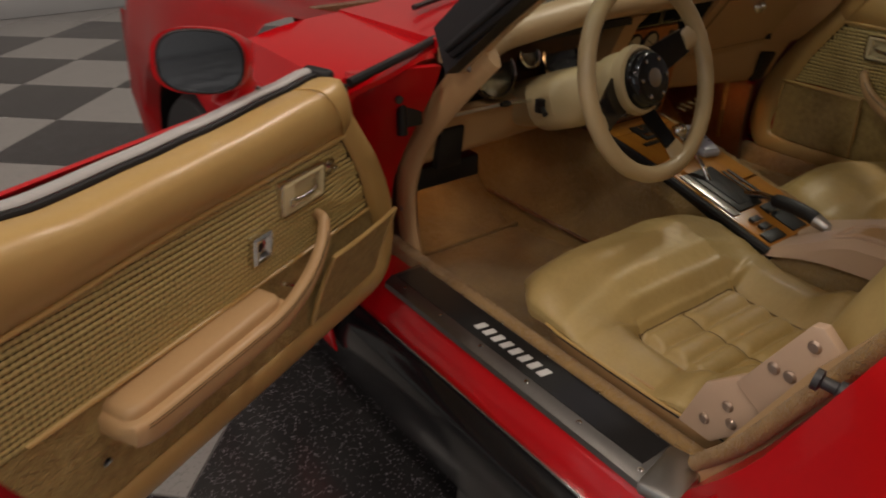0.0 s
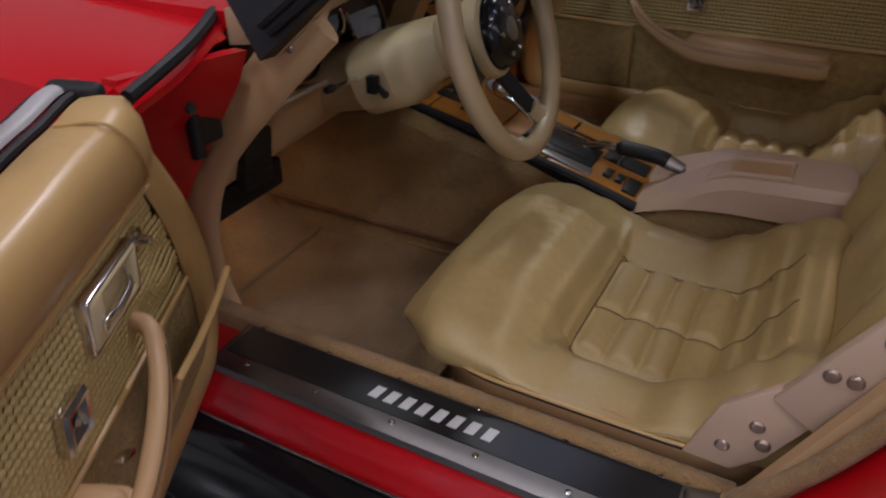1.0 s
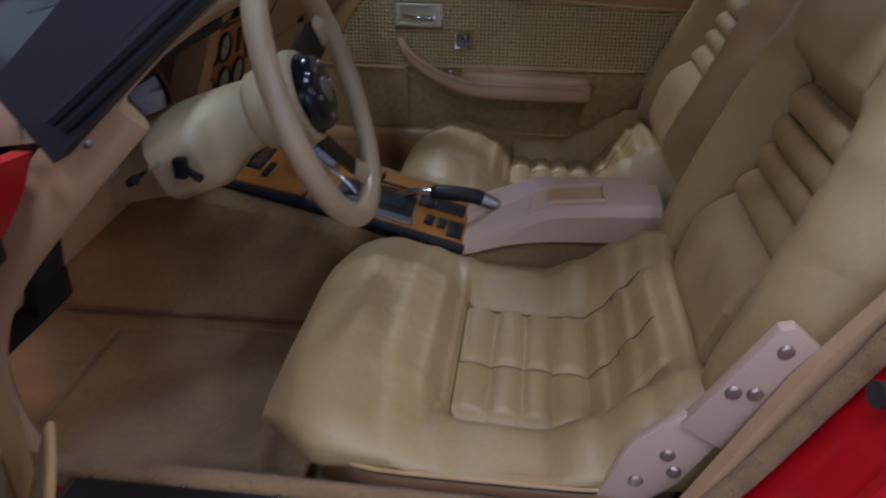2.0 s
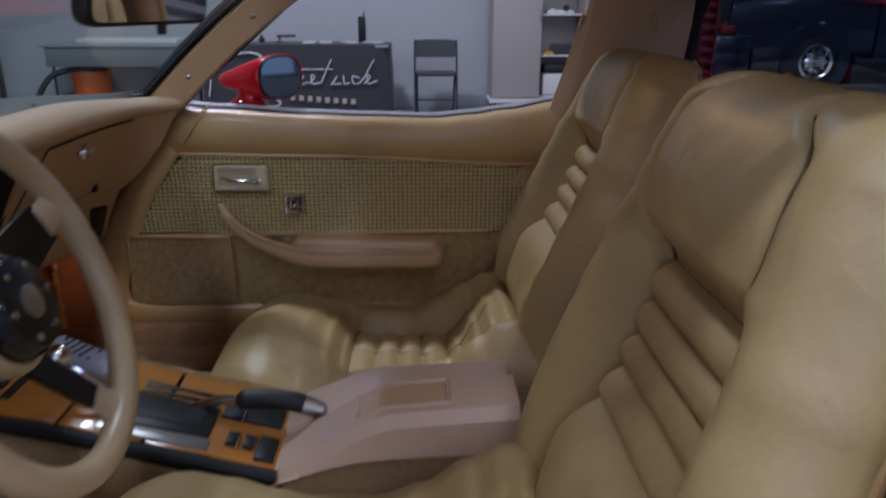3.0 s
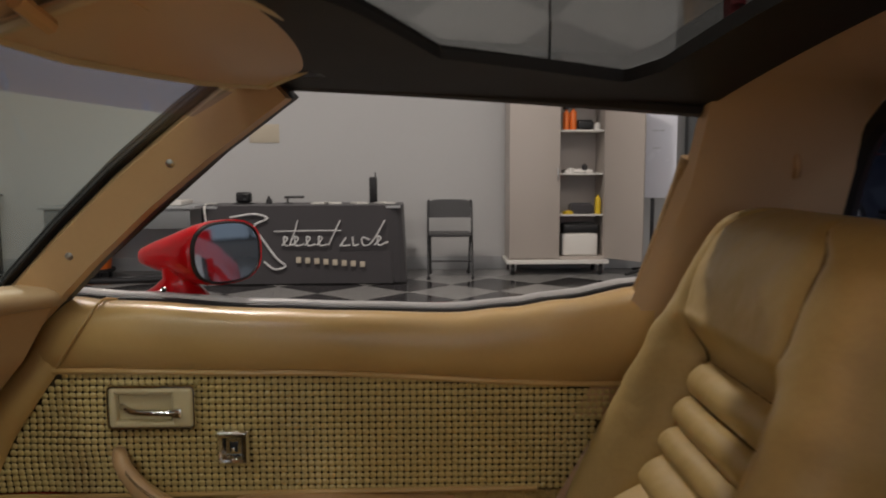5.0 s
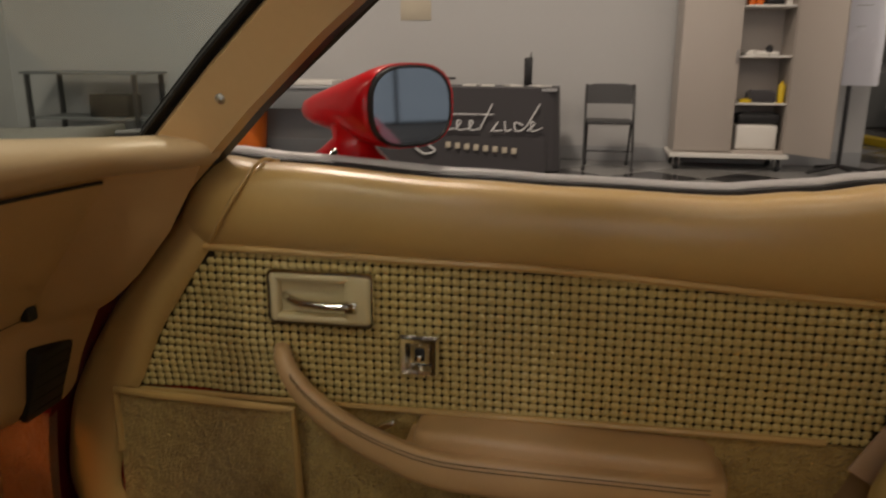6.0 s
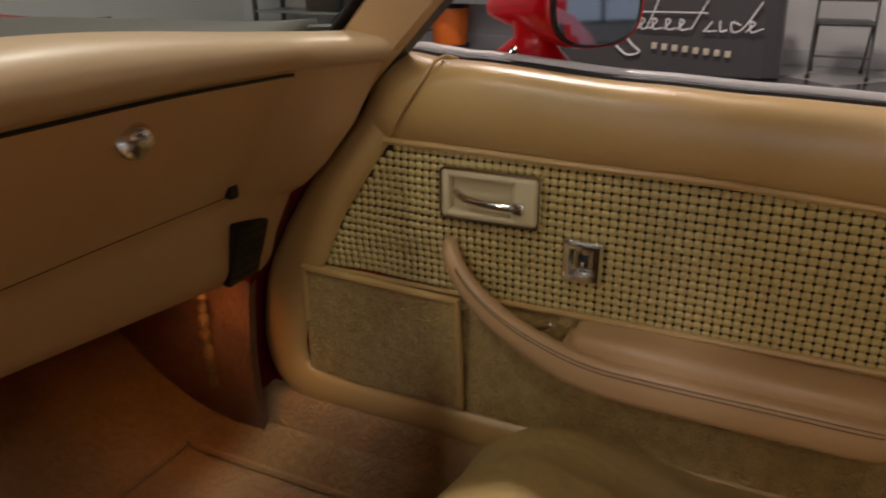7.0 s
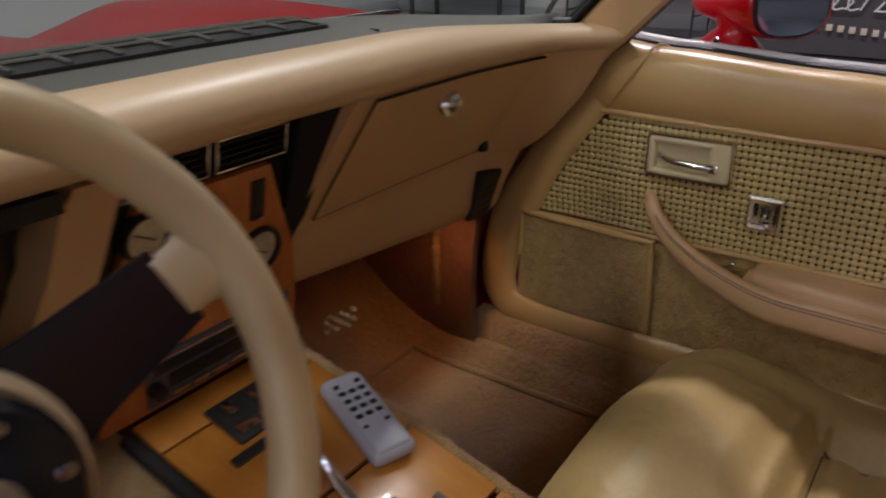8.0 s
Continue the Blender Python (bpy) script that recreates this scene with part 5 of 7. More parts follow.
part("column", loft(cols), CREAM, sw, "cream moulded steering column", angle=50)
KH = V(-0.438, 0.194, 0.763)
part("key_slot", box(KH + V(-0.004, 0, 0), (0.014, 0.016, 0.026), 0.002), BLACK, sw, "black slot")
part("hazard_knob", tube([KH, KH + V(-0.018, -0.03, -0.006)], [0.004, 0.006], 8), BLACK, sw)
part("stalk", tube([V(-0.405, 0.227, 0.762), V(-0.46, 0.226, 0.766), V(-0.492, 0.225, 0.769)], [0.006, 0.0035, 0.0035], 8), CHROME, sw, "thin chrome signal stalk")
part("stalk_tip", tube([V(-0.490, 0.225, 0.769), V(-0.498, 0.224, 0.770), V(-0.512, 0.224, 0.771)], [0.004, 0.0065, 0.005], 8), BLACK, sw, "black stalk tip")

# ---- seats ----
PLEATS = (-0.162, -0.210, -0.257, -0.300, -0.350, -0.388, -0.428)


SINK = [0.0, 0.0, 1]   # how far the cushion has sunk at the front, and towards the door; the console's side


def cushion(u, v):
    a = 2 * u - 1
    y = -0.50 + 0.57 * v
    hw = 0.252 - (0.075 if SINK[2] > 0 else 0.052) * smooth(0.80, 1.0, v) ** 1.8 - 0.012 * smooth(0.3, 0, v)
    x = hw * math.copysign(abs(a) ** 0.92, a)
    # middle line: roll at the back, steep rear pleats, sunk insert, step up to the front pad
    c = lerp([(-0.50, 0.540), (-0.455, 0.572), (-0.432, 0.556), (-0.402, 0.510), (-0.370, 0.458), (-0.347, 0.437), (-0.20, 0.442), (-0.167, 0.446), (-0.155, 0.478), (-0.125, 0.512), (-0.08, 0.534), (-0.02, 0.546), (0.03, 0.542), (0.075, 0.525)], y)
    b = lerp([(-0.50, 0.560), (-0.46, 0.584), (-0.435, 0.580), (-0.40, 0.556), (-0.338, 0.508), (-0.275, 0.472), (-0.19, 0.477), (-0.143, 0.494), (-0.09, 0.516), (-0.03, 0.534), (0.02, 0.538), (0.075, 0.522)], y)
    edge = 0.485 - 0.03 * smooth(-0.33, -0.43, y)
    w = math.sin(0.5 * math.pi * min(1.0, max(0.0, (abs(a) - edge + 0.01) / 0.27))) ** 0.95
    top = c + (b - c) * w
    inn = 1 - smooth(edge - 0.06, edge + 0.01, abs(a))
    for p, q in zip(PLEATS, PLEATS[1:]):
        if q <= y <= p:
            top += (0.019 if p > -0.33 else 0.013) * (1 - 0.5 * math.exp(-((a + 0.05) / 0.025) ** 2)) * abs(math.sin(math.pi * (y - q) / (p - q))) ** 0.42 * inn
    # welts where the insert meets the bolsters, and the tuck beside the front pad
    if -0.43 < y < -0.15:
        top -= 0.006 * math.exp(-((abs(a) - edge) / 0.022) ** 2)
    top -= 0.005 * math.exp(-((y + 0.146) / 0.008) ** 2) * smooth(edge, edge + 0.12, abs(a)) * (1 - smooth(0.66, 0.84, abs(a)))
    top += 0.0028 * noise.noise((9 * x, 7 * y, 2.0)) + 0.0016 * noise.noise((26 * x, 22 * y, 5.0)) + 0.0008 * noise.noise((70 * x, 90 * y, 9.0))
    top += 0.010 * smooth(0.95, 0.78, abs(a)) * smooth(0.54, 0.72, abs(a)) * smooth(-0.10, -0.18, y)
    top -= SINK[0] * (smooth(-0.22, -0.08, y) + smooth(-0.32, -0.43, y)) + SINK[1] * smooth(-0.2, 0.7, a)
    side = max(0.0, 1 - abs(a) ** 7) ** 0.5
    nose = max(0.0, 1 - max(0.0, (v - 0.83) / 0.17) ** 2.3) ** 0.5
    base = 0.474 - 0.012 * smooth(0.75, 1.0, v) - 0.022 * smooth(0.3, 0.9, a * SINK[2]) * smooth(-0.05, -0.2, y) - SINK[1] * smooth(-0.2, 0.7, a) - 0.4 * SINK[0]
    out = 0.012 * math.sin(math.pi * min(1, side)) * math.copysign(1, a) * (abs(a) > 0.8)
    k_ = side * nose
    lo_ = min(base, top)
    return V(x + out, y + 0.010 * math.sin(math.pi * min(1, nose)) * (v > 0.9), lo_ + (top - lo_) * k_ + (base - lo_) * (1 - k_))


BO = V(0, -0.455, 0.455)
BACK_L = 0.622
BACK_PLEATS = (0.405, 0.470, 0.535, 0.600, 0.675)
BACK_W = [(0, 0.222), (0.10, 0.238), (0.35, 0.250), (0.52, 0.244), (0.66, 0.226), (0.80, 0.208), (0.90, 0.196), (0.955, 0.180), (0.985, 0.158), (1.0, 0.120)]


def back_axes(tilt):
    r = radians(tilt)
    return V(0, -math.sin(r), math.cos(r)), V(0, math.cos(r), math.sin(r))


def seam_half(v):
    """Half the width of the insert and the head pad, at the sewn seam."""
    return lerp([(0, 0.120), (0.30, 0.126), (0.60, 0.118), (0.68, 0.112), (0.78, 0.126), (0.90, 0.122), (0.97, 0.085), (1.0, 0.05)], v)


def back_front(u, v, ax):
    a = 2 * u - 1
    L = BACK_L * v
    hw = lerp(BACK_W, v) if v < 0.9 else line(BACK_W, v)
    x = hw * math.copysign(abs(a) ** 0.92, a)
    sw = seam_half(v)
    head = smooth(0.672, 0.73, v)
    inn = 1 - smooth(sw - 0.014, sw + 0.002, abs(x))
    c = -0.032 + 0.054 * math.exp(-((v - 0.255) / 0.145) ** 4) * inn
    for p, q in zip(BACK_PLEATS, BACK_PLEATS[1:]):
        if p <= v <= q:
            c += 0.020 * math.sin(math.pi * (v - p) / (q - p)) ** 0.5 * inn
    c += 0.052 * smooth(0.672, 0.75, v) + 0.016 * math.sin(math.pi * smooth(0.69, 1, v)) * (1 - 0.5 * (x / 0.13) ** 2 if abs(x) < 0.13 else 0.5)
    bol = lerp([(0, 0.010), (0.12, 0.036), (0.25, 0.052), (0.40, 0.048), (0.56, 0.040), (0.70, 0.038), (0.85, 0.036), (1, 0.026)], v)
    t = min(1.0, max(0.0, (abs(x) - sw) / max(0.02, hw - sw)))
    w = math.sin(0.5 * math.pi * min(1.0, t / 0.62)) ** 0.85
    d = c + (bol - c) * w
    # the sewn seam between the bolster and the insert
    d -= 0.007 * math.exp(-((abs(x) - sw) / 0.006) ** 2) * smooth(0.05, 0.12, v)
    d += 0.003 * noise.noise((10 * x, 9 * L, 4.0)) + 0.0016 * noise.noise((28 * x, 24 * L, 7.0)) + 0.0007 * noise.noise((80 * x, 60 * L, 3.0))
    side = max(0.0, 1 - abs(a) ** (6.0 - 1.2 * head)) ** 0.5
    cap = max(0.0, 1 - max(0.0, (v - 0.91) / 0.09) ** 2.6) ** 0.5
    d = -0.065 + (d + 0.065) * side * cap - 0.010 * smooth(0.55, 1.0, v)
    return BO + ax[0] * L + ax[1] * d + V(x, 0, 0)


def shell_ring(v, ax):
    L = BACK_L * v * 0.985 - 0.02
    hw = (lerp(BACK_W, v) if v < 0.9 else line(BACK_W, v)) + 0.002 - 0.010 * smooth(0.9, 1, v)
    th = line([(0, 0.085), (0.6, 0.088), (0.9, 0.075), (1, 0.04)], v)
    ring = []
    for j in range(24):
        a = 2 * math.pi * j / 24
        x = hw * math.copysign(abs(math.cos(a)) ** 0.5, math.cos(a))
        d = -0.065 - 0.010 * smooth(0.55, 1.0, v) + (0.006 if math.sin(a) > 0 else th * math.sin(a))
        ring.append(BO + ax[0] * L + ax[1] * d + V(x, 0, 0))
    return ring


def bucket_seat(s):
    SINK[:] = (0.008, 0.038, -1) if s > 0 else (0.0, 0.0, 1)
    t = thing("bucket_seat", "tan leather high-back bucket seat with pleated inserts", "car seat", (0, 0, 0.30), group="bucket seats")
    ax = back_axes(15.8 if s < 0 else 20.5)
    BN = ax[1]
    part("cushion", slab(cushion, 110, 170, 0.004, (0, 0, -1)), LEATHER, t, "worn tan leather seat cushion", angle=60)
    part("backrest", slab(lambda u, v: back_front(u, v, ax), 84, 150, 0.004, -BN), LEATHER, t, "tan leather backrest with horizontal pleats", angle=60)
    part("back_shell", loft([shell_ring(k / 24, ax) for k in range(25)]), TAN_HARD, t, "tan moulded seat back shell", angle=55)
    rings = []
    for z, g in ((0.30, -0.034), (0.40, -0.012), (0.462, -0.001), (0.482, -0.003), (0.475, -0.03), (0.36, -0.06)):
        ring = []
        for k in range(40):
            a = 2 * math.pi * k / 40
            by_ = -0.215 + math.copysign(abs(math.sin(a)) ** 0.45, math.sin(a)) * (0.272 + g)
            ring.append((math.copysign(abs(math.cos(a)) ** 0.45, math.cos(a)) * (0.248 + g) * (1 - 0.26 * smooth(-0.10, 0.065, by_) ** 1.5), by_, z))
        rings.append(ring)
    rings = [[(x, y, z - 0.006 - 0.022 * smooth(0.06, 0.2, x * SINK[2]) * smooth(-0.05, -0.2, y) - SINK[1] * 1.15 * smooth(-0.06, 0.18, x) - 0.4 * SINK[0] if z > 0.45 else z) for x, y, z in r_] for r_ in rings]
    part("seat_base", loft(rings), TAN_HARD, t, "tan moulded seat base", angle=50)
    ring = []
    for k in range(80):
        a = 2 * math.pi * k / 80
        by_ = -0.213 + math.copysign(abs(math.sin(a)) ** 0.45, math.sin(a)) * 0.276
        ring.append((math.copysign(abs(math.cos(a)) ** 0.45, math.cos(a)) * 0.257 * (1 - 0.26 * smooth(-0.10, 0.065, by_) ** 1.5), by_, 0.476 - 0.012 * smooth(-0.05, 0.06, by_)))
    ring = [(x, y, z - 0.006 - 0.022 * smooth(0.06, 0.2, x * SINK[2]) * smooth(-0.05, -0.2, y) - SINK[1] * 1.15 * smooth(-0.06, 0.18, x) - 0.4 * SINK[0]) for x, y, z in ring]
    part("piping", tube([(p[0] * 1.016, p[1] + 0.002, p[2] + 0.006) for p in ring], 0.0028, 6, loop=True), TAN, t, "tan piping under the cushion")
    part("piping", tube(ring, 0.004, 6, loop=True), BLACK, t, "dark gap under the cushion")
    # sewn seams
    up_ = V(0, 0, 0.0014)

    def cseam(a, y):
        return cushion(0.5 + 0.5 * a, (y + 0.50) / 0.57) + up_

    def bseam(a, v):
        return back_front(0.5 + 0.5 * a, v, ax) + BN * 0.0014
    part("seam", tube([cseam(-0.05, -0.162 - 0.0045 * k) for k in range(60)], 0.0009, 5), SEAM, t)
    for y in PLEATS[:-1]:
        part("seam", tube([cseam(-0.475 + 0.0475 * k, y) for k in range(21)], 0.0017, 5), SEAM, t)
    for v in BACK_PLEATS:
        n_ = (seam_half(v) / lerp(BACK_W, v)) ** (1 / 0.92)
        part("seam", tube([bseam(-n_ + n_ * k / 12, v) for k in range(25)], 0.0018 if v < 0.65 else 0.0024, 5), SEAM, t)
    for s2 in (-1, 1):
        part("seam", tube([cseam(s2 * (0.499 - 0.03 * smooth(-0.33, -0.43, y)), y) for y in [-0.162 - 0.009 * k for k in range(30)]], 0.0012, 5), SEAM, t)
        part("seam", tube([bseam(s2 * (seam_half(v) / line(BACK_W, v)) ** (1 / 0.92), v) for v in [0.10 + 0.0283 * k for k in range(31)]], 0.0019, 5), SEAM, t)
        part("piping", tube([back_front(0.5 + 0.5 * s2 * 0.998, k / 30, ax) - BN * 0.002 for k in range(1, 31)], 0.0035, 6), TAN, t)
        part("piping_gap", tube([back_front(0.5 + 0.5 * s2 * 0.999, k / 30, ax) - BN * 0.006 + V(s2 * 0.001, 0, 0) for k in range(1, 31)], 0.0022, 6), SEAM, t, "dark gap beside the piping")
    # folding bracket on the outer side
    ox, by = s * 0.256, 0.0 if s < 0 else -0.05
    br = part("hinge_bracket", prism([(y, z if s < 0 else 0.40 + (z - 0.468) * 0.4) for y, z in ((-0.345, 0.470), (-0.375, 0.555), (-0.425, 0.600), (-0.462, 0.560), (-0.43, 0.500), (-0.40, 0.468))], "x", ox - s * 0.006, ox + s * 0.006, 0.002), ROSE, t, "pinkish-tan hinge bracket")
    up = part("hinge_bracket", prism([(y + by, z) for y, z in ((-0.420, 0.588), (-0.492, 0.716), (-0.506, 0.720), (-0.540, 0.692), (-0.538, 0.678), (-0.466, 0.560))], "x", ox - s * 0.004, ox + s * (0.012 if s < 0 else -0.002), 0.002), ROSE, t, "pinkish-tan hinge bracket")
    for y, z, p, o in ((-0.414, 0.541, br, 0.006), (-0.424, 0.518, br, 0.006), (-0.385, 0.500, br, 0.006), (-0.463, 0.638, up, 0.012), (-0.484, 0.638, up, 0.012), (-0.502, 0.692, up, 0.012)):
        part("bolt", lathe([(0.0085, 0), (0.0085, 0.001), (0.006, 0.0035), (0, 0.004)], (ox + s * (o if s < 0 or o < 0.01 else -0.002), y + (by if o > 0.01 else 0), z if s < 0 or o > 0.01 else 0.40 + (z - 0.468) * 0.4), (s, 0, 0), 14), BOLT, p, "dull steel bolt")
    t.location = (s * 0.37, 0.012 if s < 0 else -0.030, 0.30)
    return t


bucket_seat(-1)
bucket_seat(1)

# ---- doors ----
HX, HY = 0.775, 0.285
BELT = [(-0.66, 0.901), (-0.635, 0.897), (-0.52, 0.878), (-0.44, 0.867), (-0.36, 0.860), (-0.20, 0.864), (-0.10, 0.868), (0.127, 0.881), (0.185, 0.887), (0.30, 0.880)]
SEAMZ = [(-0.66, 0.762), (-0.58, 0.764), (-0.11, 0.784), (0.19, 0.789), (0.30, 0.78)]


def front_edge(z):
    return line([(0.385, 0.385), (0.43, 0.410), (0.513, 0.403), (0.589, 0.384), (0.648, 0.351), (0.74, 0.288), (0.81, 0.236), (0.87, 0.207), (0.90, 0.197)], z)


def inner_edge(z):
    return line([(0.44, 0.333), (0.557, 0.335), (0.612, 0.302), (0.65, 0.286), (0.70, 0.262), (0.79, 0.190)], z)


def rear_edge(z):
    return line([(0.40, -0.42), (0.55, -0.50), (0.764, -0.600), (0.90, -0.655)], z)


def car_door(s):
    closed = s > 0
    lab = "closed red car door with tan woven panel and padded armrest" if closed else "open red car door with tan woven panel and padded armrest"
    t = thing("car_door", lab, "car door", (s * HX, HY, 0.42))

    def P(name, bm, mt, parent, label="", angle=38, kind="", smooth_=True):
        if s < 0:
            bm.transform(Matrix.Diagonal((-1, 1, 1, 1)))
            bmesh.ops.reverse_faces(bm, faces=bm.faces)
        return part(name, bm, mt, parent, label, smooth_, angle, kind)

    # outer skin
    def skin_f(u, v):
        z = 0.33 + 0.53 * v
        y = 0.325 + (rear_edge(max(z, 0.40)) - 0.02 - 0.325) * u
        x = line([(0, 0.80), (0.35, 0.838), (0.7, 0.835), (0.92, 0.795), (1, 0.755)], v)
        return (x, y, z)
    P("skin", slab(skin_f, 12, 16, 0.01, (-1, 0, 0)), RED, t, "glossy red outer skin")

    def core(u, v):
        z = 0.40 + 0.45 * v
        y = front_edge(z) - 0.012 + (rear_edge(z) + (0.022 if closed else -0.012) - front_edge(z)) * u
        return (0.648, y, z)
    P("frame", slab(core, 20, 16, 0.10, (1, 0, 0)), RED, t, "red painted door frame")

    # padded vinyl belt
    rings = []
    for k in range(49):
        y = 0.205 - 0.845 * k / 48
        zt, zs = lerp(BELT, y), lerp(SEAMZ, y)
        e = 0.010 * smooth(0.18, 0.205, y)
        prof = [(0.638 + e, zs), (0.630 + e, zs + 0.006), (0.620 + e, zs + (zt - zs) * 0.40), (0.622 + e, zt - 0.022), (0.630 + e, zt - 0.006), (0.646, zt + 0.002), (0.668, zt + 0.001), (0.690, zt - 0.004), (0.690, zs)]
        lean = lambda z: (front_edge(z) - front_edge(0.87)) * smooth(0.10, 0.205, y) * 0.9
        rings.append([(x, y + lean(z) * 0.8, z) for x, z in prof])
    P("belt_pad", loft(rings), TAN, t, "padded tan vinyl belt rail", 60)
    P("seam_welt", tube([(0.633, y, lerp(SEAMZ, y) - 0.001) for y in [0.20 - 0.02 * k for k in range(41)]], 0.0045, 8), TAN, t, "sewn welt")
    P("corner_seam", tube(spline([(0.634, 0.195, 0.79), (0.618, 0.172, 0.82), (0.618, 0.145, 0.86), (0.640, 0.130, 0.886), (0.685, 0.128, 0.880)], 6), 0.0022, 6), TAN, t)

    # rubber and bright strips along the window slot
    bys = [0.215 - 0.0295 * k for k in range(30)]
    P("slot_seal", tube([(0.699, y, lerp(BELT, y) - 0.004) for y in bys], 0.0055, 8), RUBBER, t, "black window slot seal")
    P("belt_moulding", tube([(0.717, y, lerp(BELT, y) + 0.000) for y in bys], 0.011, 10, flat=0.55), SEAL, t, "silver-grey belt moulding")
    P("outer_lip", tube([(0.733, y, lerp(BELT, y) - 0.008) for y in bys], 0.006, 8), RUBBER, t)
    P("front_gasket", box((0.700, 0.216, 0.878), (0.060, 0.024, 0.034), 0.010, 3), RUBBER, t, "black rubber corner gasket")

    # border roll
    path = [V(0.634, y, 0.411) for y in (-0.40, -0.2, 0.0, 0.15, 0.28)] + [V(0.634, 0.352, 0.424), V(0.634, 0.374, 0.47)]
    path += [V(0.634, (front_edge(z) + inner_edge(z)) / 2, z) for z in (0.53, 0.58, 0.64, 0.70, 0.76)] + [V(0.640, (front_edge(0.82) + 0.178) / 2, 0.82), V(0.648, 0.205, 0.868)]
    rs = [0.025] * 5 + [0.033, 0.035] + [0.037, 0.037, 0.036, 0.031, 0.026, 0.024, 0.018]
    sp = spline(path, 5)
    rr = [rs[min(len(rs) - 1, i // 5)] + (rs[min(len(rs) - 1, i // 5 + 1)] - rs[min(len(rs) - 1, i // 5)]) * (i % 5) / 5 for i in range(len(sp))]
    P("border", tube(sp, rr, 14, flat=0.38, up=(1, 0, 0)), TAN, t, "smooth tan vinyl border", 60)
    P("edge_seal", tube([p + V(0.012, 0.012 + 0.018 * (1 if i > 25 else 0.3), -0.024 * (1 if i < 25 else 0.0)) for i, p in enumerate(sp)], 0.008, 8), RUBBER, t, "dark door edge seal")

    # woven panel: backing and rounded strands
    def weave_x(y, z):
        sag = 0.0028 * math.sin((z - 0.62) * 70 + 5 * y) * smooth(0.08, 0.17, y) * smooth(0.76, 0.70, z)
        return 0.637 - 0.004 * math.exp(-((z - 0.70) / 0.06) ** 2) * smooth(0.28, 0.1, y) + 0.0085 * noise.noise((11 * y, 26 * z, 1.0 + s)) * smooth(0.06, 0.24, y) + sag

    def backing(u, v):
        z = 0.606 + 0.183 * v
        y0, y1 = inner_edge(z) + 0.006, rear_edge(z)
        y = y0 + (y1 - y0) * u
        z = z - 0.02 * v * smooth(0.3, 1, u)
        return (weave_x(y, z) + 0.0042, y, z)
    P("weave_backing", slab(backing, 40, 8, 0.006, (1, 0, 0)), WEAVE_DARK, t, "dark backing behind the weave")
    bm = bmesh.new()
    py, pz = 0.0098, 0.0093
    z0 = 0.612
    rowi = 0
    while z0 < 0.792:
        y = math.floor((inner_edge(z0) - 0.004) / py) * py
        coli = 0
        while y > rear_edge(z0) + 0.005:
            if z0 < lerp(SEAMZ, y) - 0.004 and not (0.003 < y < 0.121 and 0.706 < z0 < 0.768):
                h, g = 0.00445, 0.0047
                jx = 0.0003 * random.uniform(-1, 1)
                x = weave_x(y, z0) + jx
                c = 0.0022
                o = [(-g, -h + c), (-g, h - c), (-g + c, h), (g - c, h), (g, h - c), (g, -h + c), (g - c, -h), (-g + c, -h)]
                low = [bm.verts.new((x + 0.0016, y + a, z0 + b)) for a, b in o]
                hi_ = [bm.verts.new((x - 0.0008, y + a * 0.70, z0 + b * 0.64)) for a, b in o]
                for k in range(8):
                    bm.faces.new((low[k], low[(k + 1) % 8], hi_[(k + 1) % 8], hi_[k]))
                bm.faces.new(hi_)
            y -= py
            coli += 1
        z0 += pz
        rowi += 1
    P("weave", bm, WEAVE, t, "woven tan vinyl strands", 75, "stuff")
    P("lower_welt", tube([(0.634, y, 0.606 - 0.004 * math.sin(3 * y)) for y in [0.30 - 0.02 * k for k in range(40)]], 0.004, 8), TAN, t, "sewn welt")

    # lower carpet and map pocket
    P("carpet_panel", slab(lambda u, v: (0.637, 0.335 + (rear_edge(0.43 + 0.17 * v) - 0.335) * u, 0.43 + 0.175 * v), 20, 8, 0.006, (1, 0, 0)), CARPET_DOOR, t, "tan carpet on the lower door")
    lean_out = 0.012 if closed else 0.045

    def pocket(u, v):
        y = 0.333 - 0.235 * u + 0.012 * v * (1 - u) * -1
        x = 0.630 - lean_out * v ** 1.2 - 0.006 * math.sin(math.pi * u) * v
        return V(x, y, 0.443 + 0.165 * v - 0.004 * math.sin(math.pi * u) * (1 - v) - 0.005 * smooth(0.45, 1.0, u) * v)
    pk = P("map_pocket", slab(pocket, 16, 12, 0.006, (1, 0, 0)), CARPET_DOOR, t, "carpeted map pocket")
    P("pocket_binding", tube([pocket(0, 0.5), pocket(0, 0.8), pocket(0, 1), pocket(0.25, 1), pocket(0.5, 1), pocket(0.75, 1), pocket(1, 1), pocket(1, 0.66), pocket(1, 0.33), pocket(1, 0)], 0.005, 8), TAN, pk, "tan vinyl binding")

    # armrest: a body whose front lip runs on as the pull, with a raised pad on top
    rings = []
    for y, xf, z0_, z1_ in ((-0.380, 0.596, 0.555, 0.576), (-0.374, 0.576, 0.547, 0.582), (-0.345, 0.568, 0.543, 0.585), (-0.20, 0.567, 0.543, 0.586), (-0.10, 0.568, 0.545, 0.587), (-0.055, 0.572, 0.550, 0.589), (-0.040, 0.590, 0.556, 0.588)):
        c_ = [(0.641, z0_ - 0.004), (xf + 0.018, z0_), (xf + 0.005, z0_ + 0.004), (xf, z0_ + 0.013), (xf, z1_ - 0.008), (xf + 0.003, z1_ - 0.002), (xf + 0.010, z1_), (0.641, z1_)]
        rings.append([(x, y, z) for x, z in c_])
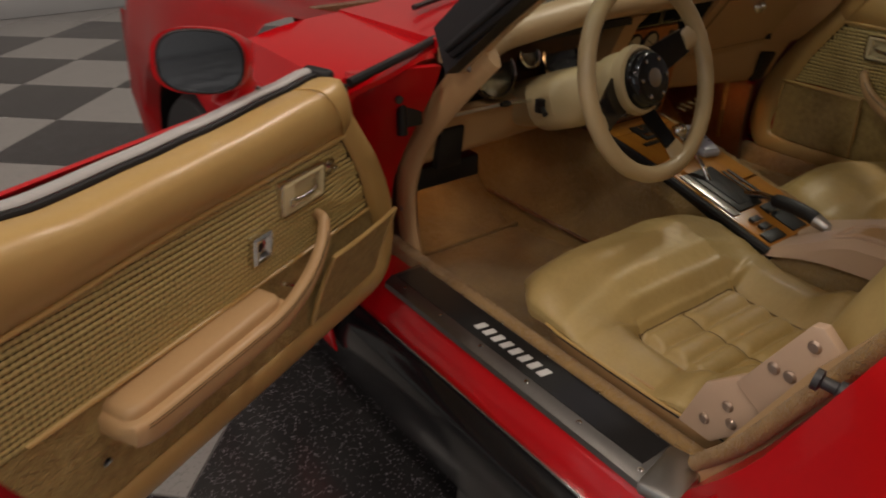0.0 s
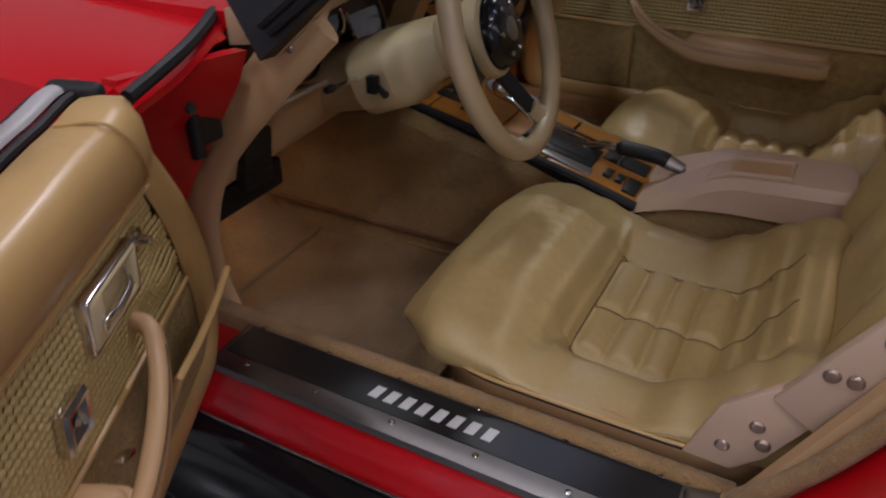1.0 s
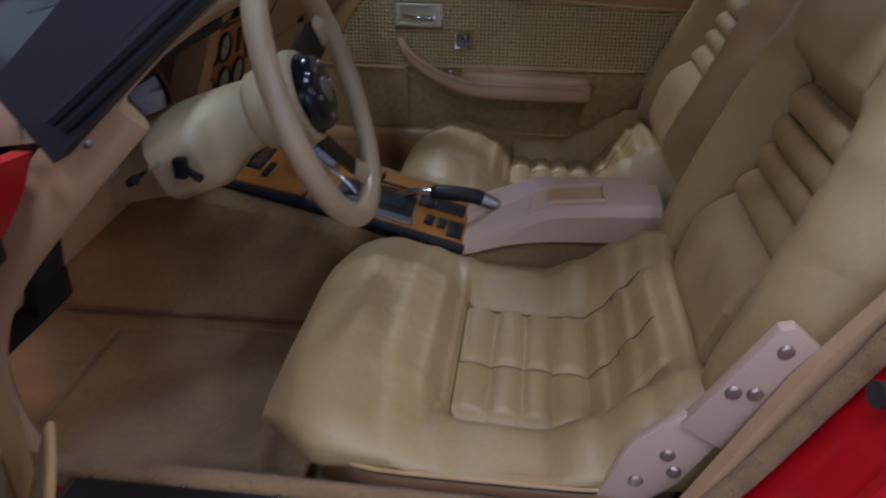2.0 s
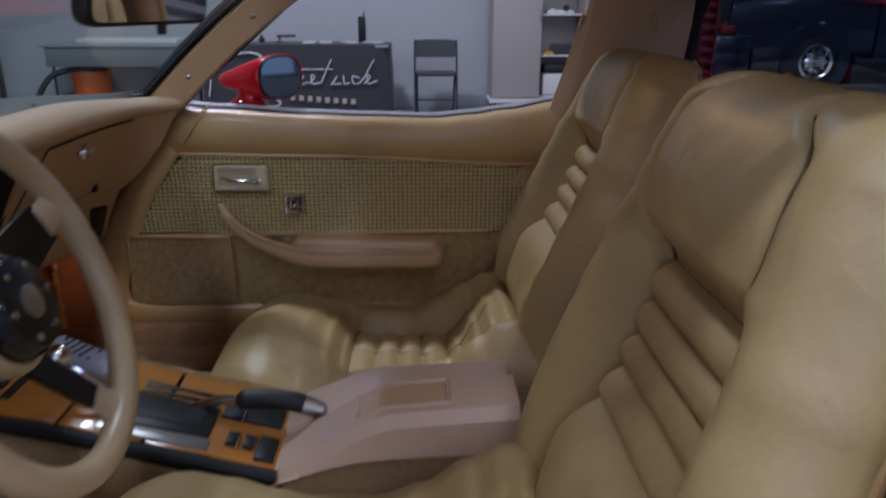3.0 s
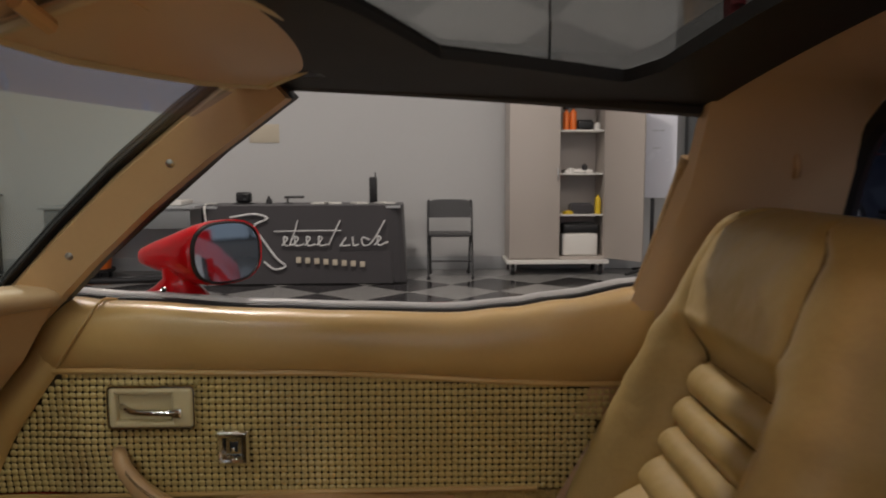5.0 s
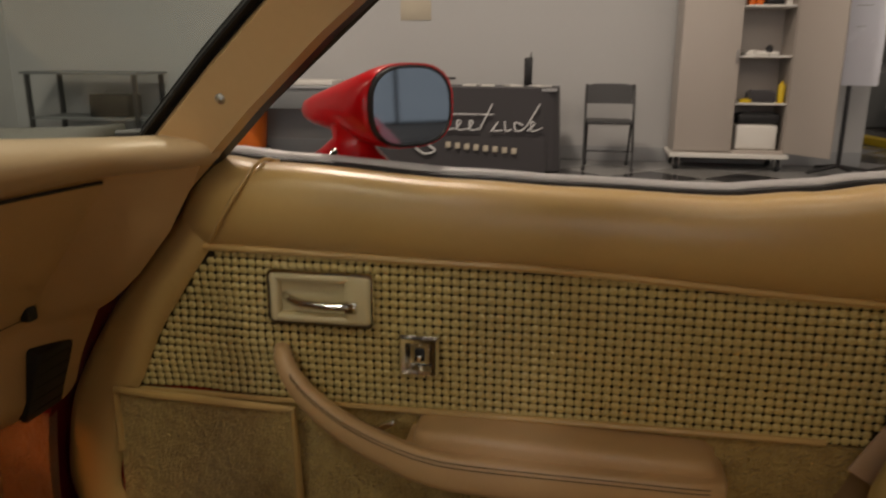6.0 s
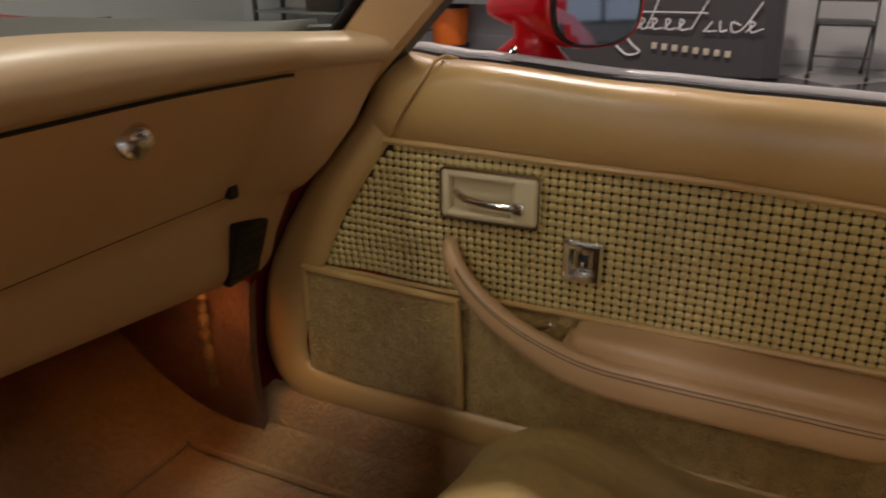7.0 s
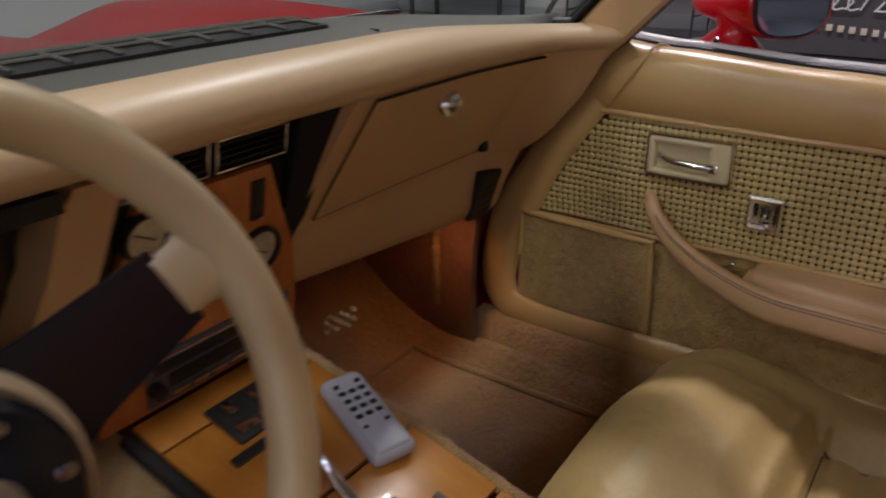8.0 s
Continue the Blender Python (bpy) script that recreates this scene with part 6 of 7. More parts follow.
    ar = P("armrest", loft(rings), TAN_HARD, t, "moulded tan armrest", 50)
    rings = []
    for y, xf, zt in ((-0.0455, 0.618, 0.590), (-0.048, 0.602, 0.598), (-0.054, 0.592, 0.6035), (-0.066, 0.586, 0.6055), (-0.15, 0.584, 0.6055), (-0.26, 0.584, 0.603), (-0.345, 0.585, 0.600), (-0.362, 0.589, 0.598), (-0.371, 0.600, 0.590)):
        c_ = [(0.641, 0.580), (xf, 0.580), (xf - 0.001, zt - 0.009), (xf + 0.003, zt - 0.003), (xf + 0.010, zt), (xf + 0.028, zt - 0.001), (0.641, zt + 0.001)]
        rings.append([(x, y, z) for x, z in c_])
    P("arm_pad", loft(rings), TAN_HARD, ar, "raised tan pad", 50)
    pull = [(0.636, 0.114, 0.670, 0.009, 0.009), (0.613, 0.104, 0.669, 0.010, 0.010), (0.603, 0.092, 0.653, 0.0105, 0.011), (0.593, 0.066, 0.629, 0.011, 0.013), (0.584, 0.020, 0.602, 0.012, 0.0155), (0.5785, -0.032, 0.5815, 0.012, 0.0185), (0.5775, -0.080, 0.5685, 0.0115, 0.0205), (0.5770, -0.14, 0.565, 0.0105, 0.021), (0.5770, -0.26, 0.5645, 0.0105, 0.021), (0.5775, -0.345, 0.564, 0.010, 0.0205), (0.584, -0.372, 0.564, 0.008, 0.017)]
    centre = spline([p[:3] for p in pull], 6)
    size = spline([(p[3], p[4], 0) for p in pull], 6)
    rings = []
    for i_, p in enumerate(centre):
        d_ = (centre[min(i_ + 1, len(centre) - 1)] - centre[max(i_ - 1, 0)]).normalized()
        across = V(1, 0, 0) - d_ * d_.x
        across.normalize()
        up_ = across.cross(d_)
        rings.append([p + across * size[i_].x * math.copysign(abs(math.cos(q)) ** 0.7, math.cos(q)) + up_ * size[i_].y * math.copysign(abs(math.sin(q)) ** 0.8, math.sin(q)) for q in [2 * math.pi * k / 16 for k in range(16)]])
    P("pull", loft(rings), TAN_HARD, ar, "curved tan pull handle", 60)
    for f_ in (0.58, 0.80):
        P("stitch_line", tube([p + V(-size[i_].x * (1.0 - 0.30 * (f_ - 0.5)), 0, size[i_].y * f_) for i_, p in enumerate(centre) if 12 < i_ < len(centre) - 4], 0.0006, 5), SEAM, ar, "stitched groove")

    # latch handle in its bezel
    bz = P("handle_bezel", loft([[(x_, 0.062 + w_, 0.737 + h_) for w_, h_ in rrect(0.062 - g_, 0.0318 - g_, 0.008 - g_)] for x_, g_ in ((0.641, 0), (0.6245, 0), (0.622, 0.0012), (0.622, 0.003), (0.641, 0.0034))], caps=False), CHROME, t, "chrome handle surround")
    P("bezel_plate", merge(span(0.6205, 0.641, 0.0035, 0.034, 0.7085, 0.7655, 0.006, 3), span(0.6205, 0.641, 0.110, 0.1205, 0.7085, 0.7655, 0.005, 3), span(0.6205, 0.641, 0.026, 0.114, 0.756, 0.7655, 0.0045, 3), span(0.6205, 0.641, 0.026, 0.114, 0.7085, 0.718, 0.0045, 3)), BEZEL, bz, "cream plastic plate")
    P("recess", span(0.6335, 0.642, 0.03, 0.11, 0.715, 0.758), BEZEL, bz)
    P("lever", merge(tube(spline([(0.632, 0.106, 0.737), (0.619, 0.085, 0.733), (0.617, 0.05, 0.731), (0.620, 0.028, 0.731)], 5), [0.0045] * 13 + [0.005] * 3, 10), span(0.616, 0.626, 0.018, 0.032, 0.724, 0.737, 0.002)), CHROME, bz, "chrome latch lever")
    frame_ = [[(x_, -0.050 + a_ * q_, 0.678 + b_ * q_ * 1.05) for a_, b_ in ((-1, -1), (1, -1), (1, 1), (-1, 1))] for x_, q_ in ((0.640, 0.0225), (0.624, 0.0225), (0.6195, 0.0195), (0.6205, 0.0150), (0.628, 0.0105))]
    lp = P("lock_plate", loft(frame_ + [[(0.6282, -0.050 + a_ * 0.01, 0.678 + b_ * 0.0105) for a_, b_ in ((-1, -1), (1, -1), (1, 1), (-1, 1))]]), CHROME, t, "square chrome lock plate", 20)
    P("lock_recess", span(0.6265, 0.6285, -0.0445, -0.0555, 0.671, 0.685, 0.0005), BLACK, lp, "dark slot")
    P("lock_slider", span(0.6215, 0.628, -0.0475, -0.0525, 0.672, 0.679, 0.0015), CHROME, lp, "small chrome slider")
    P("window_switch", box((0.606, -0.012, 0.598), (0.010, 0.032, 0.007), 0.002, 2, Matrix.Rotation(radians(-30), 3, "X")), CHROME, t, "small chrome toggle")
    if s < 0:
        P("remote_toggle", lathe([(0, 0), (0.014, 0), (0.014, 0.006), (0.006, 0.008), (0.005, 0.02), (0, 0.022)], (0.636, 0.150, 0.748), (-1, 0, 0), 16), CHROME, t, "chrome mirror toggle")
        P("arm_screw", lathe([(0, 0), (0.008, 0), (0.007, 0.006), (0, 0.007)], (0.632, -0.385, 0.51), (-1, 0, 0), 14), CHROME, t, "chrome cap screw")

    # outside mirror
    gc = V(0.762, -0.006, 0.940)
    gn = V(-0.58, -0.81, 0.03 if closed else 0.11).normalized()
    gu = V(0, 0, 1)
    gs = gu.cross(gn).normalized()
    gu = gn.cross(gs)
    tip = V(0.785, 0.128, 0.932)

    def oval(c, rs_, ru_, sh=0.0):
        return [c + gs * rs_ * math.copysign(abs(math.cos(q)) ** 0.75, math.cos(q)) + gu * ru_ * math.copysign(abs(math.sin(q)) ** 0.75, math.sin(q)) for q in [2 * math.pi * j / 32 for j in range(32)]]
    rings = []
    for k, (f_, rs_, ru_) in enumerate(((1.0, 0.007, 0.007), (0.93, 0.016, 0.014), (0.78, 0.027, 0.021), (0.55, 0.042, 0.030), (0.30, 0.057, 0.040), (0.10, 0.067, 0.048), (0.0, 0.070, 0.0505), (-0.06, 0.069, 0.050))):
        rings.append(oval(gc + (tip - gc) * f_, rs_, ru_))
    mir = P("mirror_housing", loft(rings), RED, t, "red aerodynamic door mirror", 60)
    P("mirror_glass", loft([oval(gc + gn * 0.010, 0.0605, 0.0445), oval(gc + gn * 0.0125, 0.0605, 0.0445)]), DOOR_MIRROR, mir, "tinted mirror glass")
    P("mirror_rim", loft([oval(gc + gn * d_, r1, r2) for d_, r1, r2 in ((0.003, 0.0655, 0.0485), (0.0135, 0.0645, 0.0478), (0.0145, 0.0625, 0.046), (0.011, 0.0600, 0.044))], caps=False), BLACK, mir, "black mirror rim")
    P("mirror_foot", loft([[(0.750 + wx_ * math.cos(a), cy + hw_ * math.copysign(abs(math.sin(a)) ** 0.7, math.sin(a)), z) for a in [2 * math.pi * j / 20 for j in range(20)]] for z, cy, hw_, wx_ in ((0.868, 0.068, 0.056, 0.034), (0.876, 0.066, 0.052, 0.032), (0.890, 0.062, 0.034, 0.026), (0.902, 0.058, 0.024, 0.024), (0.920, 0.056, 0.028, 0.026))]), RED, mir, "red mirror foot")
    P("mirror_screw", lathe([(0, 0), (0.006, 0), (0.005, 0.004), (0, 0.005)], (0.722, 0.072, 0.886), (-0.8, 0, 0.5), 10), CHROME, mir)
    return t


# red jamb seen past the open door
part("door_jamb", slab(lambda u, v: (-0.640 - 0.15 * u, front_edge(0.36 + 0.50 * v) + 0.024 + 0.05 * u, 0.36 + 0.50 * v), 6, 24, 0.02, (0, 1, 0)), RED, car, "glossy red door jamb")
for jx, jz in ((-0.70, 0.80), (-0.72, 0.66), (-0.69, 0.56)):
    part("jamb_bolt", lathe([(0, 0), (0.008, 0), (0.007, 0.005), (0, 0.006)], (jx, front_edge(jz) + 0.040, jz), (0, -1, 0), 10), DARK_METAL, car)
part("door_hinge", merge(box((-0.658, 0.305, 0.765), (0.036, 0.02, 0.056), 0.005), lathe([(0, 0), (0.010, 0), (0.010, 0.080), (0, 0.080)], (-0.682, 0.303, 0.725), (0, 0, 1), 12)), BLACK, car, "black door hinge")
# strip between the dash end and the closed door, the gap's shade in its colour
part("door_gap_strip", slab(lambda u, v: (0.598 + 0.075 * u, front_edge(0.40 + 0.47 * v) + 0.012 + 0.006 * u, 0.40 + 0.47 * v), 4, 24, 0.02, (0, 1, 0)), JAMB, car, "dark red strip along the door gap, shade painted in")
car_door(1)
driver_door = car_door(-1)
PV = Matrix.Translation((-HX, HY, 0.6))
driver_door.matrix_world = Matrix.Translation((-0.102, 0.040, 0.0475)) @ PV @ Matrix.Scale(0.868, 4) @ Matrix.Rotation(radians(-61.0), 4, "Z") @ Matrix.Rotation(radians(-1.6), 4, "X") @ Matrix.Rotation(radians(5.0), 4, "Y") @ PV.inverted() @ Matrix.Translation((-HX, HY, 0.42))

# ---- display table ----
tab = thing("folding_table", "folding table under a charcoal cloth by the white wall", "table", (6.78, 0.86, 0))
part("tabletop", span(6.46, 7.10, -0.04, 1.78, 0.705, 0.73, 0.006), GREY_PLASTIC, tab)
for x in (6.52, 7.04):
    for y in (0.05, 1.69):
        part("leg", tube([(x, y, 0), (x, y, 0.705)], 0.014, 8), DARK_METAL, tab)
cloth = thing("tablecloth", "charcoal fitted tablecloth printed with pale script", "tablecloth", (6.78, 0.86, 0.73))


def cloth_ring(z):
    k = (0.735 - z) / 0.73
    pts = []
    for i in range(48):
        a = 2 * math.pi * i / 48
        ex = math.copysign(abs(math.cos(a)) ** 0.28, math.cos(a))
        ey = math.copysign(abs(math.sin(a)) ** 0.28, math.sin(a))
        f = 0.012 * k * math.sin(9 * a) + 0.010 * k * math.sin(17 * a + 1)
        pts.append((6.78 + ex * (0.335 + 0.02 * k + f), 0.87 + ey * (0.925 + 0.03 * k + f), z))
    return pts


part("cloth", loft([cloth_ring(z) for z in (0.735, 0.737 - 0.01, 0.69, 0.5, 0.3, 0.12, 0.012)]), DARK_CLOTH, cloth, "charcoal stretch cloth")
FX = 6.418


def stroke(pts, w, mt=None):
    part("script_stroke", tube([(FX + 0.004 - 0.016 * (0.73 - z) / 0.73, y, z) for y, z in pts], w, 6), mt or WHITE_PRINT, cloth)


def curve2(pts, n=6):
    return [(p.x, p.y) for p in spline([V(a, b, 0) for a, b in pts], n)]


# loose pale script shapes and a row of bars
stroke(curve2([(1.52, 0.63), (1.30, 0.66), (1.18, 0.62), (1.30, 0.55), (1.22, 0.42), (1.10, 0.25), (1.02, 0.18), (1.12, 0.15), (1.22, 0.22)]), 0.011)
stroke(curve2([(1.12, 0.50), (0.80, 0.505), (0.50, 0.505)]), 0.007)
for i, yy in enumerate((1.00, 0.90, 0.79, 0.68)):
    stroke(curve2([(yy + 0.05, 0.37), (yy, 0.43), (yy + 0.03, 0.45), (yy + 0.02, 0.37), (yy - 0.05, 0.38)]), 0.008)
stroke(curve2([(0.98, 0.37), (0.93, 0.50), (0.90, 0.60)]), 0.007)
stroke(curve2([(0.62, 0.37), (0.55, 0.52), (0.51, 0.60)]), 0.007)
stroke(curve2([(0.52, 0.36), (0.46, 0.44), (0.50, 0.37), (0.42, 0.37)]), 0.008)
stroke(curve2([(0.40, 0.45), (0.39, 0.37), (0.34, 0.38)]), 0.008)
stroke(curve2([(0.24, 0.42), (0.31, 0.44), (0.30, 0.37), (0.22, 0.40), (0.10, 0.60)]), 0.008)
stroke(curve2([(0.20, 0.37), (0.14, 0.43), (0.17, 0.45), (0.16, 0.37), (0.07, 0.40)]), 0.008)
for k in range(8):
    y = 0.90 - 0.084 * k
    part("bar", box((FX - 0.006, y, 0.235 - 0.006 * k), (0.004, 0.045, 0.052), 0.001), CREAM_PRINT, cloth)

second = thing("folding_table", "plain grey folding table beside the cloth-covered one", "table", (7.08, 2.6, 0))
part("tabletop", span(6.76, 7.40, 1.95, 3.45, 0.69, 0.72, 0.008), GREY_PLASTIC, second)
part("apron", span(6.78, 6.80, 2.0, 3.4, 0.50, 0.69, 0.004), GREY_METAL, second)
for y in (2.05, 3.35):
    part("leg", merge(tube([(6.82, y, 0), (6.82, y, 0.69)], 0.013, 8), tube([(7.34, y, 0), (7.34, y, 0.69)], 0.013, 8), tube([(6.82, y, 0.2), (7.34, y, 0.2)], 0.01, 8)), DARK_METAL, second)

ob = thing("camera_rig", "small black camera on the table", "camera", (6.80, 1.48, 0.737))
part("body", box((6.80, 1.48, 0.80), (0.09, 0.14, 0.10), 0.02, 3), BLACK, ob)
part("lens", lathe([(0, 0), (0.035, 0), (0.035, 0.06), (0.028, 0.065), (0, 0.06)], (6.76, 1.46, 0.80), (-1, -0.2, 0), 16), BLACK, ob)
part("foot", box((6.80, 1.48, 0.743), (0.12, 0.18, 0.012), 0.004), BLACK, ob)
ob = thing("small_figurine_stand", "small dark bottle on the table", "bottle", (6.8, 1.24, 0.737))
part("body", lathe([(0, 0), (0.03, 0), (0.03, 0.04), (0.012, 0.055), (0.012, 0.075), (0, 0.076)], (6.8, 1.24, 0.737), (0, 0, 1), 14), DARK_METAL, ob)
ob = thing("desk_clamp", "small black clamp arm on the table", "clamp", (6.8, 1.02, 0.737))
part("post", tube([(6.8, 1.06, 0.737), (6.8, 1.06, 0.80)], 0.010, 8), DARK_METAL, ob)
part("arm", tube([(6.8, 1.09, 0.80), (6.8, 0.90, 0.803)], 0.013, 8), DARK_METAL, ob)
part("base", box((6.8, 1.05, 0.744), (0.06, 0.08, 0.012), 0.003), DARK_METAL, ob)
ob = thing("radio_tower", "tall slim black loudspeaker on the table", "loudspeaker", (6.9, 0.24, 0.737))
part("body", box((6.9, 0.24, 0.865), (0.06, 0.075, 0.25), 0.012), BLACK, ob)
part("aerial", tube([(6.9, 0.22, 0.98), (6.9, 0.22, 1.035)], 0.006, 8), BLACK, ob)
for k, y in enumerate((0.75, 0.60, 0.36, 0.12)):
    ob = thing("paper_stack", "low stack of white papers on the table", "papers", (6.75, y, 0.737))
    part("sheets", box((6.75, y, 0.744), (0.21, 0.12, 0.013), 0.001, 1, Matrix.Rotation(0.2 * k, 3, "Z")), PAPER, ob)
ob = thing("cable", "loose pale cable hanging over the table edge", "cable", (6.44, 1.72, 0.5))
part("lead", tube(spline([(6.7, 1.72, 0.745), (6.42, 1.74, 0.74), (6.39, 1.73, 0.60), (6.40, 1.68, 0.42), (6.39, 1.70, 0.25)], 8), 0.008, 6), PAPER, ob)
ob = thing("storage_tray", "grey plastic tray of small parts on the table", "tray", (7.0, 2.5, 0.72))
part("tray", span(6.84, 7.2, 2.1, 3.1, 0.722, 0.77, 0.01), PAPER, ob)

# ---- folding chair ----
def folding_chair(cx, cy):
    t = thing("folding_chair", "black steel folding chair with padded back by the wall", "chair", (cx, cy, 0))
    x = cx
    for s in (-1, 1):
        y = cy + s * 0.215
        part("front_leg", tube(spline([(x - 0.20, y, 0.0), (x - 0.06, y, 0.40), (x + 0.06, y, 0.72), (x + 0.065, y - s * 0.015, 0.755)], 5), 0.011, 8), DARK_METAL, t)
        part("rear_leg", tube([(x + 0.25, y - s * 0.02, 0.0), (x - 0.10, y - s * 0.02, 0.44)], 0.011, 8), DARK_METAL, t)
        for fx in (-0.20, 0.25):
            part("foot", lathe([(0, 0), (0.016, 0), (0.015, 0.03), (0, 0.031)], (x + fx, y - (s * 0.02 if fx > 0 else 0), 0), (0, 0, 1), 10), RUBBER, t)
    part("backrest", slab(lambda u, v: (x + 0.045 + 0.03 * v + 0.02 * (1 - (2 * u - 1) ** 2), cy - 0.205 + 0.41 * u, 0.585 + 0.178 * v - 0.02 * abs(2 * u - 1) ** 6 * v), 14, 8, 0.028, (1, 0, 0)), DARK_METAL, t, "black padded back")
    part("seat", box((x - 0.03, cy, 0.43), (0.38, 0.40, 0.03), 0.012), DARK_METAL, t, "black seat pan")
    part("crossbar", tube([(x - 0.142, cy - 0.215, 0.17), (x - 0.142, cy + 0.215, 0.17)], 0.008, 8), DARK_METAL, t)
    part("crossbar", tube([(x + 0.14, cy - 0.195, 0.14), (x + 0.14, cy + 0.195, 0.14)], 0.008, 8), DARK_METAL, t)
    return t


folding_chair(6.90, -0.51)

# ---- storage cabinet on wheels, one leaf open ----
cab = thing("storage_cabinet", "almond steel storage cabinet on wheels with one door open", "cabinet", (7.15, -1.57, 0))
CX0, CX1, CY0, CY1, CZ0, CZ1 = 6.95, 7.38, -2.06, -1.10, 0.16, 1.86
for y0, y1 in ((CY1, CY1 - 0.02), (CY0, CY0 + 0.02)):
    part("side_panel", span(CX0, CX1, y0, y1, CZ0, CZ1), CABINET, cab, "almond steel side", smooth=False)
part("back_panel", span(CX1 - 0.02, CX1 - 0.001, CY0 + 0.02, CY1 - 0.02, CZ0, CZ1), CABINET, cab, "almond steel back", smooth=False)
part("top_panel", span(CX0, CX1 - 0.02, CY0 + 0.02, CY1 - 0.02, CZ1 - 0.02, CZ1), CABINET, cab, smooth=False)
part("bottom_panel", span(CX0, CX1 - 0.02, CY0 + 0.02, CY1 - 0.02, CZ0, CZ0 + 0.03), CABINET, cab, smooth=False)
lf = part("door", span(CX0 - 0.022, CX0 - 0.002, CY1, -1.60, CZ0 + 0.02, CZ1 - 0.01, 0.004), CABINET, cab, "closed steel leaf")
part("handle", span(CX0 - 0.04, CX0 - 0.022, -1.57, -1.585, 0.95, 1.07, 0.004), STEEL, lf)
part("door", box((CX0 - 0.20, CY0 - 0.13, (CZ0 + CZ1) / 2), (0.46, 0.02, CZ1 - CZ0 - 0.03), 0.004, 2, Matrix.Rotation(radians(38), 3, "Z")), CABINET, cab, "open steel leaf")
for z in (0.61, 1.02, 1.445):
    part("shelf", span(CX0 + 0.03, CX1 - 0.02, CY0 + 0.02, CY1 - 0.02, z - 0.02, z, 0.003), PAPER, cab, "pale steel shelf")
part("base_board", span(CX0 - 0.06, CX1, CY0 - 0.03, CY1 + 0.03, 0.12, 0.158, 0.004), PAPER, cab, "pale dolly board")
for x in (6.98, 7.33):
    for y in (-2.02, -1.14):
        w = part("caster", lathe([(0, -0.018), (0.05, -0.018), (0.055, 0), (0.05, 0.018), (0, 0.018)], (x, y, 0.055), (0, 1, 0), 18), RUBBER, cab, "black caster")
        part("fork", span(x - 0.03, x + 0.03, y - 0.03, y - 0.022, 0.04, 0.12), STEEL, w)
        part("fork", span(x - 0.03, x + 0.03, y + 0.022, y + 0.03, 0.04, 0.12), STEEL, w)
items = [("spray_can", "orange and black spray can on a cabinet shelf", 1.445, -1.67, 0.033, 0.20, ORANGE), ("spray_can", "orange and black spray can on a cabinet shelf", 1.445, -1.74, 0.033, 0.21, ORANGE), ("bottle", "yellow squeeze bottle on a cabinet shelf", 0.61, -2.00, 0.03, 0.19, YELLOW), ("jar", "pale jar on a cabinet shelf", 1.02, -1.72, 0.04, 0.05, PAPER), ("jar", "dark jar on a cabinet shelf", 1.02, -1.86, 0.03, 0.09, DARK_METAL), ("jar", "pale jar on a cabinet shelf", 1.445, -1.98, 0.03, 0.07, PAPER), ("tape_roll", "yellow-green tape roll on a cabinet shelf", 0.61, -1.70, 0.055, 0.035, YELLOW)]
for nm, lab, z, y, r, h, mt in items:
    t = thing(nm, lab, nm.replace("_", " "), (7.03, y, z))
    part("body", lathe([(0, 0), (r, 0), (r, h * 0.8), (r * 0.7, h * 0.88), (r * 0.4, h * 0.9), (r * 0.4, h), (0, h)], (7.03, y, z), (0, 0, 1), 14), mt, t)
    if nm == "spray_can":
        part("cap", lathe([(0, 0), (r * 0.9, 0), (r * 0.8, 0.05), (0, 0.052)], (7.03, y, z + h), (0, 0, 1), 14), BLACK, t, "black cap")
for nm, lab, z, y, w, h, mt in (("tool_case", "black tool lying on a cabinet shelf", 1.445, -1.86, 0.16, 0.09, BLACK), ("parts_tray", "tray of small pale parts on a shelf", 1.02, -1.80, 0.28, 0.03, PAPER), ("rag_pile", "dark folded rag on a cabinet shelf", 0.61, -1.84, 0.22, 0.10, DARK_CLOTH), ("tool_case", "long black case on the cabinet floor", 0.42, -1.83, 0.36, 0.09, BLACK), ("paper_box", "white carton of papers in the cabinet bottom", 0.19, -1.82, 0.36, 0.22, PAPER)):
    t = thing(nm, lab, nm.replace("_", " "), (7.1, y, z))
    part("body", box((7.1, y, z + h / 2), (0.2, w, h), min(0.02, h / 3), 3), mt, t)
    part("lid", box((7.1, y, z + h + 0.004), (0.16, w * 0.8, 0.01), 0.003), mt, t)
t = thing("carton", "brown cardboard carton on top of the cabinet", "box", (7.15, -1.42, 1.86))
part("body", box((7.15, -1.42, 1.91), (0.25, 0.24, 0.10), 0.004, 1), CARD, t)
part("flap", box((7.06, -1.42, 1.965), (0.08, 0.24, 0.004), 0, 1, Matrix.Rotation(0.3, 3, "Y")), CARD, t)
t = thing("red_case", "flat red case on top of the cabinet", "case", (7.15, -1.83, 1.86))
part("body", box((7.15, -1.83, 1.885), (0.25, 0.26, 0.05), 0.012), ORANGE, t)
part("handle", tube([(7.02, -1.87, 1.885), (7.0, -1.83, 1.885), (7.02, -1.79, 1.885)], 0.006, 8), BLACK, t)

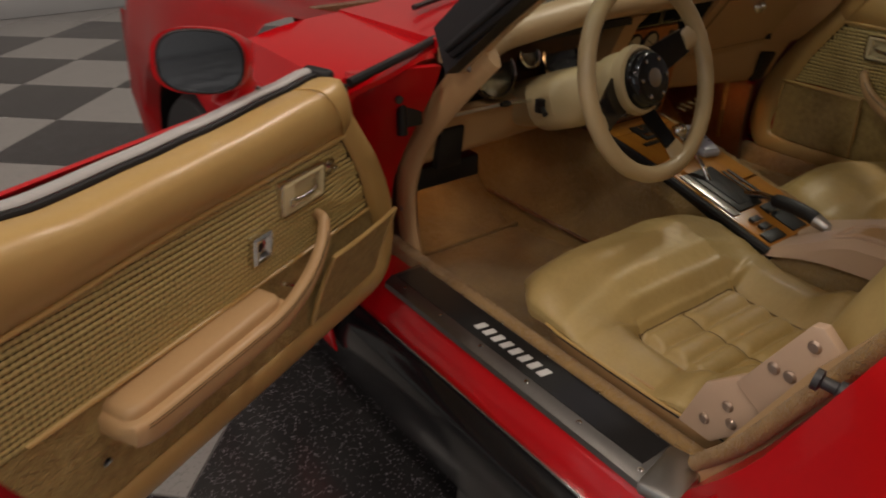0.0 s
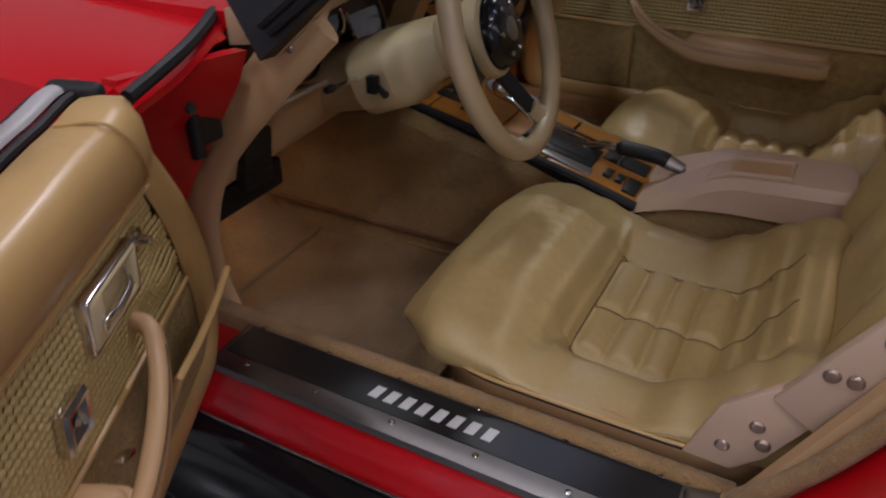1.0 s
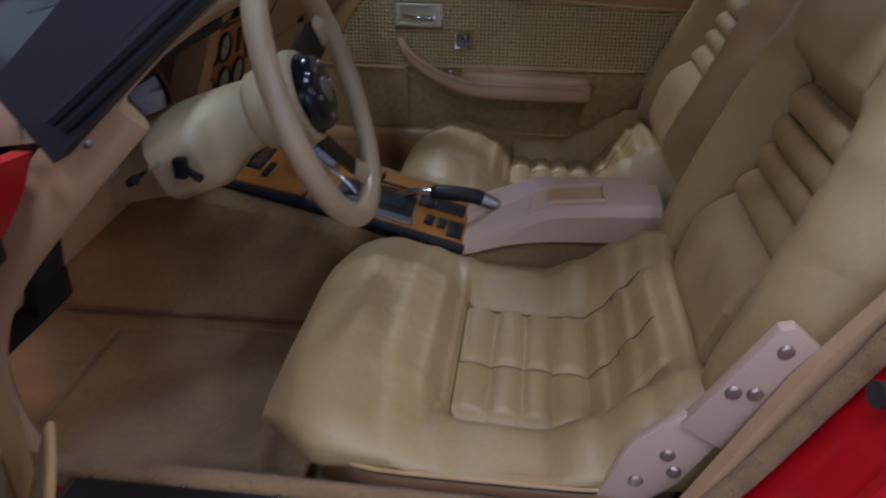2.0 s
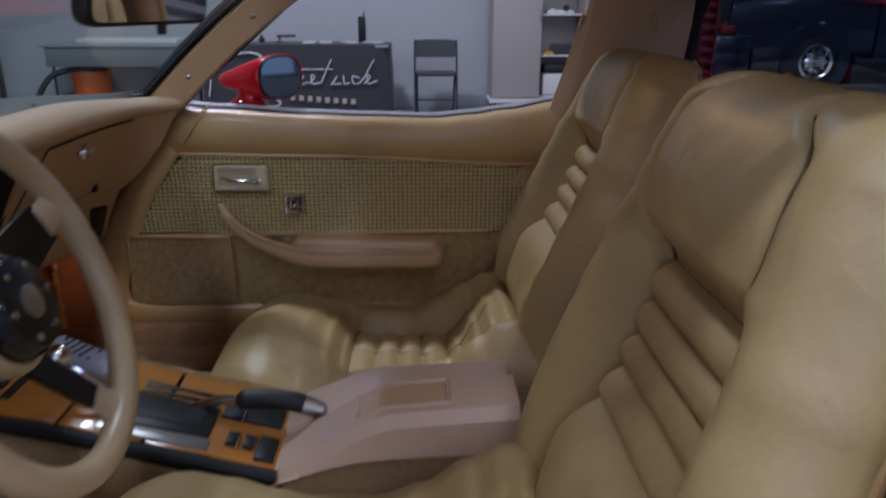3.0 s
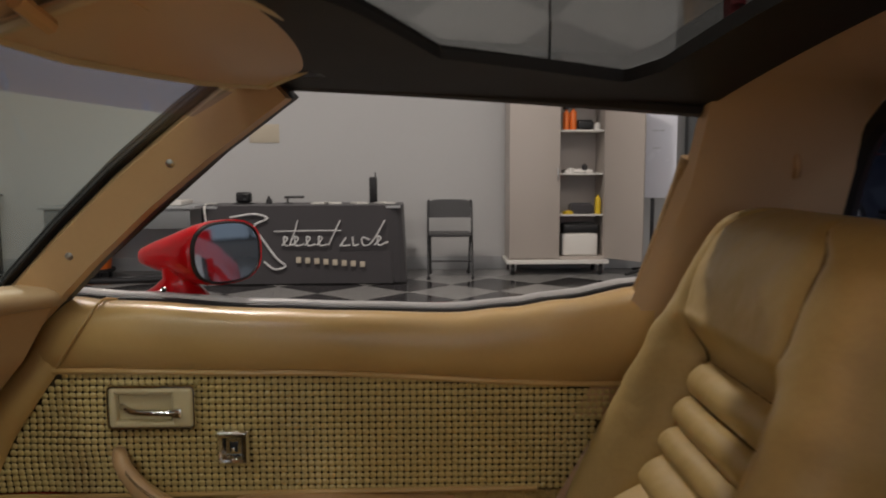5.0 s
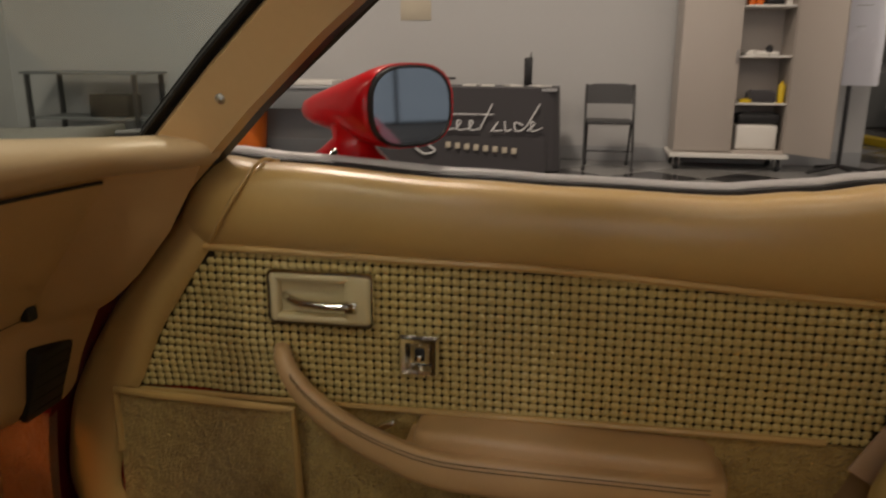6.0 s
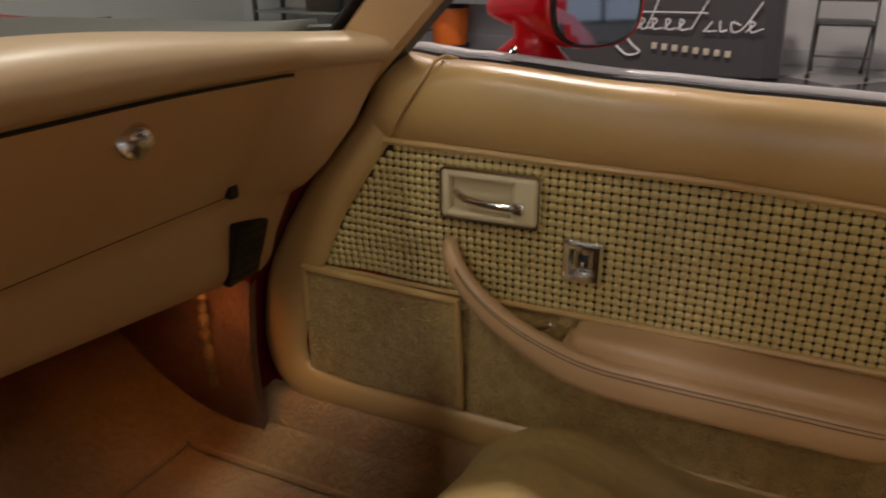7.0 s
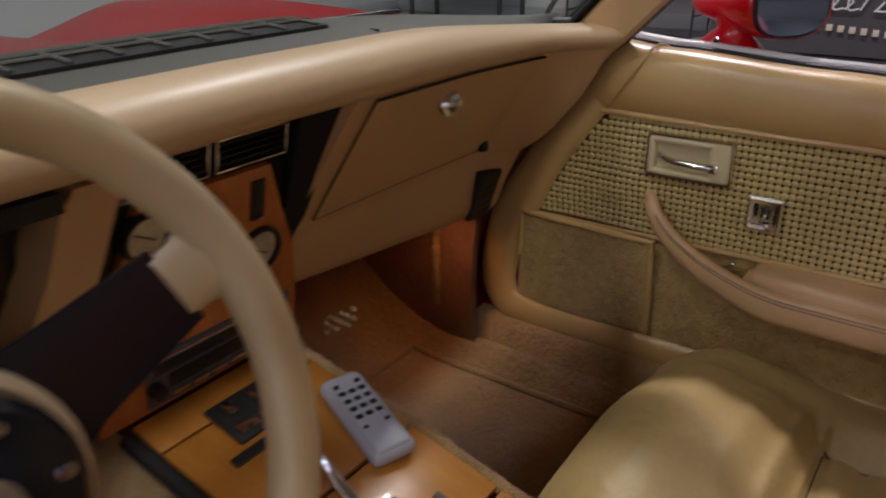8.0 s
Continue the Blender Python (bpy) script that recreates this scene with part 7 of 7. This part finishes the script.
t = thing("wall_socket", "double grey power outlet on a wall conduit", "outlet", (WALL_X - 0.03, -1.56, 2.17))
for dy in (-0.065, 0.065):
    part("cover", box((WALL_X - 0.015, -1.56 + dy, 2.17), (0.03, 0.10, 0.18), 0.006), GREY_PLASTIC, t)
    part("plug", box((WALL_X - 0.035, -1.56 + dy, 2.16), (0.02, 0.05, 0.05), 0.006), PAPER, t)
part("conduit", tube([(WALL_X - 0.015, -1.56, 1.9), (WALL_X - 0.015, -1.56, 6.0)], 0.014, 8), DARK_METAL, t)
t = thing("wall_notice", "small cream notice fixed to the wall", "notice", (WALL_X - 0.01, 1.41, 1.44))
part("sheet", box((WALL_X - 0.004, 1.41, 1.44), (0.006, 0.31, 0.19), 0.001), CREAM_PRINT, t)

# ---- whiteboard on a stand ----
t = thing("flip_chart_board", "white presentation board on a black stand", "whiteboard", (6.98, -2.52, 0))
RB = Matrix.Rotation(radians(-20), 3, "Z")
part("board", box((6.93, -2.56, 1.32), (0.03, 0.36, 1.10), 0.004, 2, RB), BOARD_WHITE, t, "white writing surface")
part("top_rail", box((6.93, -2.56, 1.88), (0.06, 0.40, 0.03), 0.006, 2, RB), BLACK, t)
part("pole", tube([(6.96, -2.53, 0.06), (6.96, -2.53, 0.80)], 0.02, 10), DARK_METAL, t)
for a in (20, 110, 200, 290):
    part("foot", tube([(6.96, -2.53, 0.07), (6.96 + 0.30 * math.cos(radians(a)), -2.53 + 0.30 * math.sin(radians(a)), 0.02)], 0.016, 8), DARK_METAL, t)
for k in range(3):
    part("pen_line", box((6.913, -2.565 + 0.01 * k, 1.60 - 0.17 * k), (0.002, 0.16 - 0.04 * k, 0.006), 0, 1, RB), GREY_PLASTIC, t)

# ---- workshop beyond ----
t = thing("bollard", "yellow steel safety bollard", "bollard", (10.5, -4.39, 0))
part("post", lathe([(0, 0), (0.065, 0), (0.065, 1.08), (0.05, 1.12), (0, 1.14)], (10.5, -4.39, 0), (0, 0, 1), 20), YELLOW, t)
part("flange", lathe([(0, 0), (0.11, 0), (0.11, 0.012), (0, 0.013)], (10.5, -4.39, 0), (0, 0, 1), 20), YELLOW, t)
t = thing("wheel_stop", "yellow painted floor barrier", "floor barrier", (8.9, -3.8, 0))
part("block", box((8.9, -3.80, 0.05), (3.2, 0.16, 0.10), 0.025, 2, Matrix.Rotation(radians(-169), 3, "Z")), YELLOW, t)
t = thing("lift_post", "dark red steel car lift column", "lift column", (8.9, -4.06, 0))
part("column", merge(span(8.80, 9.0, -4.16, -4.145, 0, 4.0), span(8.80, 9.0, -3.975, -3.96, 0, 4.0), span(8.985, 9.0, -4.16, -3.96, 0, 4.0)), POST_RED, t, "red steel channel", smooth=False)
for k in range(26):
    part("rung", span(8.83, 8.86, -4.145, -3.975, 0.25 + 0.14 * k, 0.31 + 0.14 * k, 0.004), POST_RED, t)
part("foot", span(8.65, 9.15, -4.3, -3.8, 0, 0.02), POST_RED, t)
t = thing("electrical_cabinet", "grey steel electrical cabinet on the floor", "electrical cabinet", (11.9, -4.7, 0))
part("body", span(11.7, 12.15, -4.98, -4.35, 0.03, 0.80, 0.012), GREY_METAL, t)
part("plinth", span(11.72, 12.15, -4.96, -4.37, 0.0, 0.03), DARK_METAL, t)
part("notice", span(11.692, 11.698, -4.80, -4.62, 0.30, 0.55), PAPER, t, "pale notice")
for y0, y1, z0, z1 in ((-5.05, -4.62, 0.95, 1.95), (-5.60, -5.30, 1.15, 1.75)):
    t = thing("breaker_panel", "grey steel breaker panel on the wall", "breaker panel", (FAR_X - 0.05, (y0 + y1) / 2, z0))
    part("case", span(FAR_X - 0.16, FAR_X - 0.002, y0, y1, z0, z1, 0.01), GREY_METAL, t)
    part("door", span(FAR_X - 0.175, FAR_X - 0.161, y0 + 0.03, y1 - 0.03, z0 + 0.04, z1 - 0.04, 0.004), GREY_METAL, t)
    part("latch", span(FAR_X - 0.19, FAR_X - 0.175, y0 + 0.05, y0 + 0.08, (z0 + z1) / 2 - 0.04, (z0 + z1) / 2 + 0.04, 0.003), DARK_METAL, t)
for k, (x, y, w, h, mt, lab) in enumerate(((9.6, -4.62, 0.5, 0.72, NAVY, "dark blue tool chest"), (9.7, -5.15, 0.4, 0.55, DARK_METAL, "dark workshop trolley"))):
    t = thing("tool_trolley", lab + " in the workshop", "tool trolley", (x, y, 0))
    part("body", span(x - 0.25, x + 0.25, y - w / 2, y + w / 2, 0.10, h, 0.012), mt, t)
    for q in range(3):
        part("drawer", span(x - 0.262, x - 0.251, y - w / 2 + 0.02, y + w / 2 - 0.02, 0.15 + q * (h - 0.2) / 3, 0.13 + (q + 1) * (h - 0.2) / 3, 0.004), mt, t)
    for dy in (-w / 2 + 0.06, w / 2 - 0.06):
        part("wheel", lathe([(0, -0.02), (0.05, -0.02), (0.05, 0.02), (0, 0.02)], (x - 0.18, y + dy, 0.05), (0, 1, 0), 14), RUBBER, t)
        part("wheel", lathe([(0, -0.02), (0.05, -0.02), (0.05, 0.02), (0, 0.02)], (x + 0.18, y + dy, 0.05), (0, 1, 0), 14), RUBBER, t)
t = thing("hand_tool", "red power tool lying on the tool chest", "power tool", (9.6, -4.60, 0.72))
part("body", box((9.6, -4.60, 0.79), (0.16, 0.22, 0.13), 0.04, 3), POST_RED, t)
part("grip", box((9.6, -4.72, 0.76), (0.05, 0.06, 0.08), 0.02, 3), BLACK, t)

# ---- orange vacuum with hose ----
t = thing("shop_vacuum", "orange drum shop vacuum with black hose", "vacuum", (7.10, 3.10, 0))
part("drum", lathe([(0, 0.08), (0.17, 0.08), (0.175, 0.10), (0.20, 0.40), (0.20, 0.44), (0, 0.44)], (7.10, 3.10, 0), (0, 0, 1), 28), ORANGE, t, "orange plastic drum")
part("head", lathe([(0, 0.44), (0.20, 0.44), (0.19, 0.50), (0.13, 0.57), (0, 0.58)], (7.10, 3.10, 0), (0, 0, 1), 28), BLACK, t, "black motor head")
part("dolly", lathe([(0, 0.05), (0.21, 0.05), (0.21, 0.08), (0, 0.081)], (7.10, 3.10, 0), (0, 0, 1), 28), BLACK, t)
for a in range(4):
    part("caster", lathe([(0, -0.012), (0.026, -0.012), (0.026, 0.012), (0, 0.012)], (7.10 + 0.17 * math.cos(a * 1.57 + 0.78), 3.10 + 0.17 * math.sin(a * 1.57 + 0.78), 0.026), (0, 1, 0), 12), RUBBER, t)
part("hose", tube(spline([(6.95, 3.12, 0.48), (6.72, 3.35, 0.40), (6.55, 3.45, 0.10), (6.50, 3.2, 0.04), (6.52, 2.7, 0.035), (6.6, 2.2, 0.035), (6.5, 1.95, 0.035)], 10), 0.028, 10), RUBBER, t, "ribbed black hose")
t = thing("work_table", "grey workbench frame with small tools far along the wall", "workbench", (7.0, 4.6, 0))
part("top", span(6.75, 7.35, 4.1, 5.4, 0.80, 0.83, 0.005), GREY_METAL, t)
for x in (6.8, 7.3):
    for y in (4.15, 5.35):
        part("leg", span(x - 0.02, x + 0.02, y - 0.02, y + 0.02, 0, 0.80), DARK_METAL, t)
part("shelf", span(6.78, 7.32, 4.15, 5.35, 0.35, 0.37), GREY_METAL, t)
t = thing("tool_box", "black tool box on the workbench shelf", "tool box", (7.0, 4.5, 0.37))
part("body", span(6.9, 7.15, 4.3, 4.75, 0.372, 0.60, 0.015), BLACK, t)
part("handle", tube([(7.02, 4.42, 0.60), (7.02, 4.44, 0.64), (7.02, 4.61, 0.64), (7.02, 4.63, 0.60)], 0.009, 8), STEEL, t)

# ---- pickup truck parked beyond ----
tr = thing("pickup_truck", "old dark navy pickup truck parked in the workshop", "truck", (10.9, -8.0, 0))


def truck_ring(y, x0, x1, z0, z1, r=0.08):
    return [(x0, y, z0), (x0, y, z1 - r), (x0 + r * 0.35, y, z1 - r * 0.3), (x0 + r, y, z1), (x1 - r, y, z1), (x1 - r * 0.35, y, z1 - r * 0.3), (x1, y, z1 - r), (x1, y, z0)]


part("bed", loft([truck_ring(y, 10.74, 12.0, 0.48, z) for y, z in ((-5.45, 1.10), (-5.5, 1.20), (-6.6, 1.22), (-7.55, 1.22))]), NAVY, tr, "navy load bed", angle=30)
part("cab_body", loft([truck_ring(y, 10.70, 12.04, 0.40, 1.24) for y in (-7.57, -8.2, -9.0)]), NAVY, tr, "navy cab", angle=30)
part("bonnet", loft([truck_ring(y, 10.76, 11.98, 0.45, z) for y, z in ((-9.0, 1.26), (-9.8, 1.22), (-10.3, 1.12))]), NAVY, tr, "navy bonnet", angle=30)
part("cab_roof", loft([[(10.84, y, 1.26), (10.92, y, z), (11.82, y, z), (11.90, y, 1.26)] for y, z in ((-7.6, 1.70), (-7.75, 1.86), (-8.6, 1.86), (-8.95, 1.30))]), NAVY, tr, "navy cab roof", angle=30)
part("side_window", span(10.86, 10.875, -7.85, -8.55, 1.32, 1.70, 0.02), DARKGLASS, tr, "dark side window")
part("wing", lathe([(0.30, 0), (0.50, 0), (0.52, 0.03), (0.50, 0.12), (0.30, 0.12)], (10.66, -6.71, 0.38), (1, 0, 0), 32), NAVY, tr, "bulging rear wing")
part("running_board", span(10.66, 10.80, -7.3, -9.1, 0.34, 0.40, 0.01), DARK_METAL, tr)
part("bumper", span(10.72, 12.0, -5.36, -5.44, 0.45, 0.60, 0.02), CHROME, tr, "chrome bumper")
part("tail_lamp", lathe([(0, 0), (0.05, 0), (0.045, 0.03), (0, 0.035)], (10.80, -5.44, 0.85), (0, 1, 0), 16), POST_RED, tr)
for y in (-6.71, -9.55):
    w = part("wheel", lathe([(0, -0.10), (0.30, -0.10), (0.355, -0.07), (0.36, 0.0), (0.355, 0.07), (0.30, 0.10), (0.0, 0.09)], (10.74, y, 0.36), (-1, 0, 0), 36), RUBBER, tr, "black tyre")
    part("hubcap", lathe([(0.25, 0.09), (0.245, 0.108), (0.21, 0.10), (0.17, 0.085), (0.10, 0.115), (0.05, 0.12), (0, 0.122)], (10.74, y, 0.36), (-1, 0, 0), 36), CHROME, w, "bright chrome wheel")
    for k in range(10):
        a = k * math.pi / 5
        part("spoke", box((10.64, y + 0.14 * math.cos(a), 0.36 + 0.14 * math.sin(a)), (0.02, 0.10, 0.03), 0.006, 1, Matrix.Rotation(a, 3, "X")), CHROME, w)
tr.location = (-1.1 + 10.9, 0.81 - 8.0, 0)
t = thing("parked_car", "red car standing on a lift behind the truck", "car", (11.6, -9.4, 0))
part("body", loft([truck_ring(y, 11.15, 12.15, 1.38, z, 0.15) for y, z in ((-7.2, 1.58), (-7.6, 1.68), (-8.6, 1.84), (-10.0, 1.86), (-11.2, 1.70))]), RED, t, "red body")
part("lift_leg", merge(span(11.2, 11.3, -7.4, -7.3, 0, 1.38), span(11.2, 11.3, -10.9, -10.8, 0, 1.38)), POST_RED, t)
t = thing("lift_post", "dark steel lift column behind the truck", "lift column", (10.3, -5.2, 0))
part("column", span(10.25, 10.40, -5.30, -5.12, 0, 3.2, 0.01), DARK_METAL, t)
part("foot", span(10.1, 10.55, -5.45, -5.0, 0, 0.02), DARK_METAL, t)
part("carriage", span(10.22, 10.43, -5.33, -5.09, 1.0, 1.5, 0.01), GREY_METAL, t)
